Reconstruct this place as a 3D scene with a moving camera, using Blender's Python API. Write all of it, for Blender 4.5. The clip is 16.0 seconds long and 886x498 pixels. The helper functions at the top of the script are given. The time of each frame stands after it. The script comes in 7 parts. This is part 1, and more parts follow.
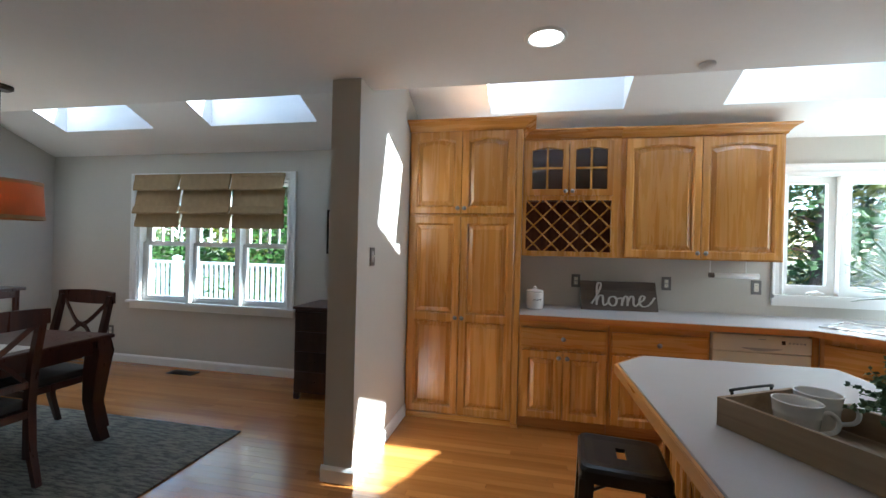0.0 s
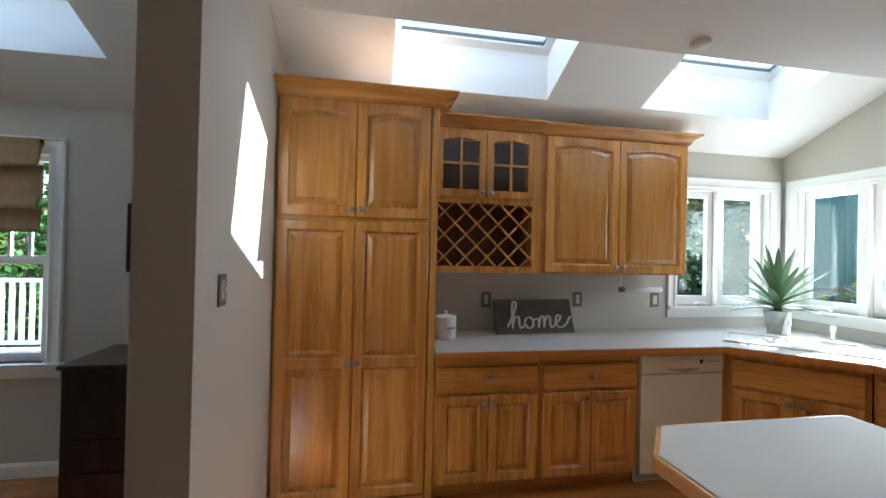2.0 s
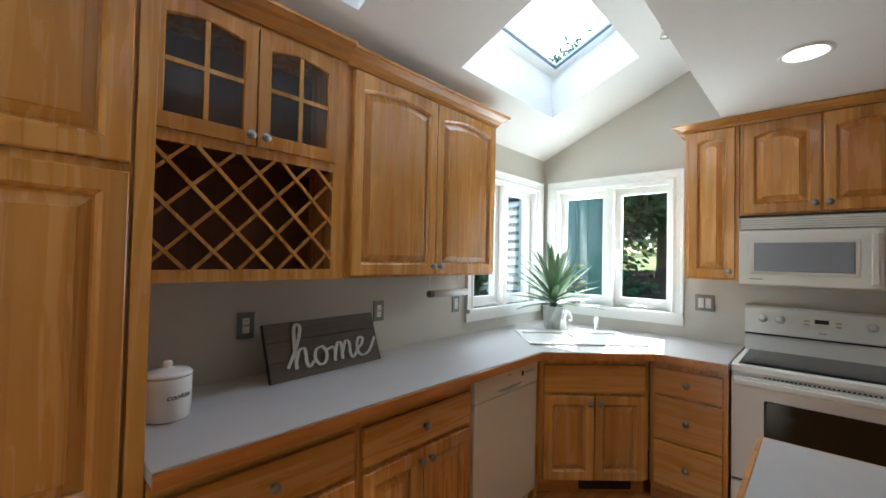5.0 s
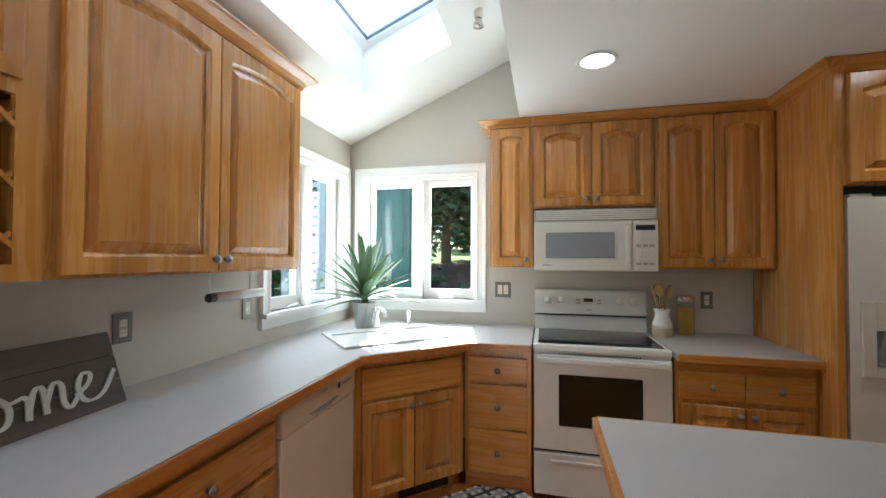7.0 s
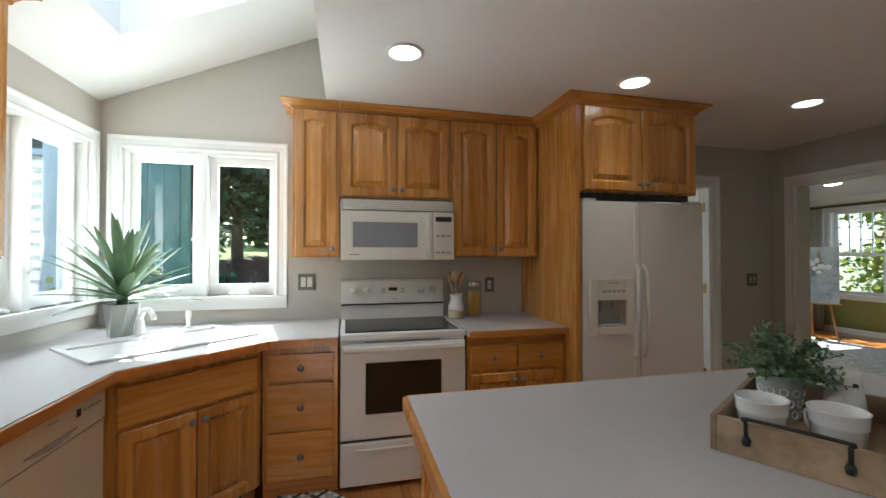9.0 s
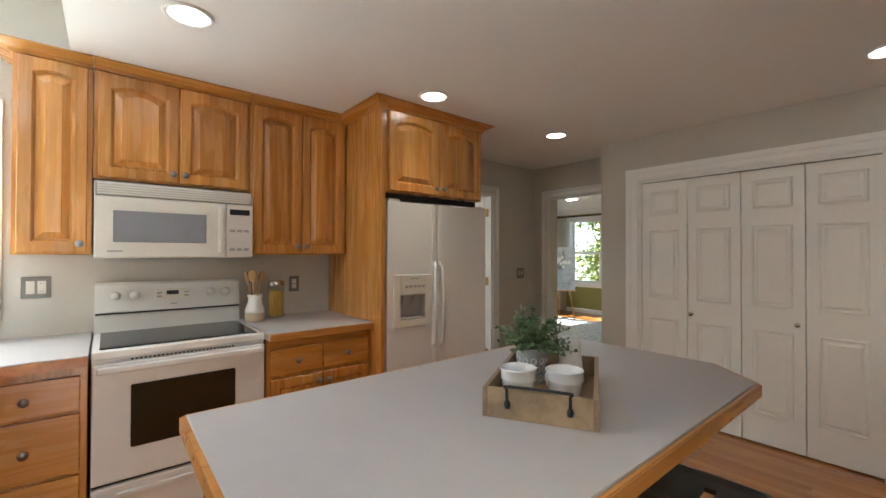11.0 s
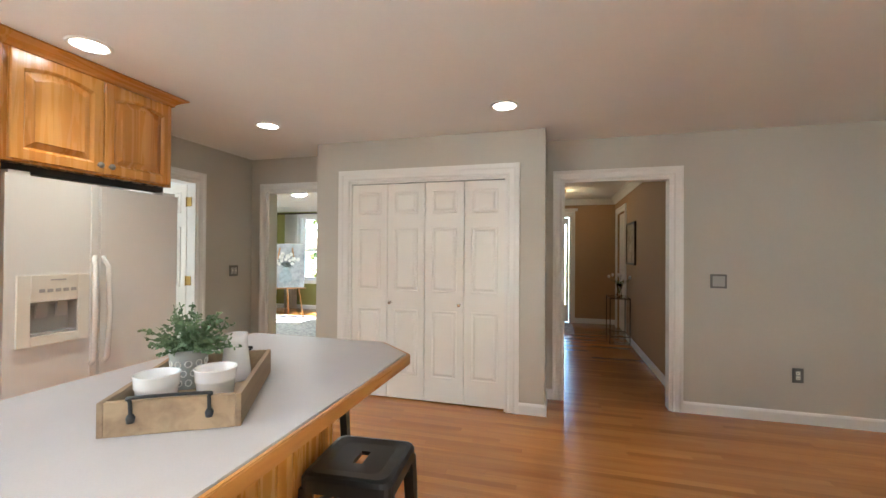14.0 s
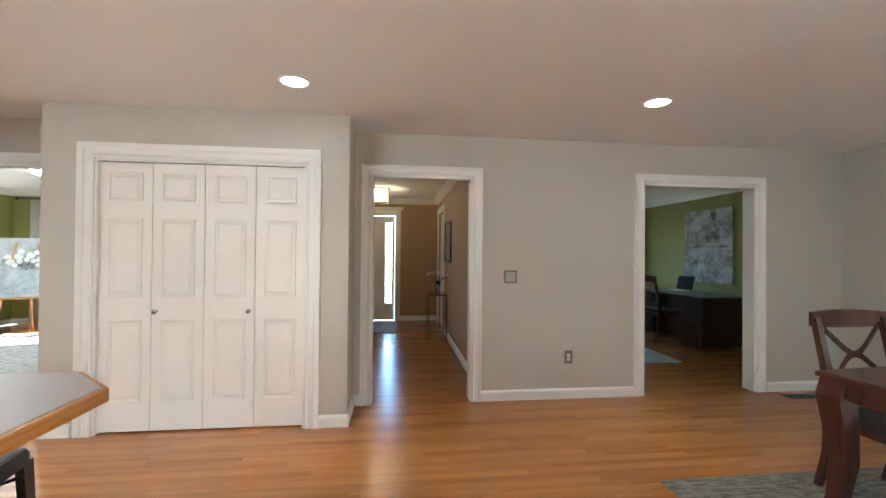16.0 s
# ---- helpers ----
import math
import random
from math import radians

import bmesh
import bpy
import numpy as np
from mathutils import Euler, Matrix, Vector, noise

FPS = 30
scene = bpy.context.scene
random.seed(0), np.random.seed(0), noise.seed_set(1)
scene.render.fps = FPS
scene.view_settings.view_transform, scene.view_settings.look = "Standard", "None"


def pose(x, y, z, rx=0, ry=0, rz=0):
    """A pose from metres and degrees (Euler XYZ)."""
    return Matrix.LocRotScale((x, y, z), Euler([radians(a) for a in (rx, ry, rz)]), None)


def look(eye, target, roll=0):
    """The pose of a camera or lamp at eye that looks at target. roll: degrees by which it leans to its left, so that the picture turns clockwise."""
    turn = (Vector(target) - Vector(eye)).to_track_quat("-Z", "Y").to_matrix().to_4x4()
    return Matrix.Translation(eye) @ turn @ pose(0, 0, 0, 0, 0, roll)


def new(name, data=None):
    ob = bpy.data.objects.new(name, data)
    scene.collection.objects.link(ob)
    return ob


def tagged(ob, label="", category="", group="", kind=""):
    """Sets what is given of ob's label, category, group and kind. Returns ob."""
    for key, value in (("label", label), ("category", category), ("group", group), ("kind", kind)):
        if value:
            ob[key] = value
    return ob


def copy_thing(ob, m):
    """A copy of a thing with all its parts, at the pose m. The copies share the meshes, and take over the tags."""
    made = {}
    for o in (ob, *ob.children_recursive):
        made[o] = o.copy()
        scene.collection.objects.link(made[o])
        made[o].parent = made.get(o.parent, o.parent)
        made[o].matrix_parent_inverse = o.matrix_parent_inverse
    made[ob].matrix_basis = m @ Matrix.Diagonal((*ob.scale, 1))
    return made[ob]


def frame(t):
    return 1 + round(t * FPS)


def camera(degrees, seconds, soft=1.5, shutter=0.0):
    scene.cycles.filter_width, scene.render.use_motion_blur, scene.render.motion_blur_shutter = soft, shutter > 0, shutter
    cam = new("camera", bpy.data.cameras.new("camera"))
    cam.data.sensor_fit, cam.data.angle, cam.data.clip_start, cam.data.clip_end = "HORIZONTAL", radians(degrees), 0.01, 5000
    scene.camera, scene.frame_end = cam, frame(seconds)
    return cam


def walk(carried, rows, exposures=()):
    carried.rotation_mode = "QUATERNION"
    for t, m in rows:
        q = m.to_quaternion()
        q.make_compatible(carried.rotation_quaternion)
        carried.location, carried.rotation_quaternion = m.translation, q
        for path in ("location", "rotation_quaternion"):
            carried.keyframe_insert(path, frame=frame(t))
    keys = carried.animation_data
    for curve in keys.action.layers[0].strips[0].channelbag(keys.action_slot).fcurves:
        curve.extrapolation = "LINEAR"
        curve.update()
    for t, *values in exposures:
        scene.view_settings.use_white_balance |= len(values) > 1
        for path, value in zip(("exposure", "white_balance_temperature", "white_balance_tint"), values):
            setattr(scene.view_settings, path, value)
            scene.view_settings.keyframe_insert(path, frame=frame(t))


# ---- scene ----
cam = camera(94.7, 16.0)
PATH = [
    (0, (0.28, 0.226, 1.432), (-0.122, 2.185, 1.428), 1.4),
    (0.5, (0.142, 0.44, 1.472), (-0.095, 2.425, 1.473), 1.3),
    (1, (0.007, 0.648, 1.507), (-0.049, 2.647, 1.511), 1.5),
    (1.5, (-0.106, 0.864, 1.52), (0.038, 2.858, 1.526), 1.4),
    (2, (-0.169, 1.105, 1.526), (0.182, 3.073, 1.54), 1.3),
    (2.5, (-0.224, 1.333, 1.512), (0.334, 3.253, 1.534), 1.2),
    (3, (-0.239, 1.535, 1.501), (0.527, 3.382, 1.527), 1.1),
    (3.5, (-0.205, 1.727, 1.503), (0.743, 3.487, 1.532), 1.1),
    (6, (0.056, 2.476, 1.465), (1.817, 3.422, 1.516), 0.8),
    (6.5, (0.116, 2.526, 1.452), (1.984, 3.237, 1.501), 0.4),
    (7, (0.22, 2.557, 1.451), (2.161, 3.035, 1.494), 0.2),
    (7.5, (0.276, 2.571, 1.449), (2.261, 2.814, 1.484), 0.1),
    (8, (0.294, 2.566, 1.432), (2.294, 2.579, 1.464), 0.2),
    (8.5, (0.306, 2.581, 1.404), (2.293, 2.35, 1.438), 0.1),
    (9, (0.294, 2.588, 1.4), (2.239, 2.124, 1.43), 0.0),
    (11.5, (0.262, 2.552, 1.397), (1.663, 1.125, 1.414), 0.3),
    (12, (0.23, 2.538, 1.393), (1.477, 0.974, 1.407), 0.4),
    (12.5, (0.19, 2.522, 1.388), (1.268, 0.837, 1.405), 0.3),
    (13, (0.143, 2.497, 1.381), (1.046, 0.713, 1.399), 0.4),
    (13.5, (0.106, 2.47, 1.378), (0.825, 0.604, 1.395), 0.4),
    (14, (0.067, 2.443, 1.379), (0.598, 0.514, 1.395), 0.4),
    (14.5, (0.012, 2.391, 1.373), (0.349, 0.42, 1.389), 0.5),
    (15, (-0.061, 2.302, 1.367), (0.083, 0.307, 1.38), 0.4),
    (15.5, (-0.136, 2.206, 1.365), (-0.188, 0.207, 1.38), 0.4),
    (16, (-0.222, 2.152, 1.366), (-0.45, 0.165, 1.384), 0.5),
]
walk(cam, [(t, look(eye, target, roll)) for t, eye, target, roll in PATH],
     exposures=((0, 2.65, 5250, 0), (1.5, 2.55, 5350, 0), (3.5, 2.15, 5450, 0), (6.5, 2.6, 5550, 0), (8.5, 2.4, 5550, 1), (9, 2.45, 5650, 1), (12, 3.5, 5900, 3), (14, 4.1, 5700, 2), (16, 4.4, 5500, 1)))

# ---- world, sun, lamps ----
SUN_WAY = Vector((-1.03, -0.232, -1.0)).normalized()
world = bpy.data.worlds.new("sky")
scene.world = world
world.use_nodes = True
wn = world.node_tree.nodes
sky = wn.new("ShaderNodeTexSky")
sky.sky_type, sky.sun_disc = "NISHITA", False
sky.sun_elevation, sky.sun_rotation = radians(43.4), radians(77.3)
wn["Background"].inputs["Strength"].default_value = 0.15
world.node_tree.links.new(sky.outputs[0], wn["Background"].inputs[0])
sun = new("sun", bpy.data.lights.new("sun", "SUN"))
sun.data.energy, sun.data.angle, sun.data.color = 5.0, radians(0.5), (1.0, 0.95, 0.87)
sun.matrix_world = look((0, 0, 20), Vector((0, 0, 20)) + SUN_WAY)
LAMP_STRENGTH = 1.5
# recessed ceiling lights, shielded by their cans
DOWNLIGHTS = ((0.345, 2.21), (2.36, 2.297), (2.40, 0.90), (2.415, -0.48), (0.425, -0.503), (-2.04, -0.525))
for lx, ly in DOWNLIGHTS:
    lamp = new("recessed_lamp", bpy.data.lights.new("recessed_lamp", "AREA"))
    lamp.data.shape, lamp.data.size, lamp.data.energy, lamp.data.color = "DISK", 0.14, 0.17, (1.0, 0.86, 0.68)
    lamp.data.spread = radians(75)
    lamp.matrix_world = pose(lx, ly, 2.44 - 0.006)
# area lamps added in the window openings as daylight; first two windows are unseen
for place_, power, sx, sy in (
        (pose(-3.95, -6.0, 1.45, 90, 0, 0), 0.28, 1.2, 1.0), (pose(4.7, 1.42, 1.45, -90, 0, 0), 1.4, 0.9, 1.0),
        (pose(2.885, 4.27, 1.62, -92, 0, 0), 2.2, 0.88, 0.95), (pose(3.56, 3.575, 1.62, 0, 101, 0), 4.1, 0.95, 0.88),
        (pose(-3.215, 4.30, 1.15, -105, 0, 0), 0.9, 1.9, 0.8)):
    lamp = new("window_daylight", bpy.data.lights.new("window_daylight", "AREA"))
    lamp.data.shape, lamp.data.size, lamp.data.size_y, lamp.data.energy, lamp.data.color = "RECTANGLE", sx, sy, power, (1.0, 0.97, 0.90)
    lamp.matrix_world = place_
# daylight through the four roof windows
for lx, power in ((-4.15, 0.1), (-2.295, 0.1), (0.485, 0.3), (2.315, 0.5)):
    lamp = new("skylight_daylight", bpy.data.lights.new("skylight_daylight", "AREA"))
    lamp.data.shape, lamp.data.size, lamp.data.size_y, lamp.data.energy, lamp.data.color = "RECTANGLE", 0.95, 0.5, power, (0.90, 0.96, 1.0)
    lamp.matrix_world = pose(lx, 3.478, 2.44 + 0.722 * 0.43 + 0.30, -23.3, 0, 0)


# ---- materials ----
def mat(name, color, rough=0.5, metal=0.0, var=0.06, scale=6.0, bump=0.0, bump_scale=60.0, coat=0.0, spec=0.5, spots=0.0):
    """A plain surface with variation at two scales, fine relief and a little wear in the gloss."""
    m = bpy.data.materials.new(name)
    m.use_nodes = True
    nt = m.node_tree
    b = nt.nodes["Principled BSDF"]
    b.inputs["Roughness"].default_value, b.inputs["Metallic"].default_value = rough, metal
    b.inputs["Coat Weight"].default_value, b.inputs["Specular IOR Level"].default_value = coat, spec
    tc = nt.nodes.new("ShaderNodeTexCoord")
    n1, n2 = nt.nodes.new("ShaderNodeTexNoise"), nt.nodes.new("ShaderNodeTexNoise")
    n1.inputs["Scale"].default_value, n1.inputs["Detail"].default_value = scale, 5
    n2.inputs["Scale"].default_value, n2.inputs["Detail"].default_value = scale * 22, 3
    for n in (n1, n2):
        nt.links.new(tc.outputs["Object"], n.inputs["Vector"])
    add = nt.nodes.new("ShaderNodeMath")
    add.operation = "MULTIPLY_ADD"
    add.inputs[1].default_value = 0.45 + spots
    nt.links.new(n2.outputs[0], add.inputs[0])
    nt.links.new(n1.outputs[0], add.inputs[2])
    ramp = nt.nodes.new("ShaderNodeMapRange")
    ramp.inputs["From Min"].default_value, ramp.inputs["From Max"].default_value = 0.45, 1.0 + spots
    ramp.inputs["To Min"].default_value, ramp.inputs["To Max"].default_value = 1 - var, 1 + var
    nt.links.new(add.outputs[0], ramp.inputs["Value"])
    mul = nt.nodes.new("ShaderNodeVectorMath")
    mul.operation = "SCALE"
    mul.inputs[0].default_value = color[:3]
    nt.links.new(ramp.outputs[0], mul.inputs["Scale"])
    nt.links.new(mul.outputs[0], b.inputs["Base Color"])
    rr = nt.nodes.new("ShaderNodeMapRange")
    rr.inputs["To Min"].default_value, rr.inputs["To Max"].default_value = max(0.02, rough * 0.85), min(1, rough * 1.15)
    nt.links.new(n1.outputs[0], rr.inputs["Value"])
    nt.links.new(rr.outputs[0], b.inputs["Roughness"])
    if bump:
        n3, bp = nt.nodes.new("ShaderNodeTexNoise"), nt.nodes.new("ShaderNodeBump")
        n3.inputs["Scale"].default_value, n3.inputs["Detail"].default_value = bump_scale, 4
        bp.inputs["Strength"].default_value, bp.inputs["Distance"].default_value = bump, 0.004
        nt.links.new(tc.outputs["Object"], n3.inputs["Vector"])
        nt.links.new(n3.outputs[0], bp.inputs["Height"])
        nt.links.new(bp.outputs[0], b.inputs["Normal"])
    return m


def wood(name, light, dark, axis=2, rough=0.3, fine=1.0, coat=0.25, tone=0.18, island=False, streak=0.56, boards=0.0):
    """Wood with long grain along an axis of the piece, drifting bands and a tone of its own for each piece."""
    m = bpy.data.materials.new(name)
    m.use_nodes = True
    nt = m.node_tree
    b = nt.nodes["Principled BSDF"]
    tc, mp = nt.nodes.new("ShaderNodeTexCoord"), nt.nodes.new("ShaderNodeMapping")
    info = nt.nodes.new("ShaderNodeNewGeometry" if island else "ShaderNodeObjectInfo")
    rnd = info.outputs["Random Per Island" if island else "Random"]
    shift = nt.nodes.new("ShaderNodeMath")
    shift.operation, shift.inputs[1].default_value = "MULTIPLY", 37.0
    nt.links.new(rnd, shift.inputs[0])
    nt.links.new(shift.outputs[0], mp.inputs["Location"])
    s = [14.0 * fine] * 3
    s[axis] = 0.9 * fine
    mp.inputs["Scale"].default_value = s
    nt.links.new(tc.outputs["Object"], mp.inputs["Vector"])
    band, grain, pore = (nt.nodes.new("ShaderNodeTexNoise") for _ in range(3))
    for n, sc, det, dist in ((band, 0.55, 3, 0.8), (grain, 2.2, 6, 1.2), (pore, 9.0, 4, 0.3)):
        n.inputs["Scale"].default_value, n.inputs["Detail"].default_value, n.inputs["Distortion"].default_value = sc, det, dist
        nt.links.new(mp.outputs[0], n.inputs["Vector"])
    mix1 = nt.nodes.new("ShaderNodeMath")
    mix1.operation, mix1.inputs[1].default_value = "MULTIPLY_ADD", 0.52
    nt.links.new(grain.outputs[0], mix1.inputs[0])
    nt.links.new(band.outputs[0], mix1.inputs[2])
    mix2 = nt.nodes.new("ShaderNodeMath")
    mix2.operation, mix2.inputs[1].default_value = "MULTIPLY_ADD", 0.12
    nt.links.new(pore.outputs[0], mix2.inputs[0])
    nt.links.new(mix1.outputs[0], mix2.inputs[2])
    ramp = nt.nodes.new("ShaderNodeValToRGB")
    ramp.color_ramp.elements[0].position, ramp.color_ramp.elements[1].position = streak, streak + 0.5
    ramp.color_ramp.elements[0].color, ramp.color_ramp.elements[1].color = (*dark, 1), (*light, 1)
    nt.links.new(mix2.outputs[0], ramp.inputs[0])
    tn = nt.nodes.new("ShaderNodeMapRange")
    tn.inputs["To Min"].default_value, tn.inputs["To Max"].default_value = 1 - tone, 1 + tone
    nt.links.new(rnd, tn.inputs["Value"])
    mul = nt.nodes.new("ShaderNodeVectorMath")
    mul.operation = "SCALE"
    nt.links.new(ramp.outputs[0], mul.inputs[0])
    nt.links.new(tn.outputs[0], mul.inputs["Scale"])
    if boards:   # edge-glued boards, each with its own tone
        sx, div, flo, white = nt.nodes.new("ShaderNodeSeparateXYZ"), nt.nodes.new("ShaderNodeMath"), nt.nodes.new("ShaderNodeMath"), nt.nodes.new("ShaderNodeTexWhiteNoise")
        nt.links.new(tc.outputs["Object"], sx.inputs[0])
        div.operation, div.inputs[1].default_value = "MULTIPLY_ADD", 1 / boards
        nt.links.new(sx.outputs[0], div.inputs[0])
        nt.links.new(shift.outputs[0], div.inputs[2])
        flo.operation, white.noise_dimensions = "FLOOR", "1D"
        nt.links.new(div.outputs[0], flo.inputs[0])
        nt.links.new(flo.outputs[0], white.inputs["W"])
        each, both = nt.nodes.new("ShaderNodeMapRange"), nt.nodes.new("ShaderNodeMath")
        each.inputs["To Min"].default_value, each.inputs["To Max"].default_value = 0.86, 1.12
        nt.links.new(white.outputs["Value"], each.inputs["Value"])
        both.operation = "MULTIPLY"
        nt.links.new(each.outputs[0], both.inputs[0])
        nt.links.new(tn.outputs[0], both.inputs[1])
        nt.links.new(both.outputs[0], mul.inputs["Scale"])
    nt.links.new(mul.outputs[0], b.inputs["Base Color"])
    b.inputs["Coat Weight"].default_value, b.inputs["Coat Roughness"].default_value = coat, 0.18
    rr = nt.nodes.new("ShaderNodeMapRange")
    rr.inputs["To Min"].default_value, rr.inputs["To Max"].default_value = rough * 0.8, rough * 1.3
    nt.links.new(grain.outputs[0], rr.inputs["Value"])
    nt.links.new(rr.outputs[0], b.inputs["Roughness"])
    bp = nt.nodes.new("ShaderNodeBump")
    bp.inputs["Strength"].default_value, bp.inputs["Distance"].default_value = 0.12, 0.002
    nt.links.new(pore.outputs[0], bp.inputs["Height"])
    nt.links.new(bp.outputs[0], b.inputs["Normal"])
    return m


def glow(name, color, strength):
    m = bpy.data.materials.new(name)
    m.use_nodes = True
    b = m.node_tree.nodes["Principled BSDF"]
    b.inputs["Base Color"].default_value = (0.9, 0.9, 0.9, 1)
    b.inputs["Emission Color"].default_value = (*color, 1)
    b.inputs["Emission Strength"].default_value = strength
    return m


def glass(name, tint=(1, 1, 1), rough=0.0):
    m = bpy.data.materials.new(name)
    m.use_nodes = True
    b = m.node_tree.nodes["Principled BSDF"]
    b.inputs["Base Color"].default_value = (*tint, 1)
    b.inputs["Transmission Weight"].default_value, b.inputs["Roughness"].default_value, b.inputs["IOR"].default_value = 1.0, rough, 1.45
    return m


def pane_glass(name):
    """Thin window glass: lets light straight through, with a faint gloss."""
    m = bpy.data.materials.new(name)
    m.use_nodes = True
    nt = m.node_tree
    out = nt.nodes["Material Output"]
    tr, gl, mx, lw, pw = (nt.nodes.new(k) for k in ("ShaderNodeBsdfTransparent", "ShaderNodeBsdfGlossy", "ShaderNodeMixShader", "ShaderNodeLayerWeight", "ShaderNodeMath"))
    gl.inputs["Roughness"].default_value = 0.02
    pw.operation, pw.inputs[1].default_value = "POWER", 4.0
    fr = nt.nodes.new("ShaderNodeMapRange")
    fr.inputs["To Min"].default_value, fr.inputs["To Max"].default_value = 0.035, 0.7
    nt.links.new(lw.outputs["Facing"], pw.inputs[0])
    nt.links.new(pw.outputs[0], fr.inputs["Value"])
    tr.inputs["Color"].default_value = (0.95, 0.97, 0.96, 1)
    nt.links.new(fr.outputs[0], mx.inputs[0])
    nt.links.new(tr.outputs[0], mx.inputs[1])
    nt.links.new(gl.outputs[0], mx.inputs[2])
    nt.links.new(mx.outputs[0], out.inputs["Surface"])
    return m


def cloth_shade(name, color):
    """Thin cloth that lets some light through."""
    m = mat(name, color, 0.9, var=0.06, scale=10, bump=0.2, bump_scale=400)
    nt = m.node_tree
    out, b = nt.nodes["Material Output"], nt.nodes["Principled BSDF"]
    tl, mx = nt.nodes.new("ShaderNodeBsdfTranslucent"), nt.nodes.new("ShaderNodeMixShader")
    tl.inputs["Color"].default_value, mx.inputs[0].default_value = (*color, 1), 0.45
    nt.links.new(b.outputs[0], mx.inputs[1])
    nt.links.new(tl.outputs[0], mx.inputs[2])
    nt.links.new(mx.outputs[0], out.inputs["Surface"])
    return m


def rug_mat(name, a, b_, scale=9.0, stretch=(1, 5, 1)):
    m = mat(name, a, 0.95, bump=0.6, bump_scale=260)
    nt = m.node_tree
    b = nt.nodes["Principled BSDF"]
    tc, mp, n, r = (nt.nodes.new(k) for k in ("ShaderNodeTexCoord", "ShaderNodeMapping", "ShaderNodeTexNoise", "ShaderNodeValToRGB"))
    mp.inputs["Scale"].default_value = stretch
    n.inputs["Scale"].default_value, n.inputs["Detail"].default_value, n.inputs["Roughness"].default_value = scale, 8, 0.75
    r.color_ramp.elements[0].position, r.color_ramp.elements[1].position = 0.42, 0.56
    r.color_ramp.elements[0].color, r.color_ramp.elements[1].color = (*b_, 1), (*a, 1)
    nt.links.new(tc.outputs["Object"], mp.inputs["Vector"])
    nt.links.new(mp.outputs[0], n.inputs["Vector"])
    nt.links.new(n.outputs[0], r.inputs[0])
    nt.links.new(r.outputs[0], b.inputs["Base Color"])
    return m


M_WALL = mat("greige_wall_paint", (0.57, 0.54, 0.48), 0.75, var=0.025, scale=2.0, bump=0.12, bump_scale=180)
M_HALL = mat("tan_hall_paint", (0.44, 0.29, 0.165), 0.7, var=0.03, scale=2.0, bump=0.12, bump_scale=180)
M_GREEN = mat("olive_green_paint", (0.265, 0.262, 0.08), 0.7, var=0.03, scale=2.0, bump=0.12, bump_scale=180)
M_CEIL = mat("white_ceiling_paint", (0.89, 0.88, 0.86), 0.9, var=0.02, scale=1.5, bump=0.1, bump_scale=150)
M_TRIM = mat("white_trim_paint", (0.86, 0.855, 0.83), 0.4, var=0.015, scale=5.0)
M_DOOR = mat("cream_door_paint", (0.88, 0.865, 0.82), 0.45, var=0.015, scale=5.0)
W_LIGHT, W_DARK = (0.64, 0.315, 0.072), (0.475, 0.190, 0.034)
M_WOOD = wood("honey_alder_upright_grain", W_LIGHT, W_DARK, 2, fine=0.75, coat=0.5, rough=0.26, tone=0.10, boards=0.085)
M_WOODX = wood("honey_alder_level_grain", W_LIGHT, W_DARK, 0, fine=0.75, coat=0.5, rough=0.26, tone=0.10)
M_EDGE = wood("orange_oak_edge", (0.60, 0.245, 0.057), (0.38, 0.12, 0.024), 0, rough=0.28)
M_EDGEY = wood("golden_oak_edge", (0.60, 0.285, 0.070), (0.42, 0.165, 0.034), 1, rough=0.28)
# the shade inside the wine cabinet is put into this darker wood
M_INSIDE = wood("shaded_cabinet_inside", (0.17, 0.055, 0.022), (0.08, 0.026, 0.012), 2, rough=0.6, coat=0)
M_FLOOR = wood("oak_strip_flooring", (0.465, 0.190, 0.043), (0.34, 0.126, 0.027), 0, rough=0.22, fine=0.8, coat=0.35, tone=0.13)
M_FLOORJ = wood("oak_strip_flooring_joined", (0.465, 0.190, 0.043), (0.34, 0.126, 0.027), 0, rough=0.22, fine=0.8, coat=0.35, tone=0.13, island=True)
M_CHERRY = wood("dark_cherry_wood", (0.085, 0.024, 0.014), (0.036, 0.010, 0.007), 2, rough=0.28, coat=0.4)
M_ESPRESSO = wood("espresso_wood", (0.035, 0.016, 0.012), (0.014, 0.007, 0.006), 2, rough=0.35)
M_WALNUT = wood("dark_walnut_wood", (0.060, 0.024, 0.014), (0.022, 0.009, 0.006), 2, rough=0.35)
M_TRAY = wood("weathered_mango_wood", (0.42, 0.31, 0.19), (0.20, 0.13, 0.075), 0, rough=0.65, coat=0.0, fine=0.8)
M_SIGN = wood("grey_stained_board", (0.125, 0.092, 0.07), (0.07, 0.05, 0.04), 0, rough=0.7, coat=0.0)
M_EASEL = wood("pale_pine", (0.55, 0.30, 0.12), (0.40, 0.19, 0.07), 2, rough=0.5)
M_SPOON = wood("raw_beech", (0.62, 0.42, 0.20), (0.48, 0.30, 0.13), 2, rough=0.6, coat=0)
M_TOP = mat("pale_grey_laminate", (0.50, 0.475, 0.465), 0.52, var=0.06, scale=9.0, bump=0.03, bump_scale=400, spots=0.3)
M_WHITE = mat("white_enamel", (0.78, 0.77, 0.74), 0.22, var=0.01, bump=0.02, bump_scale=300)
M_BISQUE = mat("bisque_plastic", (0.77, 0.72, 0.60), 0.3, var=0.015)
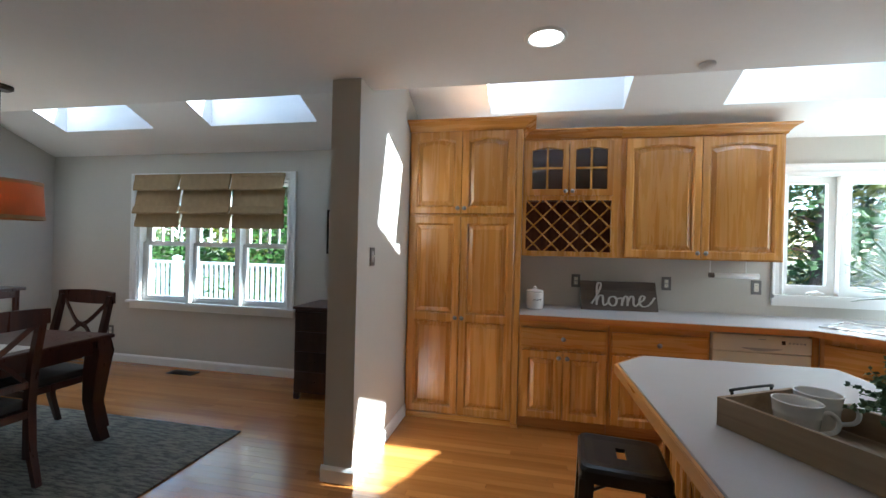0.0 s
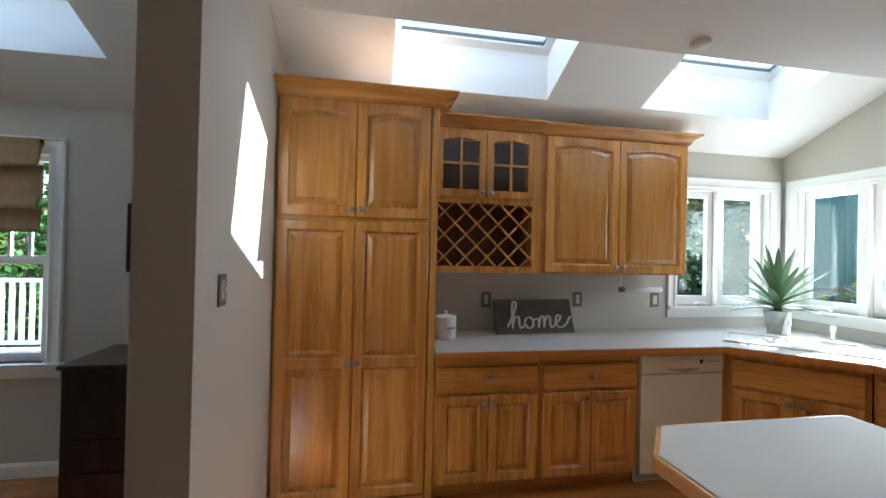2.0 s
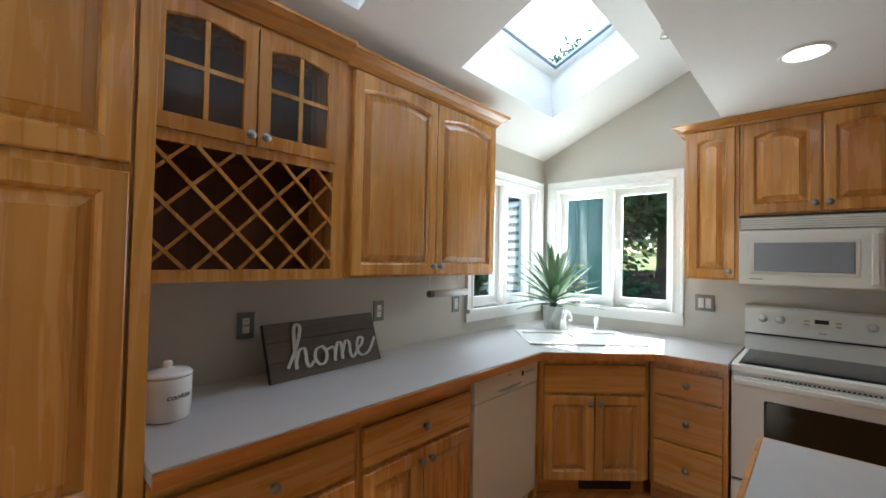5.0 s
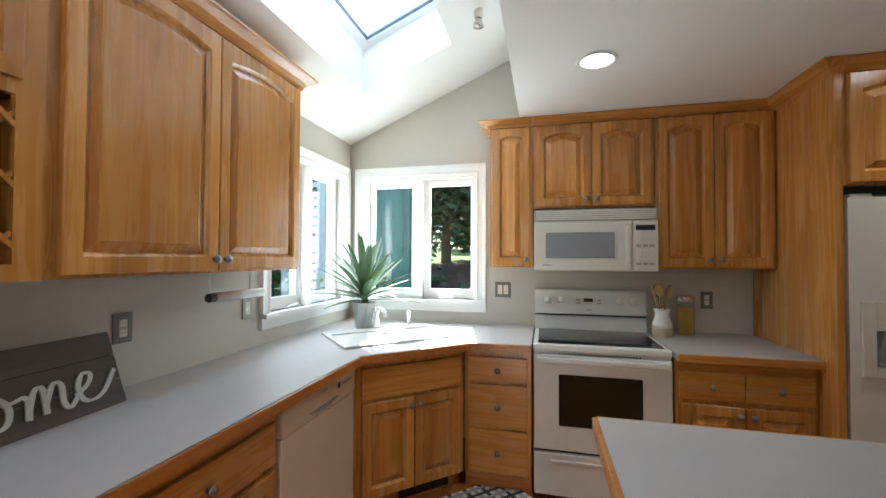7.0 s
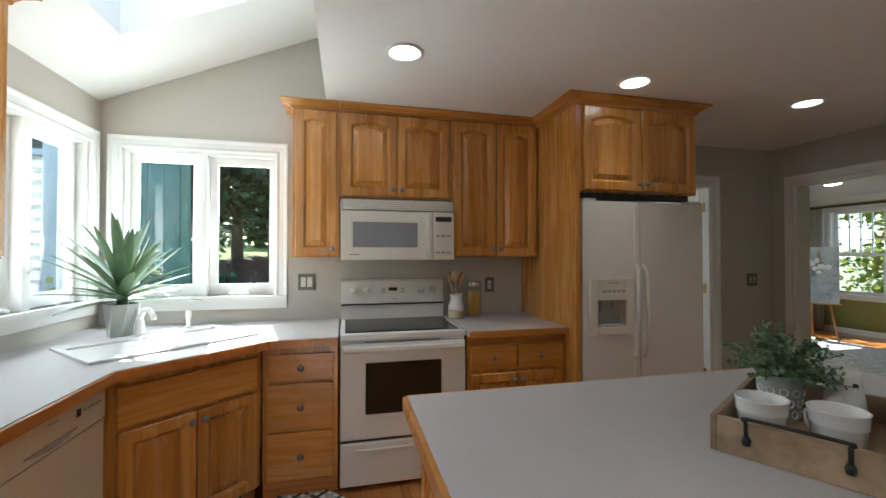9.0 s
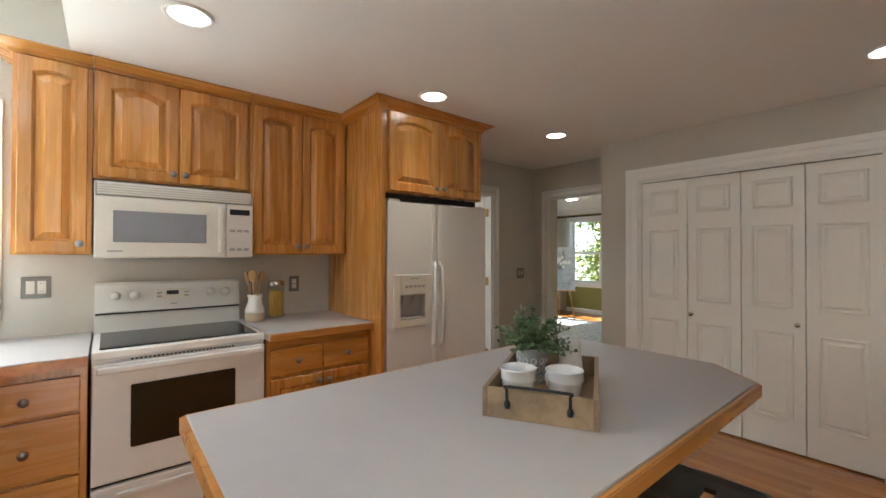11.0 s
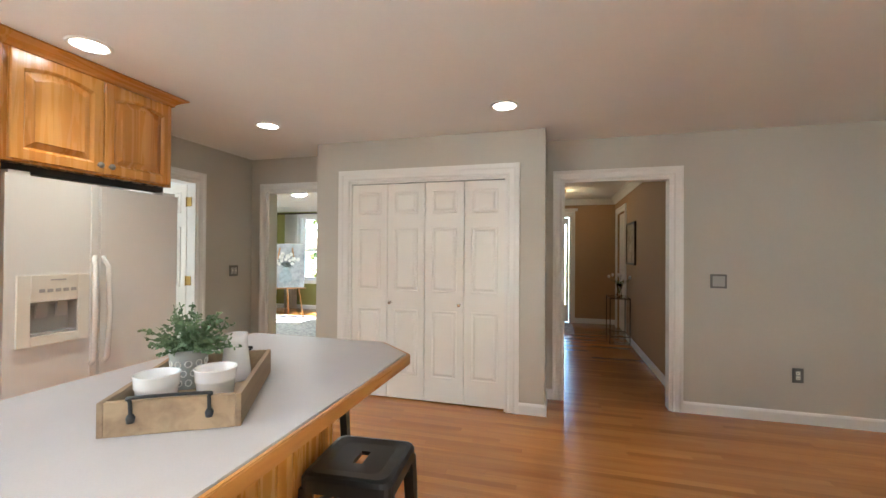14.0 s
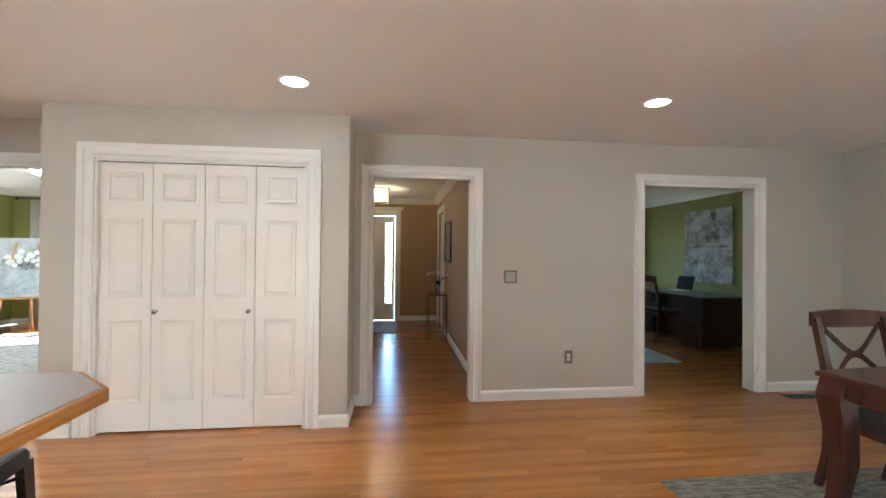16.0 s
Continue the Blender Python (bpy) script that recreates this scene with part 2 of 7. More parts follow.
M_IVORY = mat("ivory_plastic", (0.78, 0.75, 0.66), 0.32, var=0.015)
M_BLACKGLASS = mat("black_ceramic_glass", (0.012, 0.012, 0.013), 0.06, var=0.05)
M_OVENGLASS = mat("dark_oven_glass", (0.02, 0.016, 0.010), 0.08, var=0.1)
M_MICROGLASS = mat("grey_mesh_glass", (0.30, 0.31, 0.33), 0.15, var=0.05)
M_DARK = mat("black_plastic", (0.015, 0.015, 0.015), 0.45)
M_GREY = mat("grey_plastic", (0.42, 0.41, 0.39), 0.5)
M_BLACKMETAL = mat("matt_black_steel", (0.018, 0.018, 0.017), 0.38, metal=0.0, var=0.2, scale=4, bump=0.05)
M_PEWTER = mat("pewter_metal", (0.30, 0.29, 0.27), 0.35, metal=1.0)
M_PEWTERP = mat("brushed_pewter_plate", (0.19, 0.185, 0.175), 0.45, metal=0.6)
M_STEEL = mat("polished_steel", (0.62, 0.61, 0.58), 0.2, metal=1.0)
M_BRASS = mat("aged_brass", (0.42, 0.28, 0.09), 0.35, metal=1.0)
M_BRONZE = mat("dark_bronze", (0.045, 0.032, 0.022), 0.4, metal=0.7)
M_CERAMIC = mat("white_glazed_ceramic", (0.82, 0.81, 0.79), 0.12, var=0.01)
M_CONCRETE = mat("pale_grey_concrete", (0.38, 0.40, 0.38), 0.8, var=0.08, scale=12, bump=0.2)
M_STONE = mat("bare_stoneware", (0.56, 0.46, 0.32), 0.8, var=0.06)
# white letters dimmed: the shade on the sign is put into the colour
M_LETTER = mat("dimmed_white_metal", (0.55, 0.52, 0.48), 0.5)
M_LEAF = mat("agave_leaf", (0.105, 0.17, 0.085), 0.4, var=0.25, scale=9)
M_HERB = mat("small_green_leaf", (0.115, 0.185, 0.085), 0.6, var=0.35, scale=30)
M_FOLIAGE = mat("tree_leaf", (0.055, 0.115, 0.022), 0.6, var=0.5, spec=0.12, scale=0.9)
M_PINE = mat("dark_evergreen_leaf", (0.042, 0.082, 0.028), 0.7, var=0.4, spec=0.12, scale=0.8)
M_YELLOWLEAF = mat("yellow_green_leaf", (0.22, 0.22, 0.03), 0.6, var=0.4, spec=0.12, scale=0.9)
M_BARK = mat("tree_bark", (0.13, 0.10, 0.08), 0.95, var=0.35, scale=4, bump=0.8, bump_scale=25)
M_GRASS = mat("lawn_and_leaf_litter", (0.12, 0.12, 0.05), 0.95, var=0.5, scale=0.7, bump=0.6, bump_scale=12)
M_DECK = mat("grey_deck_boards", (0.50, 0.48, 0.45), 0.8, var=0.1, scale=3)
M_VINYL = mat("white_vinyl_fence", (0.82, 0.82, 0.81), 0.45, var=0.01)
M_SIDING = mat("pale_grey_siding", (0.50, 0.51, 0.49), 0.7, var=0.08)
# for the added boards that turn the left pane teal
M_TEAL = mat("teal_stand_in_boards", (0.040, 0.105, 0.098), 0.6, var=0.35)
M_LINEN = mat("tan_linen", (0.36, 0.25, 0.125), 0.95, var=0.12, scale=18, bump=0.35, bump_scale=420)
M_SHADE = cloth_shade("rust_linen_lampshade", (0.55, 0.24, 0.12))
M_CURTAIN = cloth_shade("white_sheer_cotton", (0.78, 0.75, 0.68))
M_SEATPAD = mat("dark_seat_fabric", (0.06, 0.05, 0.045), 0.95, var=0.15, bump=0.3, bump_scale=300)
M_PAPER = mat("white_paper", (0.80, 0.79, 0.77), 0.9, var=0.02)
M_PASTA = mat("golden_pasta", (0.80, 0.48, 0.09), 0.5, var=0.25, scale=40)
M_GLASS = glass("clear_glass")
M_BOTTLE = glass("dark_green_bottle_glass", (0.03, 0.07, 0.03), 0.05)
M_PANE = pane_glass("window_glass")
M_RUG = rug_mat("distressed_grey_rug", (0.26, 0.238, 0.185), (0.085, 0.08, 0.066))
M_RUG2 = rug_mat("pale_patterned_rug", (0.50, 0.49, 0.47), (0.28, 0.28, 0.28), 14, (1, 1, 1))
M_LAMP = glow("lit_recessed_lens", (1.0, 0.95, 0.86), LAMP_STRENGTH)
M_BULB = glow("warm_bulb", (1.0, 0.70, 0.40), 9.0)
M_LANTERN = glow("lit_amber_glass", (1.0, 0.74, 0.42), 0.75)
M_DOME = glow("lit_white_dome", (1.0, 0.93, 0.80), 2.0)
M_DOMEBIG = glow("bright_white_dome", (1.0, 0.95, 0.86), 14.0)


# ---- building helpers ----
def bx(bm, x0, x1, y0, y1, z0, z1, bev=0.0):
    """Adds a box, with its edges bevelled if wanted."""
    x0, x1, y0, y1, z0, z1 = min(x0, x1), max(x0, x1), min(y0, y1), max(y0, y1), min(z0, z1), max(z0, z1)
    v = [bm.verts.new(p) for p in ((x0, y0, z0), (x1, y0, z0), (x1, y1, z0), (x0, y1, z0), (x0, y0, z1), (x1, y0, z1), (x1, y1, z1), (x0, y1, z1))]
    f = [bm.faces.new([v[i] for i in q]) for q in ((0, 3, 2, 1), (4, 5, 6, 7), (0, 1, 5, 4), (1, 2, 6, 5), (2, 3, 7, 6), (3, 0, 4, 7))]
    if bev:
        es = list({e for q in f for e in q.edges})
        bmesh.ops.bevel(bm, geom=es, offset=bev, segments=2, affect="EDGES", profile=0.6)
    return bm


def box(x0, x1, y0, y1, z0, z1, bev=0.0):
    return bx(bmesh.new(), x0, x1, y0, y1, z0, z1, bev)


def prism(poly, z0, z1, bev=0.0, bm=None):
    """A flat polygon (x, y points, anticlockwise) raised from z0 to z1."""
    bm = bm or bmesh.new()
    lo, hi = [bm.verts.new((x, y, z0)) for x, y in poly], [bm.verts.new((x, y, z1)) for x, y in poly]
    n = len(poly)
    f = [bm.faces.new(lo[::-1]), bm.faces.new(hi)] + [bm.faces.new((lo[i], lo[(i + 1) % n], hi[(i + 1) % n], hi[i])) for i in range(n)]
    if bev:
        bmesh.ops.bevel(bm, geom=list({e for e in f[1].edges}), offset=bev, segments=2, affect="EDGES")
    return bm


def lathe(profile, seg=28, bm=None, at=(0, 0, 0), close=True):
    """Turns a profile of (radius, height) round the upright axis."""
    bm = bm or bmesh.new()
    rings = []
    for r, z in profile:
        rings.append([bm.verts.new((at[0] + r * math.cos(2 * math.pi * i / seg), at[1] + r * math.sin(2 * math.pi * i / seg), at[2] + z)) for i in range(seg)])
    for a, b in zip(rings, rings[1:]):
        for i in range(seg):
            bm.faces.new((a[i], a[(i + 1) % seg], b[(i + 1) % seg], b[i]))
    if close:
        bm.faces.new(rings[0][::-1])
        bm.faces.new(rings[-1])
    return bm


def tube(points, r, seg=8, bm=None, r_end=None):
    """A round rod along points, tapering to r_end."""
    bm = bm or bmesh.new()
    pts = [Vector(p) for p in points]
    rings, n = [], len(pts)
    up = None
    for i, p in enumerate(pts):
        d = (pts[min(i + 1, n - 1)] - pts[max(i - 1, 0)]).normalized()
        if up is None:
            up = Vector((0, 0, 1)) if abs(d.z) < 0.9 else Vector((1, 0, 0))
        a = d.cross(up).normalized()
        up = a.cross(d).normalized()
        rad = r if r_end is None else r + (r_end - r) * i / (n - 1)
        rings.append([bm.verts.new(p + rad * (a * math.cos(2 * math.pi * k / seg) + up * math.sin(2 * math.pi * k / seg))) for k in range(seg)])
    for a, b in zip(rings, rings[1:]):
        for k in range(seg):
            bm.faces.new((a[k], a[(k + 1) % seg], b[(k + 1) % seg], b[k]))
    bm.faces.new(rings[0][::-1])
    bm.faces.new(rings[-1])
    return bm


def loft(loops, bm=None, cap_first=True, cap_last=True):
    """Joins closed loops of equal length with faces."""
    bm = bm or bmesh.new()
    rings = [[bm.verts.new(p) for p in lp] for lp in loops]
    n = len(rings[0])
    for a, b in zip(rings, rings[1:]):
        for i in range(n):
            bm.faces.new((a[i], a[(i + 1) % n], b[(i + 1) % n], b[i]))
    if cap_first:
        bm.faces.new(rings[0][::-1])
    if cap_last:
        bm.faces.new(rings[-1])
    return bm


def link(name, bm, material, smooth=False):
    bmesh.ops.recalc_face_normals(bm, faces=bm.faces)
    me = bpy.data.meshes.new(name)
    bm.to_mesh(me)
    bm.free()
    me.materials.append(material)
    if smooth:
        me.polygons.foreach_set("use_smooth", [True] * len(me.polygons))
    return new(name, me)


def part(name, bm, material, parent, label="", smooth=False):
    ob = link(name, bm, material, smooth)
    ob.parent = parent
    if label:
        tagged(ob, label)
    return ob


def thing(name, m, label, category, group=""):
    ob = new(name)
    ob.empty_display_size = 0.1
    ob.matrix_world = m
    return tagged(ob, label, category, group)


def solid(name, bm, material, label, category, group="", m=None, smooth=False):
    ob = link(name, bm, material, smooth)
    if m is not None:
        ob.matrix_world = m
    return tagged(ob, label, category, group)


def setting(name, bm, material, label, category):
    return tagged(link(name, bm, material), label, category, "", "structure")


def wall_bm(u0, u1, z0, z1, holes, put):
    """A wall from u0 to u1 with oblong holes (u0, u1, z0, z1) through it; put(bm, u0, u1, z0, z1) adds one block."""
    bm = bmesh.new()
    us = sorted({u0, u1, *[h[0] for h in holes], *[h[1] for h in holes]})
    for a, b in zip(us, us[1:]):
        cuts = sorted((h[2], h[3]) for h in holes if h[0] <= a + 1e-6 and h[1] >= b - 1e-6)
        z = z0
        for c0, c1 in cuts:
            if c0 > z + 1e-6:
                put(bm, a, b, z, c0)
            z = c1
        if z1 > z + 1e-6:
            put(bm, a, b, z, z1)
    bmesh.ops.remove_doubles(bm, verts=bm.verts, dist=1e-5)
    seen = {}
    for f in list(bm.faces):
        c = f.calc_center_median()
        k = (round(c.x, 4), round(c.y, 4), round(c.z, 4))
        if k in seen:
            bm.faces.remove(f)
            if seen[k].is_valid:
                bm.faces.remove(seen[k])
        else:
            seen[k] = f
    return bm


# ---- structure ----
N, E, S, W, H, EDGE, PITCH = 4.20, 3.49, -1.56, -5.46, 2.44, 2.72, 0.43
slope_z = lambda y: H + (N - y) * PITCH
WN = (2.41, 3.36, 1.11, 2.13)      # kitchen window in the north wall
WE = (3.09, 4.06, 1.11, 2.13)      # kitchen window in the east wall
WD = (-4.19, -2.24, 0.74, 2.13)    # dining window
HALL = (-0.92, 0.0, 0.0, 2.06)
DIN = (-3.81, -2.60, 0.0, 2.055)
NOOK = (2.30, 3.27, 0.0, 2.06)
EDOOR = (-0.80, -0.02, 0.0, 2.06)
ywall = lambda y0, y1: (lambda bm, a, b, c, d: bx(bm, a, b, y0, y1, c, d))
xwall = lambda x0, x1: (lambda bm, a, b, c, d: bx(bm, x0, x1, a, b, c, d))
wall_north = setting("wall_north", wall_bm(W - 0.15, E + 0.15, 0, H, [WN, WD], ywall(N, N + 0.15)), M_WALL, "greige painted wall with wide windows", "wall")
wall_east = setting("wall_east", wall_bm(S, N, 0, H, [WE, EDOOR], xwall(E, E + 0.15)), M_WALL, "greige painted wall behind the range", "wall")
wall_south = setting("wall_south", wall_bm(-7.6, 3.9, 0, H, [HALL, DIN, NOOK], ywall(S - 0.12, S)), M_WALL, "greige painted wall with cased openings", "wall")
setting("wall_west", box(W - 0.15, W, 0.0, N, 0, H), M_WALL, "greige painted dining room wall", "wall")
setting("wall_west_jog", box(W - 0.15, -4.79, S, 0.0, 0, H), M_WALL, "greige painted wall corner", "wall")
# gables above the flat ceiling, closing the raised north bay
for nm, x0, x1 in (("gable_east", E, E + 0.15), ("gable_west", W - 0.15, W)):
    g = bmesh.new()
    prof = [(EDGE - 0.06, H), (N + 0.15, H), (N + 0.15, H + 0.02), (EDGE - 0.06, slope_z(EDGE) + 0.3)]
    loft([[(x0, y, z) for y, z in prof], [(x1, y, z) for y, z in prof]], g)
    setting(nm, g, M_WALL, "greige painted gable wall under the slope", "wall")
# the flat ceiling and its raised edge
ceil = box(W - 0.15, E + 0.15, S - 0.12, EDGE - 0.06, H, H + 0.15)
setting("ceiling", ceil, M_CEIL, "flat white plaster ceiling", "ceiling")
setting("ceiling_return", box(W, E, EDGE - 0.06, EDGE, H, slope_z(EDGE) + 0.10), M_CEIL, "white plaster face up to the sloped ceiling", "ceiling")
# sloped ceiling with four skylight wells
SKYL = ((-4.73, -3.57), (-2.88, -1.71), (-0.06, 1.03), (1.76, 2.87))
SY0, SY1, DEEP = 3.155, 3.80, 0.36
sl = bmesh.new()


def slab(bm, x0, x1, y0, y1, up=0.12):
    lo = [(x0, y0, slope_z(y0)), (x1, y0, slope_z(y0)), (x1, y1, slope_z(y1)), (x0, y1, slope_z(y1))]
    loft([lo, [(x, y, z + up) for x, y, z in lo]], bm)


xs = [W - 0.15] + [v for p in SKYL for v in p] + [E + 0.15]
for i in range(0, len(xs), 2):
    slab(sl, xs[i], xs[i + 1], EDGE, N + 0.15)
for a, b in SKYL:
    slab(sl, a, b, EDGE, SY0)
    slab(sl, a, b, SY1, N + 0.15)
setting("sloped_ceiling", sl, M_CEIL, "sloped white plaster ceiling with skylight wells", "ceiling")
for i, (a, b) in enumerate(SKYL):
    well = bmesh.new()
    t = 0.05
    for x0, x1, y0, y1 in ((a - t, a, SY0 - t, SY1 + t), (b, b + t, SY0 - t, SY1 + t), (a, b, SY0 - t, SY0), (a, b, SY1, SY1 + t)):
        lo = [(x, y, slope_z(y) + 0.1205) for x, y in ((x0, y0), (x1, y0), (x1, y1), (x0, y1))]
        loft([lo, [(x, y, z + DEEP - 0.12) for x, y, z in lo]], well)
    well_ob = setting("skylight_well_%d" % (i + 1), well, M_CEIL, "white plastered skylight well", "skylight")
    fr = bmesh.new()
    t = 0.055
    for x0, x1, y0, y1 in ((a, a + t, SY0, SY1), (b - t, b, SY0, SY1), (a + t, b - t, SY0, SY0 + t), (a + t, b - t, SY1 - t, SY1)):
        lo = [(x, y, slope_z(y) + DEEP - 0.05) for x, y in ((x0, y0), (x1, y0), (x1, y1), (x0, y1))]
        loft([lo, [(x, y, z + 0.06) for x, y, z in lo]], fr)
    part("frame", fr, M_TRIM, well_ob)
    gasket = bmesh.new()
    t2 = t + 0.005
    for x0, x1, y0, y1 in ((a + t, a + t2, SY0 + t, SY1 - t), (b - t2, b - t, SY0 + t, SY1 - t), (a + t2, b - t2, SY0 + t, SY0 + t2), (a + t2, b - t2, SY1 - t2, SY1 - t)):
        lo = [(x, y, slope_z(y) + DEEP - 0.035) for x, y in ((x0, y0), (x1, y0), (x1, y1), (x0, y1))]
        loft([lo, [(x, y, z + 0.02) for x, y, z in lo]], gasket)
    part("gasket", gasket, M_PEWTERP, well_ob)
    pn = bmesh.new()
    lo = [(x, y, slope_z(y) + DEEP - 0.022) for x, y in ((a + t2, SY0 + t2), (b - t2, SY0 + t2), (b - t2, SY1 - t2), (a + t2, SY1 - t2))]
    loft([lo, [(x, y, z + 0.006) for x, y, z in lo]], pn)
    part("pane", pn, M_PANE, well_ob).visible_shadow = False
# stub wall between dining room and kitchen
PX0, PX1, PY = -0.90, -0.715, 2.52
stub = bmesh.new()
prof = [(PY, 0), (N, 0), (N, H), (EDGE, slope_z(EDGE)), (EDGE, H), (PY, H)]
loft([[(PX0, y, z) for y, z in prof], [(PX1, y, z) for y, z in prof]], stub)
setting("stub_wall", stub, M_WALL, "greige painted stub wall with a square end", "wall")
# closet block
closet_bm = wall_bm(0.15, 2.345, 0, H, [(0.475, 1.985, 0.0, 2.045)], ywall(-1.22, -1.12))
bx(closet_bm, 0.15, 0.25, S, -1.22, 0, H)
bx(closet_bm, 2.245, 2.345, S, -1.22, 0, H)
setting("closet_wall", closet_bm, M_WALL, "greige painted closet wall beside the hall", "wall")
setting("subfloor", bx(box(-8.0, 9.0, -9.0, 1.58, -0.12, -0.022), -8.0, E + 0.15, 1.58, N + 0.15, -0.12, -0.022), M_ESPRESSO, "dark timber base under the floor boards", "floor")

# rooms seen through the openings
HX0, HX1, HY = -1.05, 1.25, -6.08
hall_w = setting("hall_wall_west", wall_bm(HY, S - 0.12, 0, H, [(-5.75, -4.85, 0, 2.1)], xwall(HX0 - 0.12, HX0)), M_HALL, "tan painted hallway wall", "wall")
setting("hall_wall_south", wall_bm(HX0 - 0.12, HX1 + 0.12, 0, H, [(-0.20, 0.74, 0, 2.10)], ywall(HY - 0.12, HY)), M_HALL, "tan painted hallway end wall", "wall")
setting("hall_wall_east", box(HX1, HX1 + 0.12, HY, S - 0.12, 0, H), M_HALL, "tan painted hallway side wall", "wall")
setting("hall_ceiling", box(HX0 - 0.12, HX1 + 0.12, HY - 0.12, S - 0.12, H, H + 0.1), M_CEIL, "white hallway ceiling", "ceiling")
# study to the south west
SX0, SX1, SYS = -5.40, -1.17, -6.08
setting("study_wall_south", wall_bm(SX0, SX1, 0, H, [(-4.6, -3.3, 0.9, 2.0)], ywall(SYS - 0.12, SYS)), M_GREEN, "olive green study wall with an added window", "wall")
setting("study_wall_west", box(SX0 - 0.12, SX0, SYS - 0.12, S - 0.12, 0, H), M_GREEN, "olive green study wall", "wall")
setting("study_wall_east", box(SX1 - 0.10, SX1 - 0.003, SYS, S - 0.12, 0, H), M_GREEN, "olive green study wall", "wall")
setting("study_wall_north", wall_bm(SX0, SX1 - 0.1, 0, H, [DIN], ywall(S - 0.137, S - 0.123)), M_GREEN, "olive green study wall with an opening", "wall")
setting("study_ceiling", box(SX0 - 0.12, SX1, SYS - 0.12, S - 0.12, H, H + 0.1), M_CEIL, "white study ceiling", "ceiling")
# green sitting room to the south east
GX0, GX1, GY = 1.40, 6.75, -6.15
setting("sitting_wall_south", wall_bm(GX0, GX1, 0, H, [(5.17, 6.0, 0.70, 2.20)], ywall(GY - 0.15, GY)), M_GREEN, "olive green sitting room wall with a window", "wall")
setting("sitting_wall_east", wall_bm(GY, S - 0.12, 0, H, [(-5.4, -3.8, 0.7, 2.1)], xwall(GX1, GX1 + 0.15)), M_GREEN, "olive green sitting room wall with a window", "wall")
setting("sitting_wall_west", box(GX0, GX0 + 0.1, GY, S - 0.12, 0, H), M_GREEN, "olive green sitting room wall", "wall")
setting("sitting_wall_north", wall_bm(GX0 + 0.1, GX1, 0, H, [NOOK], ywall(S - 0.137, S - 0.123)), M_GREEN, "olive green sitting room wall with an opening", "wall")
setting("sitting_ceiling", box(GX0, GX1 + 0.15, GY - 0.15, S - 0.12, H, H + 0.1), M_CEIL, "white sitting room ceiling", "ceiling")
# mud room behind the east door
setting("mudroom_wall_east", box(5.6, 5.75, S, 1.6, 0, H), M_TRIM, "white painted back room wall", "wall")
setting("mudroom_wall_north", wall_bm(E + 0.15, 5.6, 0, H, [(4.2, 5.2, 0.9, 2.0)], ywall(1.5, 1.6)), M_TRIM, "white painted back room wall with an added window", "wall")
setting("mudroom_wall_south", box(E + 0.15, 5.6, S - 0.02, S + 0.08, 0, H), M_TRIM, "white painted back room wall", "wall")
setting("mudroom_ceiling", box(E + 0.15, 5.75, S, 1.6, H, H + 0.1), M_CEIL, "white back room ceiling", "ceiling")


# ---- trim ----
def base_run(name, x0, y0, x1, y1, side):
    """A skirting board along a wall from one point to another; side is the way it stands proud."""
    bm = bmesh.new()
    d = Vector((x1 - x0, y1 - y0, 0))
    s = Vector((side[0], side[1], 0))
    prof = [(0.0, 0.0), (0.016, 0.0), (0.016, 0.075), (0.011, 0.086), (0.006, 0.095), (0.0, 0.095)]
    loft([[Vector((x0, y0, 0)) + s * p + Vector((0, 0, q)) for p, q in prof], [Vector((x0, y0, 0)) + d + s * p + Vector((0, 0, q)) for p, q in prof]], bm)
    return setting(name, bm, M_TRIM, "white painted skirting board", "baseboard")


for i, r in enumerate((
        (W, N, PX0, N, (0, -1)), (W, 0.0, W, N, (1, 0)), (PX0, PY, PX0, N, (-1, 0)), (PX1, PY, PX1, 3.60, (1, 0)), (PX0 - 0.016, PY, PX1 + 0.016, PY, (0, -1)),
        (-2.51, S, -1.01, S, (0, 1)), (-4.79, S, -3.92, S, (0, 1)), (0.09, S, 0.15, S, (0, 1)), (0.15, S, 0.15, -1.12, (-1, 0)), (0.134, -1.12, 0.385, -1.12, (0, 1)),
        (2.12, -1.12, 2.361, -1.12, (0, 1)), (2.345, S, 2.345, -1.12, (1, 0)), (-4.79, S, -4.79, 0, (1, 0)), (E, S, E, -0.93, (-1, 0)),
        (HX0, -4.75, HX0, S - 0.12, (1, 0)), (HX0, HY, -0.31, HY, (0, 1)), (GX0, GY, GX1, GY, (0, 1)), (GX1, GY, GX1, S - 0.2, (-1, 0)), (SX0, SYS, SX0, S - 0.14, (1, 0)))):
    base_run("baseboard_%d" % (i + 1), *r)


def casing(name, u0, u1, z0, z1, place, width=0.09, sides=(1, 1), sill=False, label="white painted door casing", cat="door frame"):
    """Moulded casing round an opening; place(u, out, z) gives the point in the room."""
    bm = bmesh.new()
    prof = [(0.0, 0.0), (0.0, 0.016), (0.012, 0.022), (0.03, 0.014), (0.06, 0.016), (0.072, 0.024), (width, 0.026), (width, 0.0)]
    low = z0 - (0.0 if not sill else 0.02)
    if sides[0]:
        loft([[place(u0 - p, q, low) for p, q in prof], [place(u0 - p, q, z1 + p) for p, q in prof]], bm)
    if sides[1]:
        loft([[place(u1 + p, q, low) for p, q in prof], [place(u1 + p, q, z1 + p) for p, q in prof]], bm)
    loft([[place(u0 - p * sides[0], q, z1 + p) for p, q in prof], [place(u1 + p * sides[1], q, z1 + p) for p, q in prof]], bm)
    return setting(name, bm, M_TRIM, label, cat)


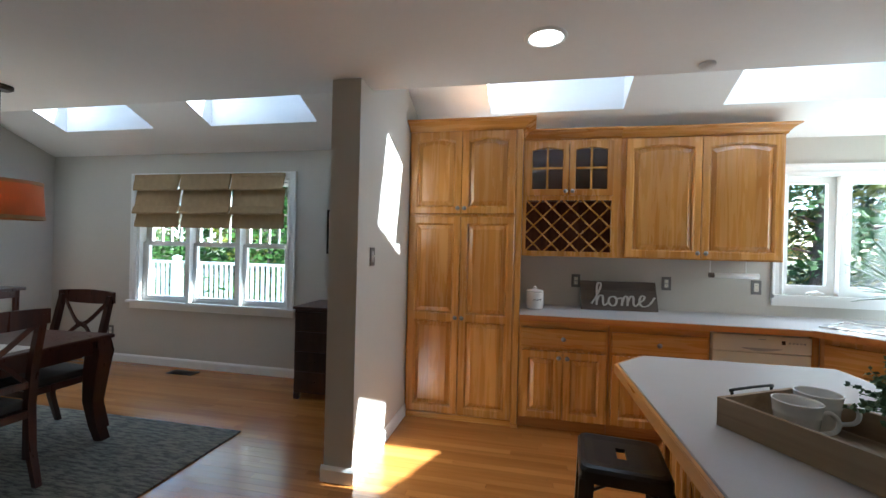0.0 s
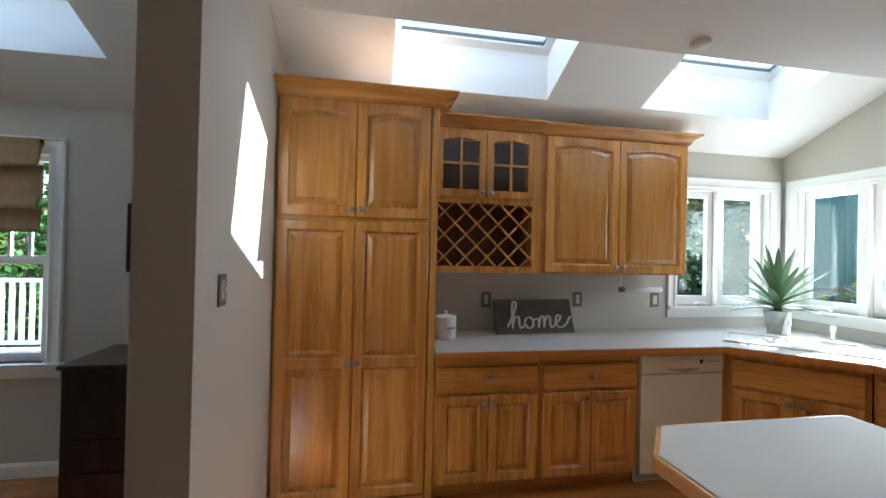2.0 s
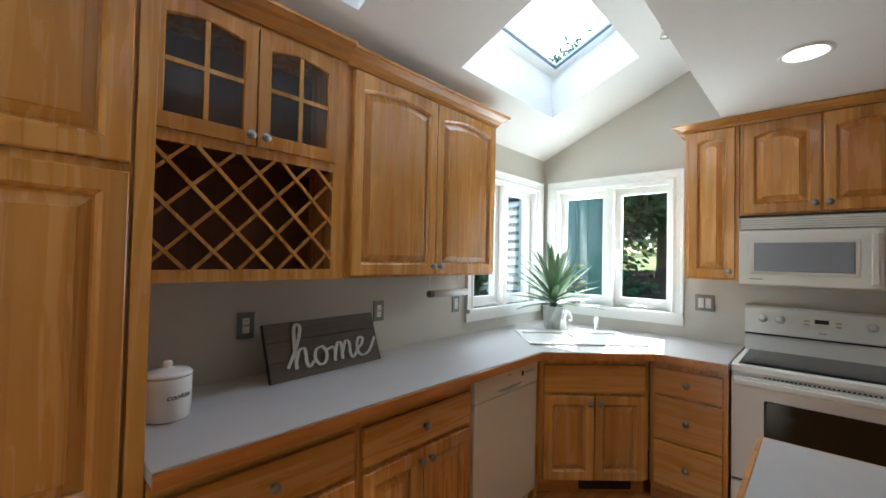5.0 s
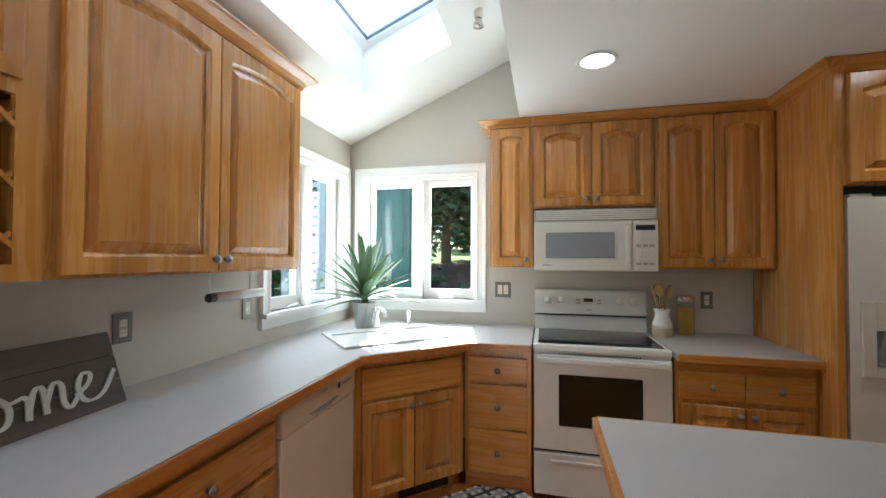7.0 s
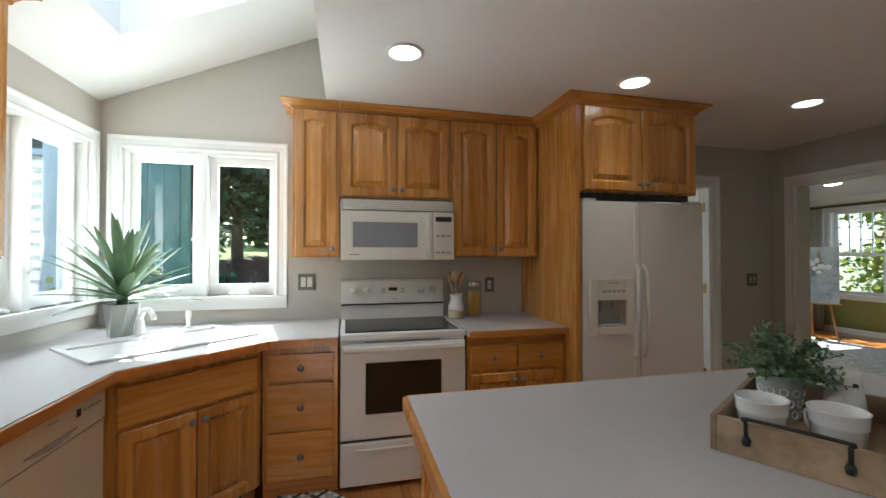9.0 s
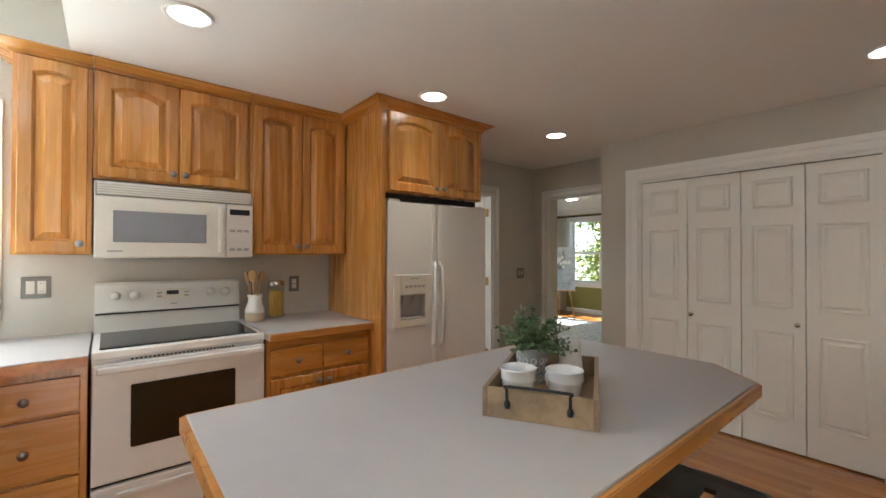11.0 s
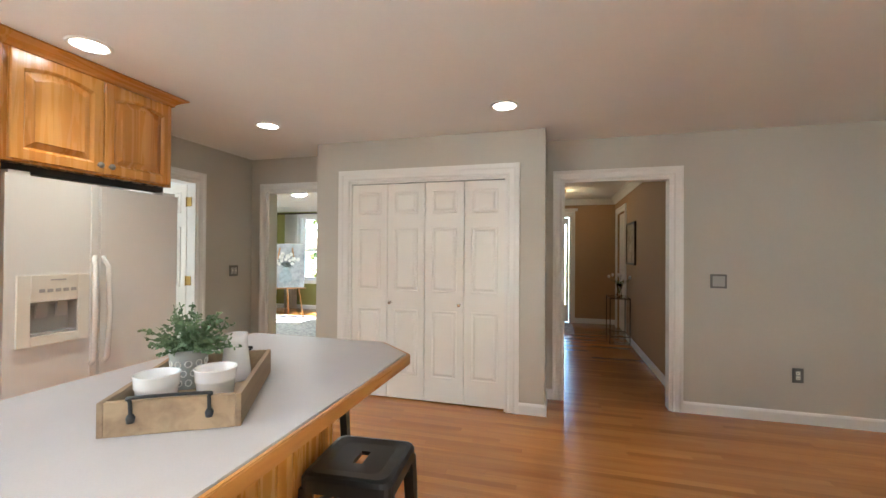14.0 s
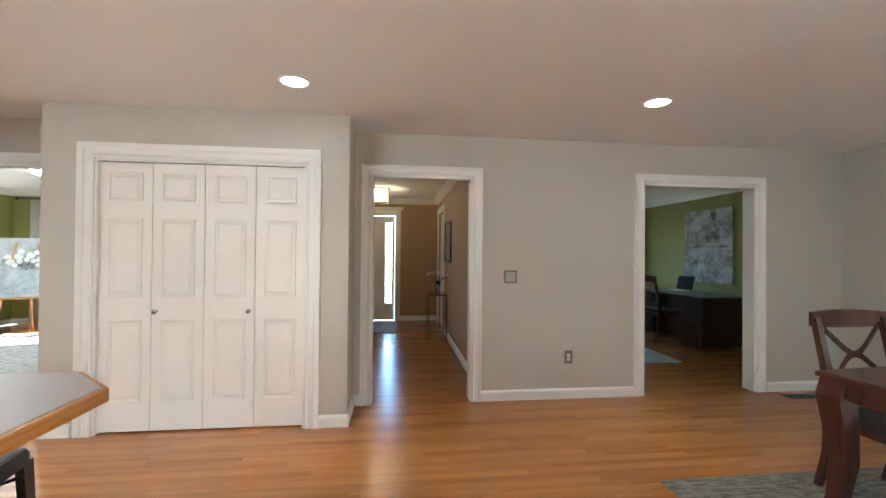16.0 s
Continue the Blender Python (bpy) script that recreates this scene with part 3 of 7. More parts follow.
def jamb(name, u0, u1, z1, place, depth, stop=True):
    bm = bmesh.new()
    for a, b, c, d in ((u0, u0 + 0.018, 0, z1), (u1 - 0.018, u1, 0, z1), (u0 + 0.018, u1 - 0.018, z1 - 0.018, z1)):
        pts = [(a, c), (b, c), (b, d), (a, d)]
        loft([[place(u, 0.003, z) for u, z in pts], [place(u, -depth - 0.003, z) for u, z in pts]], bm)
    return setting(name, bm, M_TRIM, "white painted door lining", "door frame")


p_s = lambda u, q, z: (u, S + q, z)
p_sb = lambda u, q, z: (u, S - 0.17 - q, z)
p_c = lambda u, q, z: (u, -1.12 + q, z)
p_e = lambda u, q, z: (E - q, u, z)
p_n = lambda u, q, z: (u, N - q, z)
casing("trim_hall", HALL[0], HALL[1], 0, HALL[3], p_s)
jamb("lining_hall", HALL[0], HALL[1], HALL[3], p_s, 0.12)
casing("trim_study", DIN[0], DIN[1], 0, DIN[3], p_s)
jamb("lining_study", DIN[0], DIN[1], DIN[3], p_s, 0.137)
casing("trim_sitting", NOOK[0], NOOK[1], 0, NOOK[3], p_s, sides=(0, 1))
jamb("lining_sitting", NOOK[0], NOOK[1], NOOK[3], p_s, 0.137)
casing("trim_closet", 0.475, 1.985, 0, 2.045, p_c, width=0.11)
jamb("lining_closet", 0.475, 1.985, 2.045, p_c, 0.10)
casing("trim_back_door", EDOOR[0], EDOOR[1], 0, EDOOR[3], p_e)
jamb("lining_back_door", EDOOR[0], EDOOR[1], EDOOR[3], p_e, 0.15)


# ---- windows ----
def window(name, u0, u1, z0, z1, place, lights, hung=False, label="", deep=0.15, horn=0.03, grid=None):
    """A cased window: lining, sill, apron and one sash a light. lights: (u0, u1) of each glass."""
    ob = casing(name, u0, u1, z0, z1, place, width=0.085, sill=True, label=label, cat="window")

    def blk(bm, a, b, c, d, q0, q1):
        pts = [(a, c), (b, c), (b, d), (a, d)]
        loft([[place(u, q0, z) for u, z in pts], [place(u, q1, z) for u, z in pts]], bm)
    fr = bmesh.new()
    for a, b, c, d in ((u0, u0 + 0.02, z0, z1), (u1 - 0.02, u1, z0, z1), (u0 + 0.02, u1 - 0.02, z1 - 0.02, z1)):
        blk(fr, a, b, c, d, 0.002, -deep)
    part("window_frame", fr, M_TRIM, ob)
    si = bmesh.new()
    blk(si, u0 - 0.085 - horn, u1 + 0.085 + horn, z0 - 0.028, z0, 0.05, 0.0)
    blk(si, u0, u1, z0 - 0.028, z0, 0.0, -deep)
    part("window_sill", si, M_TRIM, ob)
    ap = bmesh.new()
    blk(ap, u0 - 0.085, u1 + 0.085, z0 - 0.095, z0 - 0.03, 0.018, 0.0)
    part("apron", ap, M_TRIM, ob)
    edges = [u0 + 0.02] + [0.5 * (a[1] + b[0]) for a, b in zip(lights, lights[1:])] + [u1 - 0.02]
    for k, (g0, g1) in enumerate(lights):
        a, b = edges[k], edges[k + 1]
        if hung:
            mid = 1.40
            sashes = ((z0, mid + 0.02, g0, g1, -0.05), (mid - 0.02, z1 - 0.02, g0, g1, -0.09))
        else:
            sashes = ((z0, z1 - 0.02, g0, g1, -0.05),)
        post = bmesh.new()
        if k:
            blk(post, a - 0.028, a + 0.028, z0, z1 - 0.02, 0.006, -deep + 0.01)
            part("mullion", post, M_TRIM, ob)
        else:
            post.free()
        for zz0, zz1, h0, h1, q in sashes:
            aa, bb = a + (0.03 if k else 0.0), b - (0.03 if k < len(lights) - 1 else 0.0)
            zb, zt = zz0 + (0.055 if hung else 0.08), zz1 - (0.035 if hung else 0.055)
            sash = bmesh.new()
            blk(sash, aa, h0, zz0, zz1, q, q - 0.04)
            blk(sash, h1, bb, zz0, zz1, q, q - 0.04)
            blk(sash, h0, h1, zz0, zb, q, q - 0.04)
            blk(sash, h0, h1, zt, zz1, q, q - 0.04)
            if hung and grid and q < -0.06:
                cols, rows_ = grid
                for i in range(1, cols):
                    u = h0 + (h1 - h0) * i / cols
                    blk(sash, u - 0.009, u + 0.009, zb, zt, q - 0.008, q - 0.032)
                for i in range(1, rows_):
                    z = zb + (zt - zb) * i / rows_
                    blk(sash, h0, h1, z - 0.009, z + 0.009, q - 0.008, q - 0.032)
            so = part("sash", sash, M_TRIM, ob)
            pane = bmesh.new()
            blk(pane, h0 - 0.004, h1 + 0.004, zb - 0.004, zt + 0.004, q - 0.018, q - 0.023)
            part("pane", pane, M_PANE, so).visible_shadow = False
    return ob


w1 = window("window_1", *WN, p_n, [(2.47, 2.76), (2.93, 3.25)], label="white casement window over the counter corner", horn=0.0)
w2 = window("window_2", *WE, p_e, [(3.14, 3.49), (3.65, 3.995)], label="white casement window behind the sink", horn=0.0)
w3 = window("window_3", *WD, p_n, [(-4.09, -3.58), (-3.43, -2.93), (-2.78, -2.31)], hung=True, label="triple white sash window with tan shades", grid=(4, 2))
for ob, place, us in ((w1, p_n, (2.62, 3.10)), (w2, p_e, (3.31, 3.82))):
    for u in us:
        crank = bmesh.new()
        q = [place(u - 0.045, 0.012, 1.118), place(u - 0.02, 0.03, 1.135), place(u + 0.03, 0.034, 1.14), place(u + 0.075, 0.03, 1.128)]
        tube(q, 0.010, 8, crank)
        part("crank", crank, M_TRIM, ob)
    for z in (1.32, 1.80):
        latch = bmesh.new()
        m_ = 0.5 * (us[0] + us[1])
        tube([place(m_, -0.03, z - 0.05), place(m_, 0.02, z), place(m_, 0.02, z + 0.05)], 0.006, 6, latch)
        part("latch", latch, M_TRIM, ob)
window("window_4", 5.17, 6.0, 0.70, 2.20, lambda u, q, z: (u, GY + q, z), [(5.25, 5.92)], hung=True, label="white sash window with grilles in the sitting room", grid=(4, 3))
window("window_5", -5.4, -3.8, 0.70, 2.10, lambda u, q, z: (GX1 - q, u, z), [(-5.3, -4.68), (-4.52, -3.9)], hung=True, label="white sash window in the sitting room", grid=(3, 2))
# next two windows are unseen, added to let daylight into their rooms
window("window_6", -4.6, -3.3, 0.90, 2.0, lambda u, q, z: (u, SYS + q, z), [(-4.5, -4.05), (-3.85, -3.4)], label="unseen white window added to light the study")
window("window_7", 4.2, 5.2, 0.90, 2.0, lambda u, q, z: (u, 1.5 - q, z), [(4.3, 5.1)], label="unseen white window added to light the back room", deep=0.10)


# ---- kitchen cabinets ----
def door_loops(w, h, top, rails, arch, drop=0.0):
    """Loops of a raised-panel door of w by h: points of the panel opening pushed out or in."""
    side, bot = rails
    n = 9

    def inner(off):
        x0, x1, z0, z1 = side + off, w - side - off, bot + off, h - top - off
        pts = [(x0, z0), (0.5 * (x0 + x1), z0), (x1, z0), (x1, 0.5 * (z0 + z1))]
        a = arch if arch else 0.0
        for i in range(n):
            t = i / (n - 1)
            x = x1 + (x0 - x1) * t
            pts.append((x, z1 - a * (1 - math.sin(math.pi * t))))
        pts.append((x0, 0.5 * (z0 + z1)))
        return pts
    outer = [(0, 0), (w / 2, 0), (w, 0), (w, h / 2)] + [(w * (1 - i / (n - 1)), h) for i in range(n)] + [(0, h / 2)]
    return outer, inner


def knob(parent, x, y, z):
    bm = bmesh.new()
    prof = [(0.004, 0.0), (0.009, 0.002), (0.007, 0.012), (0.0165, 0.018), (0.0185, 0.023), (0.016, 0.027), (0.012, 0.0275), (0.010, 0.031), (0.004, 0.033)]
    lathe(prof, 14, bm)
    bmesh.ops.transform(bm, matrix=pose(x, y, z, 90), verts=bm.verts)
    part("knob", bm, M_PEWTER, parent, smooth=True)


def panel_door(parent, x, z, w, h, y=0.0, arch=0.0, knob_at=None, mid=None, top=0.06, level=False, wood_m=None):
    """A raised-panel door in front of y; mid: height of a middle rail that splits it into two panels."""
    T = 0.024
    bm = bmesh.new()
    fields = [(0.0, h, arch)] if mid is None else [(0.0, mid, 0.0), (mid, h - mid, arch)]
    panels = []
    for zz, hh, ar in fields:
        outer, inner = door_loops(w, hh, top if (mid is None or zz > 0) else 0.035, (0.058, 0.06 if zz == 0 else 0.035), ar)
        P = lambda pts, d: [(x + px, y - d, z + zz + pz) for px, pz in pts]
        o2 = [(min(max(px, 0.004), w - 0.004), min(max(pz, 0.004 if zz == 0 else 0), hh - (0.004 if zz + hh > h - 1e-6 else 0))) for px, pz in outer]
        loft([P(outer, 0.0), P(outer, T - 0.004), P(o2, T), P(inner(-0.006), T), P(inner(0.001), T - 0.007), P(inner(0.007), T - 0.016)], bm, cap_last=False)
        pb = bmesh.new()
        loft([P(inner(0.005), 0.001), P(inner(0.006), T - 0.0175), P(inner(0.013), T - 0.0175), P(inner(0.016), T - 0.0155), P(inner(0.040), T - 0.005), P(inner(0.0415), T - 0.0025), P(inner(0.044), T - 0.002)], pb)
        panels.append(pb)
    d = part("door", bm, wood_m or M_WOOD, parent)
    for pb in panels:
        part("panel", pb, wood_m or M_WOOD, d)
    if knob_at:
        knob(d, x + knob_at[0], y - T, z + knob_at[1])
    return d


def drawer_front(parent, x, z, w, h, y=0.0, knobs=(0.5,)):
    d = part("drawer", box(x, x + w, y - 0.02, y, z, z + h, 0.004), M_WOODX, parent)
    for k in knobs:
        knob(d, x + w * k, y - 0.02, z + h * 0.5)
    return d


def crown(parent, x0, x1, y, z0, z1, out, ends=(0, 0), depth=0.3):
    """Crown moulding along the front from x0 to x1, returned to the wall where an end is 1."""
    prof = [(0.0, 0.0), (0.012, 0.002), (0.018, 0.018), (out * 0.45, (z1 - z0) * 0.5), (out * 0.85, (z1 - z0) * 0.78), (out, (z1 - z0) * 0.84), (out, z1 - z0), (0.0, z1 - z0)]
    bm = bmesh.new()
    loft([[(x0 - p * ends[0], y - p, z0 + q) for p, q in prof], [(x1 + p * ends[1], y - p, z0 + q) for p, q in prof]], bm)
    if ends[0]:
        loft([[(x0 - p, y - p, z0 + q) for p, q in prof], [(x0 - p, y + depth, z0 + q) for p, q in prof]], bm)
    if ends[1]:
        loft([[(x1 + p, y - p, z0 + q) for p, q in prof], [(x1 + p, y + depth, z0 + q) for p, q in prof]], bm)
    part("crown", bm, M_WOODX, parent)


def wall_box(w, h, d, open_front=False):
    bm = bmesh.new()
    if not open_front:
        return bx(bm, 0, w, 0, d, 0, h, 0.002)
    t = 0.02
    for a in ((0, t, 0, d, 0, h), (w - t, w, 0, d, 0, h), (t, w - t, 0, d, 0, t), (t, w - t, 0, d, h - t, h), (t, w - t, d - t, d, t, h - t)):
        bx(bm, *a)
    return bm


CAB = "honey-stained alder"
# pantry
pantry = thing("pantry_cabinet", pose(PX1 + 0.003, 3.585, 0), "tall honey-stained alder pantry with four panelled doors", "cabinet")
part("body", box(0, 0.945, 0, N - 3.588, 0.05, 2.42, 0.002), M_WOOD, pantry)
part("plinth", box(0.0, 0.945, 0.006, 0.03, 0.0, 0.05), M_WOODX, pantry)
for k in (0, 1):
    x = 0.015 + k * 0.44
    panel_door(pantry, x, 0.06, 0.435, 1.635, knob_at=(0.41 if k == 0 else 0.025, 0.80), mid=0.80)
    panel_door(pantry, x, 1.72, 0.435, 0.685, arch=0.026, knob_at=(0.41 if k == 0 else 0.025, 0.045))
stile = bmesh.new()
bx(stile, 0.90, 0.945, -0.018, 0.0, 0.0, 2.42, 0.004)
part("corner_post", stile, M_WOOD, pantry)
part("post_foot", box(0.895, 0.95, -0.026, 0.0, 0.0, 0.03, 0.003), M_WOODX, pantry)
part("base_moulding", box(0.0, 0.895, -0.012, 0.005, 0.0, 0.045, 0.004), M_WOODX, pantry)
# unseen white top, added so that sun bounces white onto the slope above
part("bounce_panel", box(0.01, 0.935, 0.01, N - 3.60, 2.4205, 2.432), M_CEIL, pantry, "unseen white panel added to bounce sunlight")
crown(pantry, 0.0, 0.945, -0.012, 2.405, 2.485, 0.10, (0, 1), 0.55)

# wine and glass cabinet
wine = thing("wine_cabinet", pose(0.237, 3.90, 1.385), "alder wall cabinet with glass doors over a lattice wine rack", "wall cabinet")
cw, ch, cd = 0.80, 1.015, 0.297
part("body", wall_box(cw, ch, cd, True), M_WOOD, wine)
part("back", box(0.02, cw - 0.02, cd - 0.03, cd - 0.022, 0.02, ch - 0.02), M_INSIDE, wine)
ff = bmesh.new()
for a in ((0.0, 0.03, 0.0, ch), (0.735, cw, 0.0, ch), (0.03, 0.735, 0.0, 0.045), (0.03, 0.735, 0.485, 0.535), (0.03, 0.735, 0.975, ch)):
    bx(ff, a[0], a[1], -0.019, 0.0, a[2], a[3])
part("face_frame", ff, M_WOOD, wine)
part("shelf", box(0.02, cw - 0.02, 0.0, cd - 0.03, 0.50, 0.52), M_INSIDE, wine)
for sgn in (1, -1):
    rack = bmesh.new()
    pitch = 0.1555
    L0, L1, Z0, Z1 = 0.03, 0.735, 0.045, 0.485
    k = -8
    while k < 16:
        c = L0 + k * pitch
        pts = []
        for z in (Z0, Z1):
            pts.append((c + sgn * (z - Z0) + (0 if sgn > 0 else (Z1 - Z0)), z))
        (xa, za), (xb, zb) = pts
        lo, hi = max(L0, min(xa, xb)), min(L1, max(xa, xb))
        if hi - lo > 0.02:
            f = lambda x: za + (x - xa) * (zb - za) / (xb - xa)
            t = 0.0062
            y0, y1 = (-0.014, -0.004) if sgn > 0 else (-0.0235, -0.0142)
            nx, nz = -(zb - za), (xb - xa)
            ln = math.hypot(nx, nz)
            nx, nz = nx / ln * t, nz / ln * t
            q = [(lo + nx, f(lo) + nz), (lo - nx, f(lo) - nz), (hi - nx, f(hi) - nz), (hi + nx, f(hi) + nz)]
            loft([[(u, y0, v) for u, v in q], [(u, y1, v) for u, v in q]], rack)
        k += 1
    part("lattice", rack, M_WOOD, wine)
for k in (0, 1):
    x, z, w, h = 0.025 + k * 0.362, 0.525, 0.355, 0.465
    bm = bmesh.new()
    outer, inner = door_loops(w, h, 0.055, (0.05, 0.055), 0.022)
    P = lambda pts, d: [(x + px, -0.019 - d, z + pz) for px, pz in pts]
    loft([P(inner(0), 0.001), P(outer, 0.001), P(outer, 0.018), P(inner(-0.004), 0.02), P(inner(0), 0.014), P(inner(0), 0.001)], bm, False, False)
    d = part("door", bm, M_WOOD, wine)
    mun = bmesh.new()
    bx(mun, x + w / 2 - 0.008, x + w / 2 + 0.008, -0.037, -0.026, z + 0.055, z + h - 0.056)
    bx(mun, x + 0.05, x + w / 2 - 0.008, -0.036, -0.026, z + h * 0.49, z + h * 0.49 + 0.016)
    bx(mun, x + w / 2 + 0.008, x + w - 0.05, -0.036, -0.026, z + h * 0.49, z + h * 0.49 + 0.016)
    part("muntin", mun, M_WOOD, d)
    part("pane", box(x + 0.045, x + w - 0.045, -0.0245, -0.0215, z + 0.05, z + h - 0.05), M_PANE, d)
    knob(d, x + (w - 0.025 if k == 0 else 0.025), -0.039, z + 0.035)
# another unseen white reflector on the cabinet top
part("bounce_panel", box(0.0, cw, -0.017, 0.29, ch + 0.001, ch + 0.012), M_CEIL, wine, "unseen white panel added to bounce sunlight")
crown(wine, 0.0, cw, -0.019, ch - 0.005, ch + 0.072, 0.075, (0, 0))

upper = thing("wall_cabinet", pose(1.037, 3.90, 1.385), "alder wall cabinet with two arched panel doors", "wall cabinet", "wall cabinets")
part("body", box(0.003, 1.215, 0, 0.297, 0, 1.015, 0.002), M_WOOD, upper)
panel_door(upper, 0.045, 0.012, 0.573, 0.99, arch=0.03, knob_at=(0.545, 0.045))
panel_door(upper, 0.622, 0.012, 0.573, 0.99, arch=0.03, knob_at=(0.028, 0.045))
# unseen white reflector, as on the pantry
part("bounce_panel", box(0.005, 1.21, 0.002, 0.29, 1.016, 1.026), M_CEIL, upper, "unseen white panel added to bounce sunlight")
crown(upper, 0.003, 1.215, 0.0, 1.01, 1.087, 0.075, (0, 1))

# base run under the north wall
def base_unit(m, w, label, drawers=1, doors=2, name="base_cabinet"):
    c = thing(name, m, label, "base cabinet", "base cabinets")
    part("body", box(0, w, 0, 0.60, 0.10, 0.882, 0.002), M_WOOD, c)
    part("plinth", box(0, w, 0.055, 0.075, 0.0, 0.10), M_EDGE, c)
    part("top_rail", box(0.001, w - 0.001, -0.003, 0.0, 0.822, 0.881), M_WOODX, c)
    dw = (w - 0.04 - 0.006 * (drawers - 1)) / drawers
    for k in range(drawers):
        drawer_front(c, 0.02 + k * (dw + 0.006), 0.665, dw, 0.155)
    pw = (w - 0.04 - 0.006) / 2
    panel_door(c, 0.02, 0.105, pw, 0.535, knob_at=(pw - 0.028, 0.49))
    panel_door(c, 0.026 + pw, 0.105, pw, 0.535, knob_at=(0.028, 0.49))
    return c


base_unit(pose(0.237, 3.57, 0), 0.678, "alder base cabinet with one drawer and two panel doors")
base_unit(pose(0.918, 3.57, 0), 0.70, "alder base cabinet with one drawer and two panel doors")
filler = solid("filler_panel", box(0, 0.045, 0, 0.5, 0, 0.882), M_WOOD, "narrow alder filler beside the dishwasher", "cabinet", m=pose(2.262, 3.565, 0))
# corner sink base, set diagonally
SP, SQ = Vector((2.310, 3.565)), Vector((2.80, 3.055))
dl = (SQ - SP).length
sink_m = Matrix.Translation((SP.x, SP.y, 0)) @ Matrix.Rotation(math.atan2(SQ.y - SP.y, SQ.x - SP.x), 4, "Z")
corner = thing("corner_sink_cabinet", sink_m, "diagonal alder sink cabinet with two panel doors", "base cabinet", "base cabinets")
bm = prism([(0, 0), (dl, 0), (dl - 0.02, 0.35), (0.02, 0.35)], 0.10, 0.882)
part("body", bm, M_WOOD, corner)
part("plinth", box(0.0, dl, 0.05, 0.07, 0.0, 0.10), M_EDGE, corner)
part("false_drawer", box(0.03, dl - 0.03, -0.02, 0, 0.655, 0.83, 0.004), M_WOODX, corner)
pw = (dl - 0.066) / 2
panel_door(corner, 0.03, 0.105, pw, 0.53, knob_at=(pw - 0.028, 0.485))
panel_door(corner, 0.036 + pw, 0.105, pw, 0.53, knob_at=(0.028, 0.485))
grille = bmesh.new()
bx(grille, 0.28, 0.62, 0.040, 0.049, 0.02, 0.09)
for i in range(14):
    bx(grille, 0.295 + i * 0.0225, 0.305 + i * 0.0225, 0.036, 0.040, 0.03, 0.08)
part("toe_vent", grille, M_BRONZE, corner)

em = lambda y, x, z=0.0: pose(x, y, z, 0, 0, -90)   # faces west, its width running south
drw = thing("drawer_cabinet", em(3.045, 2.80), "alder base cabinet with three drawers beside the range", "base cabinet", "base cabinets")
part("body", box(0, 0.415, 0, 0.60, 0.10, 0.882, 0.002), M_WOOD, drw)
part("plinth", box(0, 0.415, 0.03, 0.05, 0.0, 0.10), M_EDGE, drw)
for z, h in ((0.675, 0.155), (0.395, 0.265), (0.115, 0.265)):
    drawer_front(drw, 0.03, z, 0.36, h)
base_unit(em(1.835, 2.80), 0.685, "alder base cabinet with two drawers and two panel doors", drawers=2)
# wall cabinets on the east wall
def e_upper(y, w, z0, h, doors, label, x=3.18, d=0.305, arch=0.03, crown_ends=(0, 0), ctop=2.437):
    c = thing("wall_cabinet", em(y, x, z0), label, "wall cabinet", "wall cabinets")
    part("body", box(0, w, 0, d, 0, h, 0.002), M_WOOD, c)
    pw = (w - 0.04 - 0.006 * (doors - 1)) / doors
    for k in range(doors):
        kn = (pw - 0.028, 0.045) if (k == 0) else (0.028, 0.045)
        panel_door(c, 0.02 + k * (pw + 0.006), 0.012, pw, h - 0.03, arch=arch, knob_at=kn)
    crown(c, 0.0, w, 0.0, h - 0.012, ctop - z0, 0.075, crown_ends, d - 0.01)
    return c


e_upper(2.935, 0.305, 1.385, 1.015, 1, "narrow alder wall cabinet with an arched door", crown_ends=(1, 0), arch=0.02)
e_upper(2.627, 0.785, 1.80, 0.60, 2, "short alder wall cabinet over the microwave")
e_upper(1.838, 0.688, 1.385, 1.015, 2, "alder wall cabinet with two tall arched doors")
tall = solid("fridge_side_panel", box(0, 0.035, 0, 0.835, 0, 2.437, 0.003), M_WOOD, "tall alder panel between counter and fridge", "cabinet", m=em(1.148, 2.652))
e_upper(1.112, 0.905, 1.815, 0.575, 2, "deep alder cabinet above the fridge", x=2.655, d=0.83, crown_ends=(0, 1))
pc = bmesh.new()
prof = [(0.0, 2.378), (0.03, 2.395), (0.06, 2.42), (0.075, 2.428), (0.075, 2.437), (0.0, 2.437)]
loft([[(2.652 - p, 1.149 + p, q) for p, q in prof], [(3.18 - 0.075 + 0.075, 1.149 + p, q) for p, q in prof]], pc)
loft([[(2.652 - p, 1.149 + p, q) for p, q in prof], [(2.652 - p, 1.113, q) for p, q in prof]], pc)
part("crown", pc, M_WOODX, tall).matrix_parent_inverse = tall.matrix_world.inverted()

# worktops
CT = 0.925
TOPZ0 = 0.884
north_top = [(0.237, 3.51), (2.235, 3.51), (2.735, 3.0), (2.745, 2.628), (E, 2.628), (E, N), (0.237, N)]
wt = thing("worktop", pose(0, 0, 0), "pale grey laminate worktop with an oak front edge", "worktop")
part("top", prism(north_top, TOPZ0, CT, 0.002), M_TOP, wt)
eb = bmesh.new()
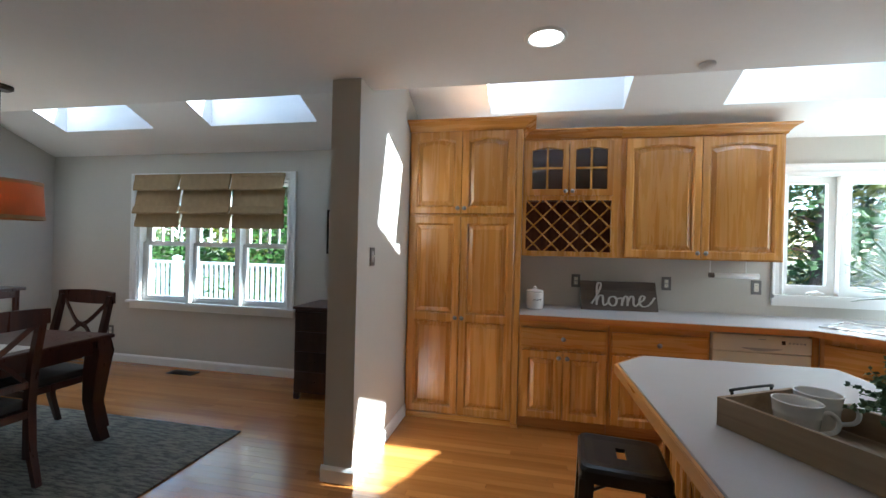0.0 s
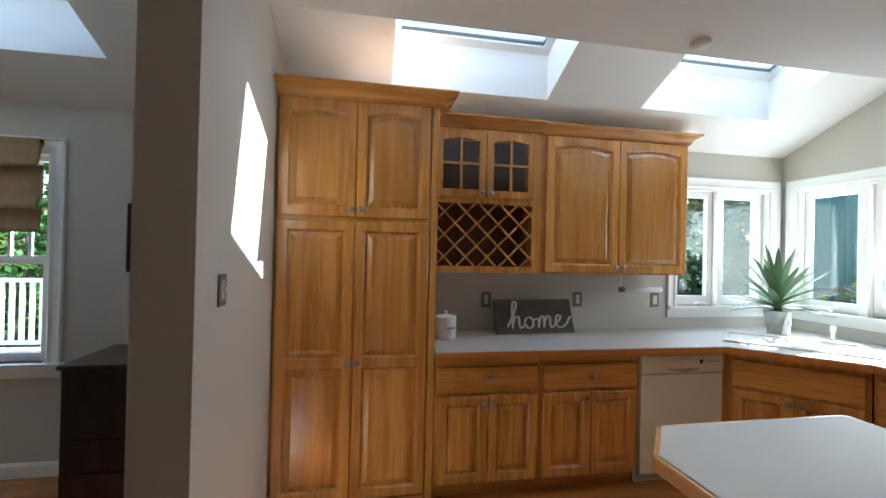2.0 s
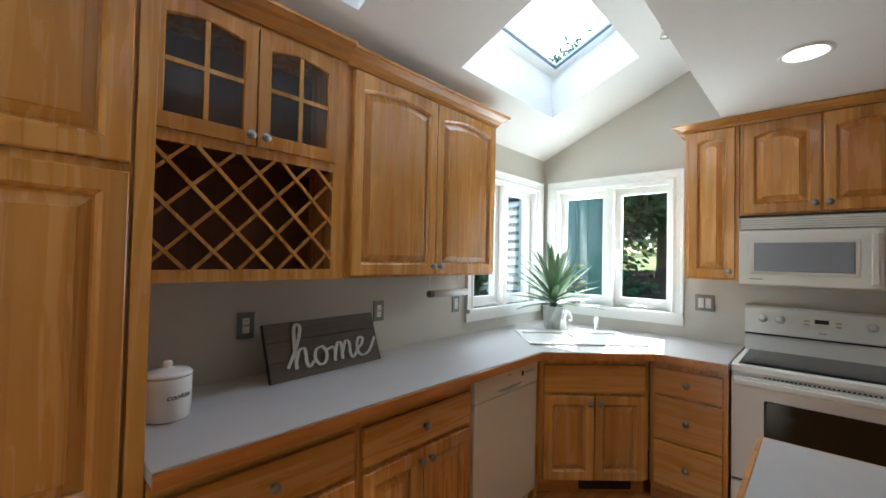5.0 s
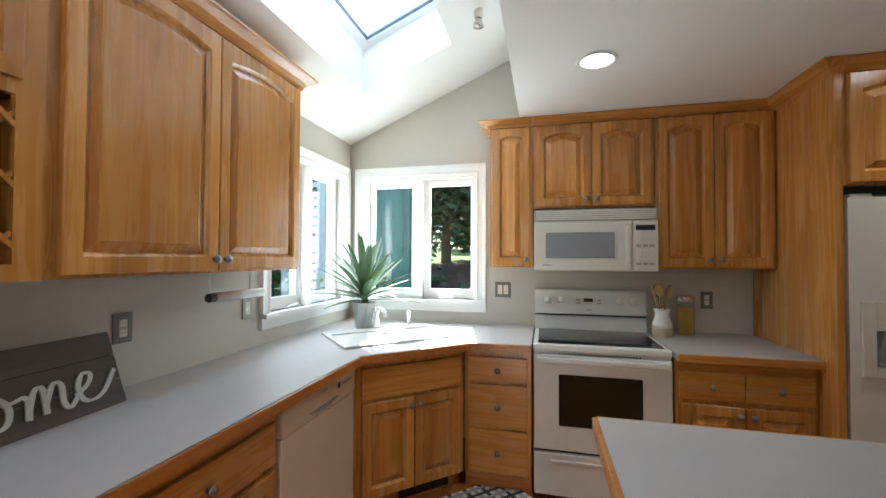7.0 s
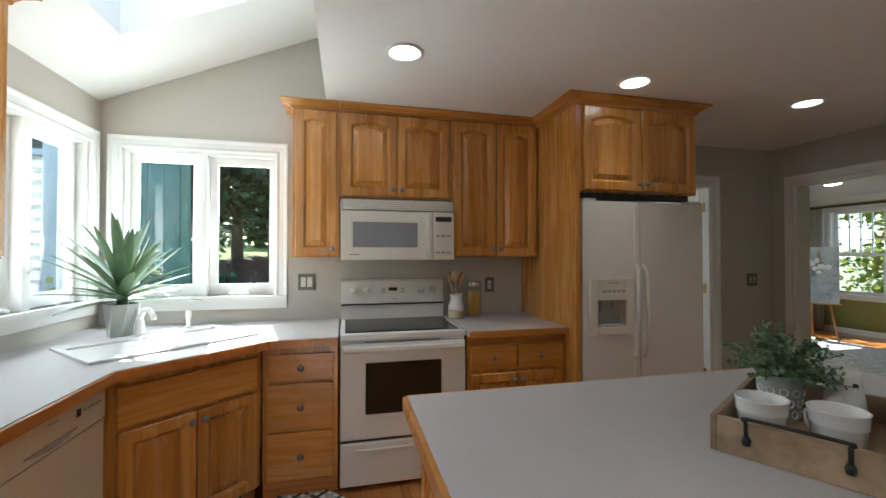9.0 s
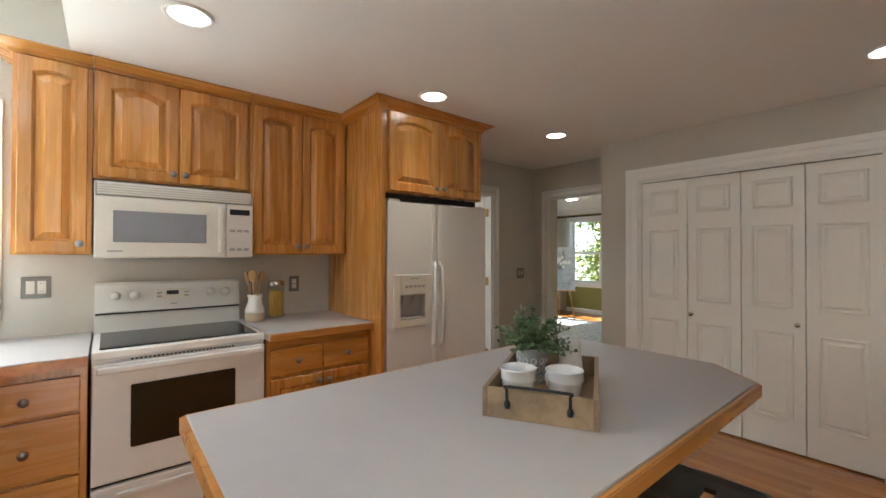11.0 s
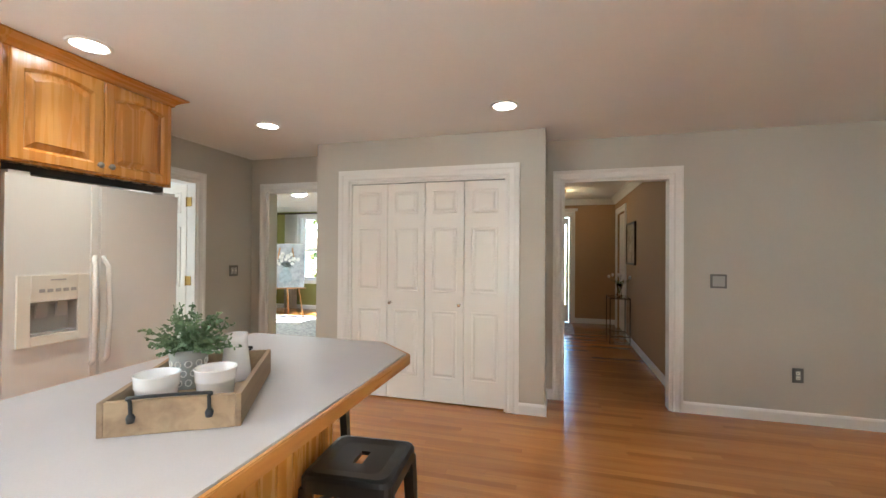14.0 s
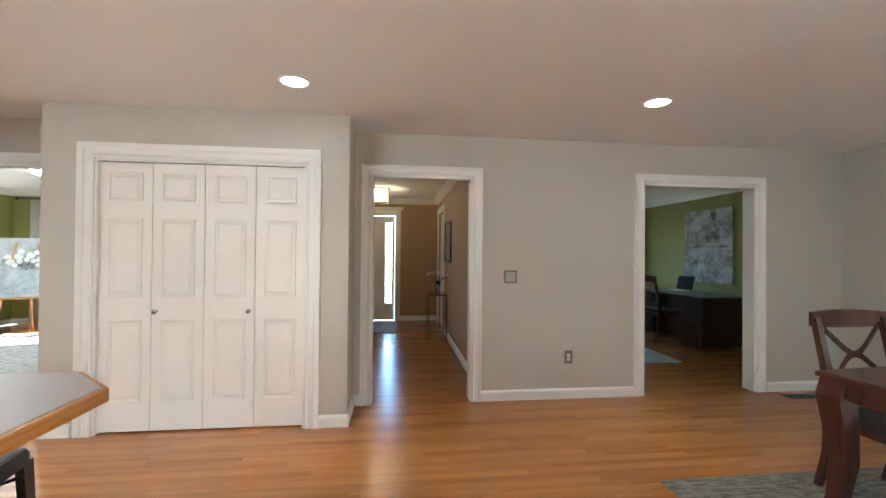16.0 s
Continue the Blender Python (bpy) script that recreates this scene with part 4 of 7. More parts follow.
for (x0, y0), (x1, y1) in zip(north_top[:3], north_top[1:4]):
    d = Vector((x1 - x0, y1 - y0)).normalized()
    nrm = Vector((d.y, -d.x)) * 0.014
    q = [(x0, y0), (x0 + nrm.x, y0 + nrm.y), (x1 + nrm.x, y1 + nrm.y), (x1, y1)]
    prism([q[0], q[1], q[2], q[3]], TOPZ0 - 0.004, CT - 0.003, 0.003, eb)
part("edge", eb, M_EDGE, wt)
st = thing("worktop", pose(0, 0, 0), "pale grey laminate worktop beside the fridge panel", "worktop")
part("top", box(2.745, E, 1.152, 1.835, TOPZ0, CT, 0.002), M_TOP, st)
part("edge", box(2.731, 2.745, 1.152, 1.835, TOPZ0 - 0.004, CT - 0.003, 0.003), M_EDGEY, st)

# island
isl = thing("kitchen_island", pose(1.2, 1.5, 0), "kitchen island with pale laminate top and oak edge", "island")
itop = [(0.70, 0.74), (0.90, 0.555), (1.655, 0.555), (1.655, 2.385), (0.855, 2.385), (0.70, 2.20)]
loc = lambda pts: [(x - 1.2, y - 1.5) for x, y in pts]
part("top", prism(loc(itop), 0.888, 0.93, 0.002), M_TOP, isl)
eb = bmesh.new()
for i in range(len(itop)):
    (x0, y0), (x1, y1) = itop[i], itop[(i + 1) % len(itop)]
    d = Vector((x1 - x0, y1 - y0)).normalized()
    nrm = Vector((d.y, -d.x)) * 0.016
    e2 = d * 0.006
    prism(loc([(x0, y0), (x0 + nrm.x - e2.x, y0 + nrm.y - e2.y), (x1 + nrm.x + e2.x, y1 + nrm.y + e2.y), (x1, y1)]), 0.884, 0.927, 0.003, eb)
part("edge", eb, M_EDGEY, isl)
ib = (0.97, 1.63, 0.98, 2.33)
part("body", box(ib[0] - 1.2, ib[1] - 1.2, ib[2] - 1.5, ib[3] - 1.5, 0.09, 0.886), M_WOOD, isl)
part("plinth", box(ib[0] - 1.18, ib[1] - 1.22, ib[2] - 1.48, ib[3] - 1.52, 0.0, 0.09), M_EDGE, isl)
for x in (ib[0], ib[1]):
    for y in (ib[2], ib[3]):
        part("corner_post", box(x - 0.035 - 1.2, x + 0.012 - 1.2, y - 0.025 - 1.5, y + 0.012 - 1.5, 0.0, 0.885, 0.004), M_WOOD, isl)
yy = ib[2] + 0.04
while yy < ib[3] - 0.05:
    part("board", box(ib[0] - 0.016 - 1.2, ib[0] - 1.2, yy - 1.5, yy + 0.083 - 1.5, 0.0, 0.884, 0.004), M_WOOD, isl)
    yy += 0.0855


# ---- appliances ----
def dishwasher():
    d = thing("dishwasher", pose(1.624, 3.57, 0), "bisque built-in dishwasher with a top control strip", "dishwasher")
    w = 0.632
    part("body", box(0.003, w - 0.003, 0.02, 0.58, 0.02, 0.875), M_GREY, d)
    part("door", box(0.004, w - 0.004, -0.022, 0.02, 0.075, 0.735, 0.006), M_BISQUE, d, "bisque enamel door")
    pb = bmesh.new()
    bx(pb, 0.004, w - 0.004, -0.026, 0.02, 0.74, 0.862, 0.006)
    panel = part("control_panel", pb, M_BISQUE, d)
    # raised grey patch; its colour stands in for the shade of a grip recess
    hb = bmesh.new()
    pts = [(0.30 * w + 0.4 * w * i / 12, -0.028 - 0.003, 0.768 - 0.018 * math.sin(math.pi * i / 12)) for i in range(13)]
    loft([[(x, y - 0.0, z + 0.001) for x, y, z in pts] + [(x, y, 0.772) for x, y, z in pts[::-1]], [(x, y + 0.01, z) for x, y, z in pts] + [(x, y + 0.01, 0.772) for x, y, z in pts[::-1]]], hb)
    part("grip_shade_patch", hb, M_GREY, panel)
    part("display", box(0.70 * w, 0.735 * w, -0.0285, -0.025, 0.805, 0.832), M_DARK, panel)
    for i in range(5):
        part("button", box((0.77 + i * 0.036) * w, (0.79 + i * 0.036) * w, -0.0285, -0.025, 0.812, 0.822), M_GREY, panel)
    part("badge", box(0.47 * w, 0.54 * w, -0.0275, -0.025, 0.832, 0.838), M_GREY, panel)
    part("kick_plate", box(0.0, w, 0.03, 0.05, 0.0, 0.075), M_IVORY, d)


dishwasher()


def cooker():
    r = thing("range", em(2.620, 2.815), "white freestanding electric range with a black glass top", "range")
    w, D = 0.775, 0.665
    part("body", box(0.002, w - 0.002, 0.0, D - 0.02, 0.02, 0.885, 0.003), M_WHITE, r)
    ct = part("cooktop", box(0.0, w, -0.02, D - 0.09, 0.885, 0.925, 0.008), M_WHITE, r)
    part("glass_top", box(0.03, w - 0.03, 0.03, D - 0.11, 0.924, 0.929, 0.002), M_BLACKGLASS, ct, "black ceramic glass")
    bg = bmesh.new()
    prof = [(D - 0.09, 0.90), (D - 0.075, 1.03), (D - 0.085, 1.04), (D - 0.06, 1.20), (D - 0.04, 1.215), (D, 1.215), (D, 0.90)]
    loft([[(0.0, y, z) for y, z in prof], [(w, y, z) for y, z in prof]], bg)
    back = part("backguard", bg, M_WHITE, r)
    part("seam", box(0.004, w - 0.004, D - 0.0885, D - 0.07, 1.028, 1.036), M_DARK, back)
    face = lambda z: D - 0.085 + (z - 1.04) / 0.16 * 0.025
    for x in (0.095, 0.185, 0.60, 0.69):
        kb = lathe([(0.026, 0.0), (0.026, 0.012), (0.021, 0.016), (0.020, 0.03), (0.005, 0.032)], 18)
        bmesh.ops.transform(kb, matrix=pose(x, face(1.135), 1.135, 81), verts=kb.verts)
        part("knob", kb, M_WHITE, back, smooth=True)
    part("clock_panel", box(0.29, 0.47, face(1.13) - 0.004, face(1.13) + 0.01, 1.105, 1.165, 0.003), M_IVORY, back)
    part("display", box(0.35, 0.415, face(1.14) - 0.007, face(1.14), 1.13, 1.155), M_DARK, back)
    for i in range(4):
        part("button", box(0.30 + (i % 2) * 0.145, 0.325 + (i % 2) * 0.145, face(1.12) - 0.007, face(1.12), 1.115 + (i // 2) * 0.022, 1.126 + (i // 2) * 0.022), M_GREY, back)
    part("badge", box(0.37, 0.405, face(1.07) - 0.005, face(1.07), 1.068, 1.076), M_GREY, back)
    dr = part("oven_door", box(0.004, w - 0.004, -0.035, 0.0, 0.30, 0.865, 0.008), M_WHITE, r)
    part("oven_window", box(0.15, w - 0.16, -0.039, -0.030, 0.45, 0.755, 0.008), M_OVENGLASS, dr, "dark oven glass")
    hb = bmesh.new()
    bx(hb, 0.02, w - 0.02, -0.075, -0.055, 0.825, 0.858, 0.008)
    for x in (0.03, w - 0.07):
        bx(hb, x, x + 0.04, -0.058, -0.03, 0.828, 0.855)
    part("handle", hb, M_WHITE, dr)
    slots = bmesh.new()
    for i in range(26):
        bx(slots, 0.15 + i * 0.018, 0.16 + i * 0.018, -0.0225, -0.018, 0.872, 0.879)
    part("vent", slots, M_DARK, r)
    dw = part("storage_drawer", box(0.004, w - 0.004, -0.035, 0.0, 0.03, 0.283, 0.008), M_WHITE, r)
    lip = bmesh.new()
    bx(lip, 0.10, w - 0.10, -0.043, -0.033, 0.225, 0.245, 0.004)
    part("finger_pull", lip, M_WHITE, dw)
    # black strip between door and drawer: the shade there made as a part
    part("gap_shade", box(0.006, w - 0.006, -0.01, 0.0, 0.283, 0.30), M_DARK, r)


cooker()


def microwave():
    m = thing("microwave", em(2.620, 3.095, 1.365), "ivory over-the-range microwave with a grey window", "microwave")
    w, h = 0.778, 0.415
    part("body", box(0, w, 0.0, 0.39, 0.0, h, 0.004), M_IVORY, m)
    # grey, not ivory: shade between the slats is put into the backing's colour
    vent = part("vent_grille", box(0.002, w - 0.002, -0.010, 0.0, h - 0.078, h - 0.002, 0.003), M_GREY, m, "grey backing that darkens the gaps between slats")
    for i in range(5):
        part("slat", box(0.012, w - 0.012, -0.020, -0.011, h - 0.072 + i * 0.0135, h - 0.0615 + i * 0.0135, 0.002), M_IVORY, vent)
    d = part("door", box(0.002, w * 0.80, -0.022, 0.0, 0.005, h - 0.083, 0.006), M_IVORY, m)
    part("window_frame", box(0.06, w * 0.685, -0.026, -0.02, 0.07, 0.275, 0.004), M_IVORY, d)
    part("window", box(0.078, w * 0.66, -0.029, -0.024, 0.088, 0.258, 0.003), M_MICROGLASS, d, "grey mesh window")
    hb = bmesh.new()
    bx(hb, w * 0.735, w * 0.775, -0.062, -0.046, 0.03, 0.305, 0.007)
    for z in (0.035, 0.275):
        bx(hb, w * 0.742, w * 0.768, -0.05, -0.02, z, z + 0.025)
    part("handle", hb, M_IVORY, d)
    c = part("control_panel", box(w * 0.803, w - 0.003, -0.022, 0.0, 0.005, h - 0.083, 0.005), M_IVORY, m)
    part("display", box(w * 0.825, w - 0.022, -0.025, -0.02, 0.268, 0.302), M_DARK, c)
    for i in range(7):
        for k in range(3):
            part("key", box(w * 0.826 + k * 0.04, w * 0.826 + k * 0.04 + 0.030, -0.0245, -0.02, 0.045 + i * 0.029, 0.060 + i * 0.029), M_GREY if i in (0, 4) else M_PAPER, c)
    part("badge", box(0.055, 0.12, -0.024, -0.021, 0.035, 0.043), M_GREY, d)
    part("lamp_lens", box(0.25, 0.5, 0.1, 0.2, -0.004, 0.0), M_GREY, m)


microwave()


M_NICHE = mat("pale_grey_moulding", (0.40, 0.40, 0.385), 0.35)


def fridge():
    f = thing("refrigerator", em(1.102, 2.705), "white side-by-side refrigerator with an ice dispenser", "refrigerator")
    w, h = 0.952, 1.755
    part("body", box(0.004, w - 0.004, 0.0, 0.74, 0.02, h - 0.01, 0.004), M_WHITE, f)
    part("grille", box(0.01, w - 0.01, -0.02, 0.0, 0.02, 0.085), M_GREY, f)
    split = 0.43
    a0, a1, z0, z1 = 0.05, 0.375, 0.88, 1.245
    cut = (a0 + 0.055, a1 - 0.055, z0 + 0.05, z1 - 0.14)
    d1 = part("freezer_door", wall_bm(0.004, split - 0.004, 0.095, h, [cut], lambda bm, a, b, c, d: bx(bm, a, b, -0.055, -0.004, c, d)), M_WHITE, f)
    d2 = part("fridge_door", box(split + 0.004, w - 0.004, -0.055, -0.004, 0.095, h, 0.010), M_WHITE, f)
    for d, x in ((d1, split - 0.035), (d2, split + 0.035)):
        hb = bmesh.new()
        s = -1 if x < split else 1
        tube([(x, -0.055, 0.72), (x, -0.085, 0.75), (x + s * 0.006, -0.096, 1.02), (x, -0.085, 1.29), (x - s * 0.012, -0.055, 1.34)], 0.0135, 10, hb)
        part("handle", hb, M_WHITE, d, smooth=True)
        part("edge_trim", box(min(x + s * 0.008, x - s * 0.028), max(x + s * 0.008, x - s * 0.028), -0.063, -0.0545, 0.10, h - 0.004, 0.003), M_WHITE, d)
    dp = bmesh.new()
    for q in ((a0, a0 + 0.055, z0, z1), (a1 - 0.055, a1, z0, z1), (a0 + 0.055, a1 - 0.055, z0, z0 + 0.05), (a0 + 0.055, a1 - 0.055, z1 - 0.14, z1)):
        bx(dp, q[0], q[1], -0.068, -0.054, q[2], q[3], 0.003)
    disp = part("dispenser", dp, M_IVORY, d1)
    nb = bmesh.new()
    u0, u1, v0, v1 = cut
    loft([[(u0, -0.056, v0), (u1, -0.056, v0), (u1, -0.056, v1), (u0, -0.056, v1)], [(u0 + 0.012, -0.012, v0 + 0.004), (u1 - 0.012, -0.012, v0 + 0.004), (u1 - 0.012, -0.008, v1 - 0.02), (u0 + 0.012, -0.008, v1 - 0.02)]], nb, False, True)
    part("niche", nb, M_NICHE, disp, "recessed grey dispenser niche")
    for x in (0.5 * (u0 + u1) - 0.045, 0.5 * (u0 + u1) + 0.045):
        part("paddle", loft([[(x - 0.022, -0.05, v1 - 0.002), (x + 0.022, -0.05, v1 - 0.002), (x + 0.022, -0.03, v1 - 0.002), (x - 0.022, -0.03, v1 - 0.002)], [(x - 0.026, -0.036, v1 - 0.085), (x + 0.026, -0.036, v1 - 0.085), (x + 0.026, -0.03, v1 - 0.085), (x - 0.026, -0.03, v1 - 0.085)]]), M_GREY, disp)
    part("drip_tray", box(u0 + 0.01, u1 - 0.01, -0.062, -0.02, v0 + 0.001, v0 + 0.014, 0.003), M_GREY, disp)
    part("badge", box(0.19, 0.26, -0.070, -0.067, 1.215, 1.222), M_GREY, disp)
    for i in range(5):
        part("button", box(0.14 + i * 0.036, 0.165 + i * 0.036, -0.070, -0.067, 1.155, 1.172), M_GREY, disp)
    part("top_hinge", box(0.02, 0.11, -0.045, 0.05, h, h + 0.02, 0.004), M_WHITE, f)
    part("top_hinge", box(w - 0.11, w - 0.02, -0.045, 0.05, h, h + 0.02, 0.004), M_WHITE, f)


fridge()
# black strip in the gap over the fridge, in place of its shade
solid("fridge_gap_shade", box(0, 0.9, 0.06, 0.075, 1.775, 1.815), M_DARK, "black strip standing in for the shade above the fridge", "cabinet", m=em(1.11, 2.66))

# ---- sink ----
def sink():
    s = thing("kitchen_sink", Matrix.Translation((2.83, 3.56, CT)) @ Matrix.Rotation(radians(-46), 4, "Z"), "white drop-in double sink set in the corner", "sink")
    rim = bmesh.new()
    for q in ((-0.40, 0.40, -0.27, -0.235), (-0.40, 0.40, 0.16, 0.27), (-0.40, -0.365, -0.235, 0.16), (0.365, 0.40, -0.235, 0.16), (-0.02, 0.02, -0.235, 0.16)):
        bx(rim, q[0], q[1], q[2], q[3], 0.0, 0.014, 0.004)
    part("rim", rim, M_CERAMIC, s)
    for x in (-0.365, 0.02):
        part("bowl", box(x, x + 0.345, -0.235, 0.16, 0.0005, 0.003), M_CERAMIC, s)
    f = thing("faucet", Matrix.Translation((3.02, 3.75, CT + 0.014)) @ Matrix.Rotation(radians(-46), 4, "Z"), "white single-lever kitchen faucet on the sink", "faucet")
    part("base", lathe([(0.03, 0), (0.032, 0.012), (0.024, 0.03), (0.022, 0.07), (0.018, 0.085)], 18), M_CERAMIC, f, smooth=True)
    part("spout", tube([(0, 0, 0.05), (0, -0.01, 0.10), (0, -0.05, 0.145), (0, -0.11, 0.15), (0, -0.16, 0.125), (0, -0.17, 0.10)], 0.014, 10), M_CERAMIC, f, smooth=True)
    part("lever", tube([(0, 0.0, 0.085), (0.0, 0.02, 0.11), (0, 0.03, 0.15)], 0.009, 8), M_CERAMIC, f, smooth=True)
    sp = thing("side_sprayer", pose(3.20, 3.56, CT + 0.003), "white sink sprayer standing beside the faucet", "sprayer")
    part("collar", lathe([(0.022, 0), (0.022, 0.012), (0.015, 0.02)], 14), M_CERAMIC, sp, smooth=True)
    part("head", lathe([(0.012, 0.02), (0.012, 0.06), (0.017, 0.075), (0.019, 0.11), (0.012, 0.12)], 14), M_CERAMIC, sp, smooth=True)
    bo = solid("soap_bottle", lathe([(0.001, 0), (0.022, 0.0), (0.024, 0.01), (0.023, 0.07), (0.012, 0.085), (0.010, 0.10), (0.014, 0.102), (0.014, 0.118), (0.001, 0.119)], 16), M_CERAMIC, "small white soap bottle by the sink", "bottle", m=pose(3.08, 3.80, CT + 0.014), smooth=True)


sink()


# ---- plants ----
def leaf_blade(bm, base, yaw, tilt, length, width, bend, fold=0.25):
    """One long pointed leaf, channelled along its middle and arching over."""
    n = 8
    rows_ = []
    p = Vector(base)
    ang = tilt
    for i in range(n + 1):
        t = i / n
        w = width * (0.55 + 0.9 * t) * (1 - t) ** 0.75 * 1.35 + 0.0006
        d = Vector((math.cos(yaw) * math.cos(ang), math.sin(yaw) * math.cos(ang), math.sin(ang)))
        s = Vector((-math.sin(yaw), math.cos(yaw), 0))
        up = s.cross(d) * -1
        rows_.append([bm.verts.new(p - s * w + up * w * fold), bm.verts.new(p - up * 0.002), bm.verts.new(p + s * w + up * w * fold)])
        p = p + d * (length / n)
        ang -= bend / n
    for a, b in zip(rows_, rows_[1:]):
        bm.faces.new((a[0], a[1], b[1], b[0]))
        bm.faces.new((a[1], a[2], b[2], b[1]))


def agave():
    rng = random.Random(3)
    p = thing("potted_agave", pose(3.06, 3.86, CT + 0.001), "spiky green agave in a faceted grey pot", "potted plant")
    lo = [(0.068 * math.cos(math.pi / 4 * i + 0.3), 0.068 * math.sin(math.pi / 4 * i + 0.3), 0) for i in range(8)]
    hi = [(0.092 * math.cos(math.pi / 4 * (i + 0.5) + 0.3), 0.092 * math.sin(math.pi / 4 * (i + 0.5) + 0.3), 0.19) for i in range(8)]
    hi2 = [(x * 0.9, y * 0.9, z) for x, y, z in hi]
    hi3 = [(x * 0.88, y * 0.88, 0.172) for x, y, z in hi]
    part("pot", loft([lo, hi, hi2, hi3]), M_CONCRETE, p, "faceted grey pot")
    stem = tube([(0, 0, 0.17), (0.002, 0, 0.24), (0, 0.002, 0.33)], 0.034, 10, r_end=0.018)
    part("stem", stem, M_LEAF, p, smooth=True)
    for i in range(40):
        t = i / 39
        yaw = i * 2.39996 + rng.uniform(-0.2, 0.2)
        tilt = 0.05 + 1.40 * t + rng.uniform(-0.10, 0.10)
        bm = bmesh.new()
        leaf_blade(bm, (0.022 * math.cos(yaw), 0.022 * math.sin(yaw), 0.20 + 0.13 * t), yaw, tilt, rng.uniform(0.30, 0.41) * (1.0 + 0.03 * t), 0.032, rng.uniform(0.0, 0.40))
        part("leaf", bm, M_LEAF, p, smooth=True)


agave()

# ---- counter things ----
def stroke(pts, n=7):
    """A smooth line through points."""
    P = [Vector(q) for q in pts]
    P = [P[0] * 2 - P[1]] + P + [P[-1] * 2 - P[-2]]
    out = []
    for a, b, c, d in zip(P, P[1:], P[2:], P[3:]):
        for i in range(n):
            t = i / n
            out.append(0.5 * (2 * b + (c - a) * t + (2 * a - 5 * b + 4 * c - d) * t * t + (3 * b - a - 3 * c + d) * t ** 3))
    return out + [P[-2]]


def home_sign():
    m = Matrix.Translation((0.765, 3.985, CT + 0.001)) @ Matrix.Rotation(radians(4.5), 4, "Z") @ Matrix.Rotation(radians(-20), 4, "X")
    s = thing("home_sign", m, "grey wooden sign with raised white script", "sign")
    w, h = 0.64, 0.265
    for i in range(3):
        part("board", box(0.0, w, 0.0, 0.022, i * h / 3 + 0.0006, (i + 1) * h / 3 - 0.0006, 0.002), M_SIGN, s)
    letters = {
        "h": [[(0.02, 0.06), (0.07, 0.135), (0.105, 0.215), (0.085, 0.235), (0.07, 0.19), (0.06, 0.05)], [(0.062, 0.08), (0.085, 0.125), (0.112, 0.125), (0.112, 0.07), (0.125, 0.05), (0.15, 0.07)]],
        "o": [[(0.205, 0.125), (0.17, 0.115), (0.158, 0.08), (0.178, 0.05), (0.21, 0.058), (0.222, 0.095), (0.205, 0.125), (0.225, 0.108), (0.26, 0.115)]],
        "m": [[(0.258, 0.115), (0.268, 0.10), (0.26, 0.05)], [(0.264, 0.075), (0.288, 0.125), (0.308, 0.12), (0.304, 0.052)], [(0.306, 0.078), (0.335, 0.128), (0.356, 0.118), (0.352, 0.07), (0.366, 0.05), (0.39, 0.07)]],
        "e": [[(0.388, 0.075), (0.43, 0.10), (0.445, 0.128), (0.422, 0.135), (0.402, 0.10), (0.408, 0.06), (0.44, 0.05), (0.48, 0.07), (0.525, 0.125)]],
    }
    for key, strokes in letters.items():
        bm = bmesh.new()
        for k, st_ in enumerate(strokes):
            pts = stroke([(0.065 + x * 1.06, -0.006 - 0.0015 * k, z * 1.10 - 0.012) for x, z in st_])
            cap = []
            for i, p in enumerate(pts):
                a, b = pts[max(i - 1, 0)], pts[min(i + 1, len(pts) - 1)]
                d = (b - a).normalized()
                nrm = Vector((-d.z, 0, d.x))
                wd = 0.0040 + 0.0046 * abs(d.z)
                cap.append((p - nrm * wd, p + nrm * wd))
            for (a0, a1), (b0, b1) in zip(cap, cap[1:]):
                y2 = Vector((0, 0.007, 0))
                v = [bm.verts.new(q) for q in (a0, a1, b1, b0, a0 + y2, a1 + y2, b1 + y2, b0 + y2)]
                for q in ((0, 1, 2, 3), (4, 7, 6, 5), (0, 3, 7, 4), (1, 5, 6, 2)):
                    bm.faces.new([v[i] for i in q])
        part("letter_" + key, bm, M_LETTER, s, "white script letter")


home_sign()


def canister():
    c = thing("canister", pose(0.36, 3.90, CT + 0.001), "white ceramic canister with a knobbed lid", "canister")
    part("jar", lathe([(0.001, 0.0), (0.068, 0.0), (0.074, 0.006), (0.074, 0.135), (0.070, 0.142), (0.001, 0.142)], 30), M_CERAMIC, c, smooth=True)
    part("lid", lathe([(0.074, 0.143), (0.076, 0.150), (0.066, 0.160), (0.02, 0.168), (0.012, 0.172), (0.016, 0.184), (0.010, 0.192), (0.001, 0.193)], 30), M_CERAMIC, c, smooth=True)
    tx = bpy.data.curves.new("lettering", "FONT")
    tx.body, tx.size, tx.extrude, tx.shear = "cookies", 0.026, 0.0006, 0.3
    ob = new("lettering", tx)
    bpy.context.view_layer.update()
    me = bpy.data.meshes.new_from_object(ob.evaluated_get(bpy.context.evaluated_depsgraph_get()))
    bpy.data.objects.remove(ob)
    for v in me.vertices:
        a = (v.co.x - 0.045) / 0.0745 - math.pi / 2 + 0.35
        r = 0.0745 + v.co.z
        v.co = (r * math.cos(a), r * math.sin(a), 0.075 + v.co.y)
    me.materials.append(M_DARK)
    l = new("lettering", me)
    l.parent = c


canister()


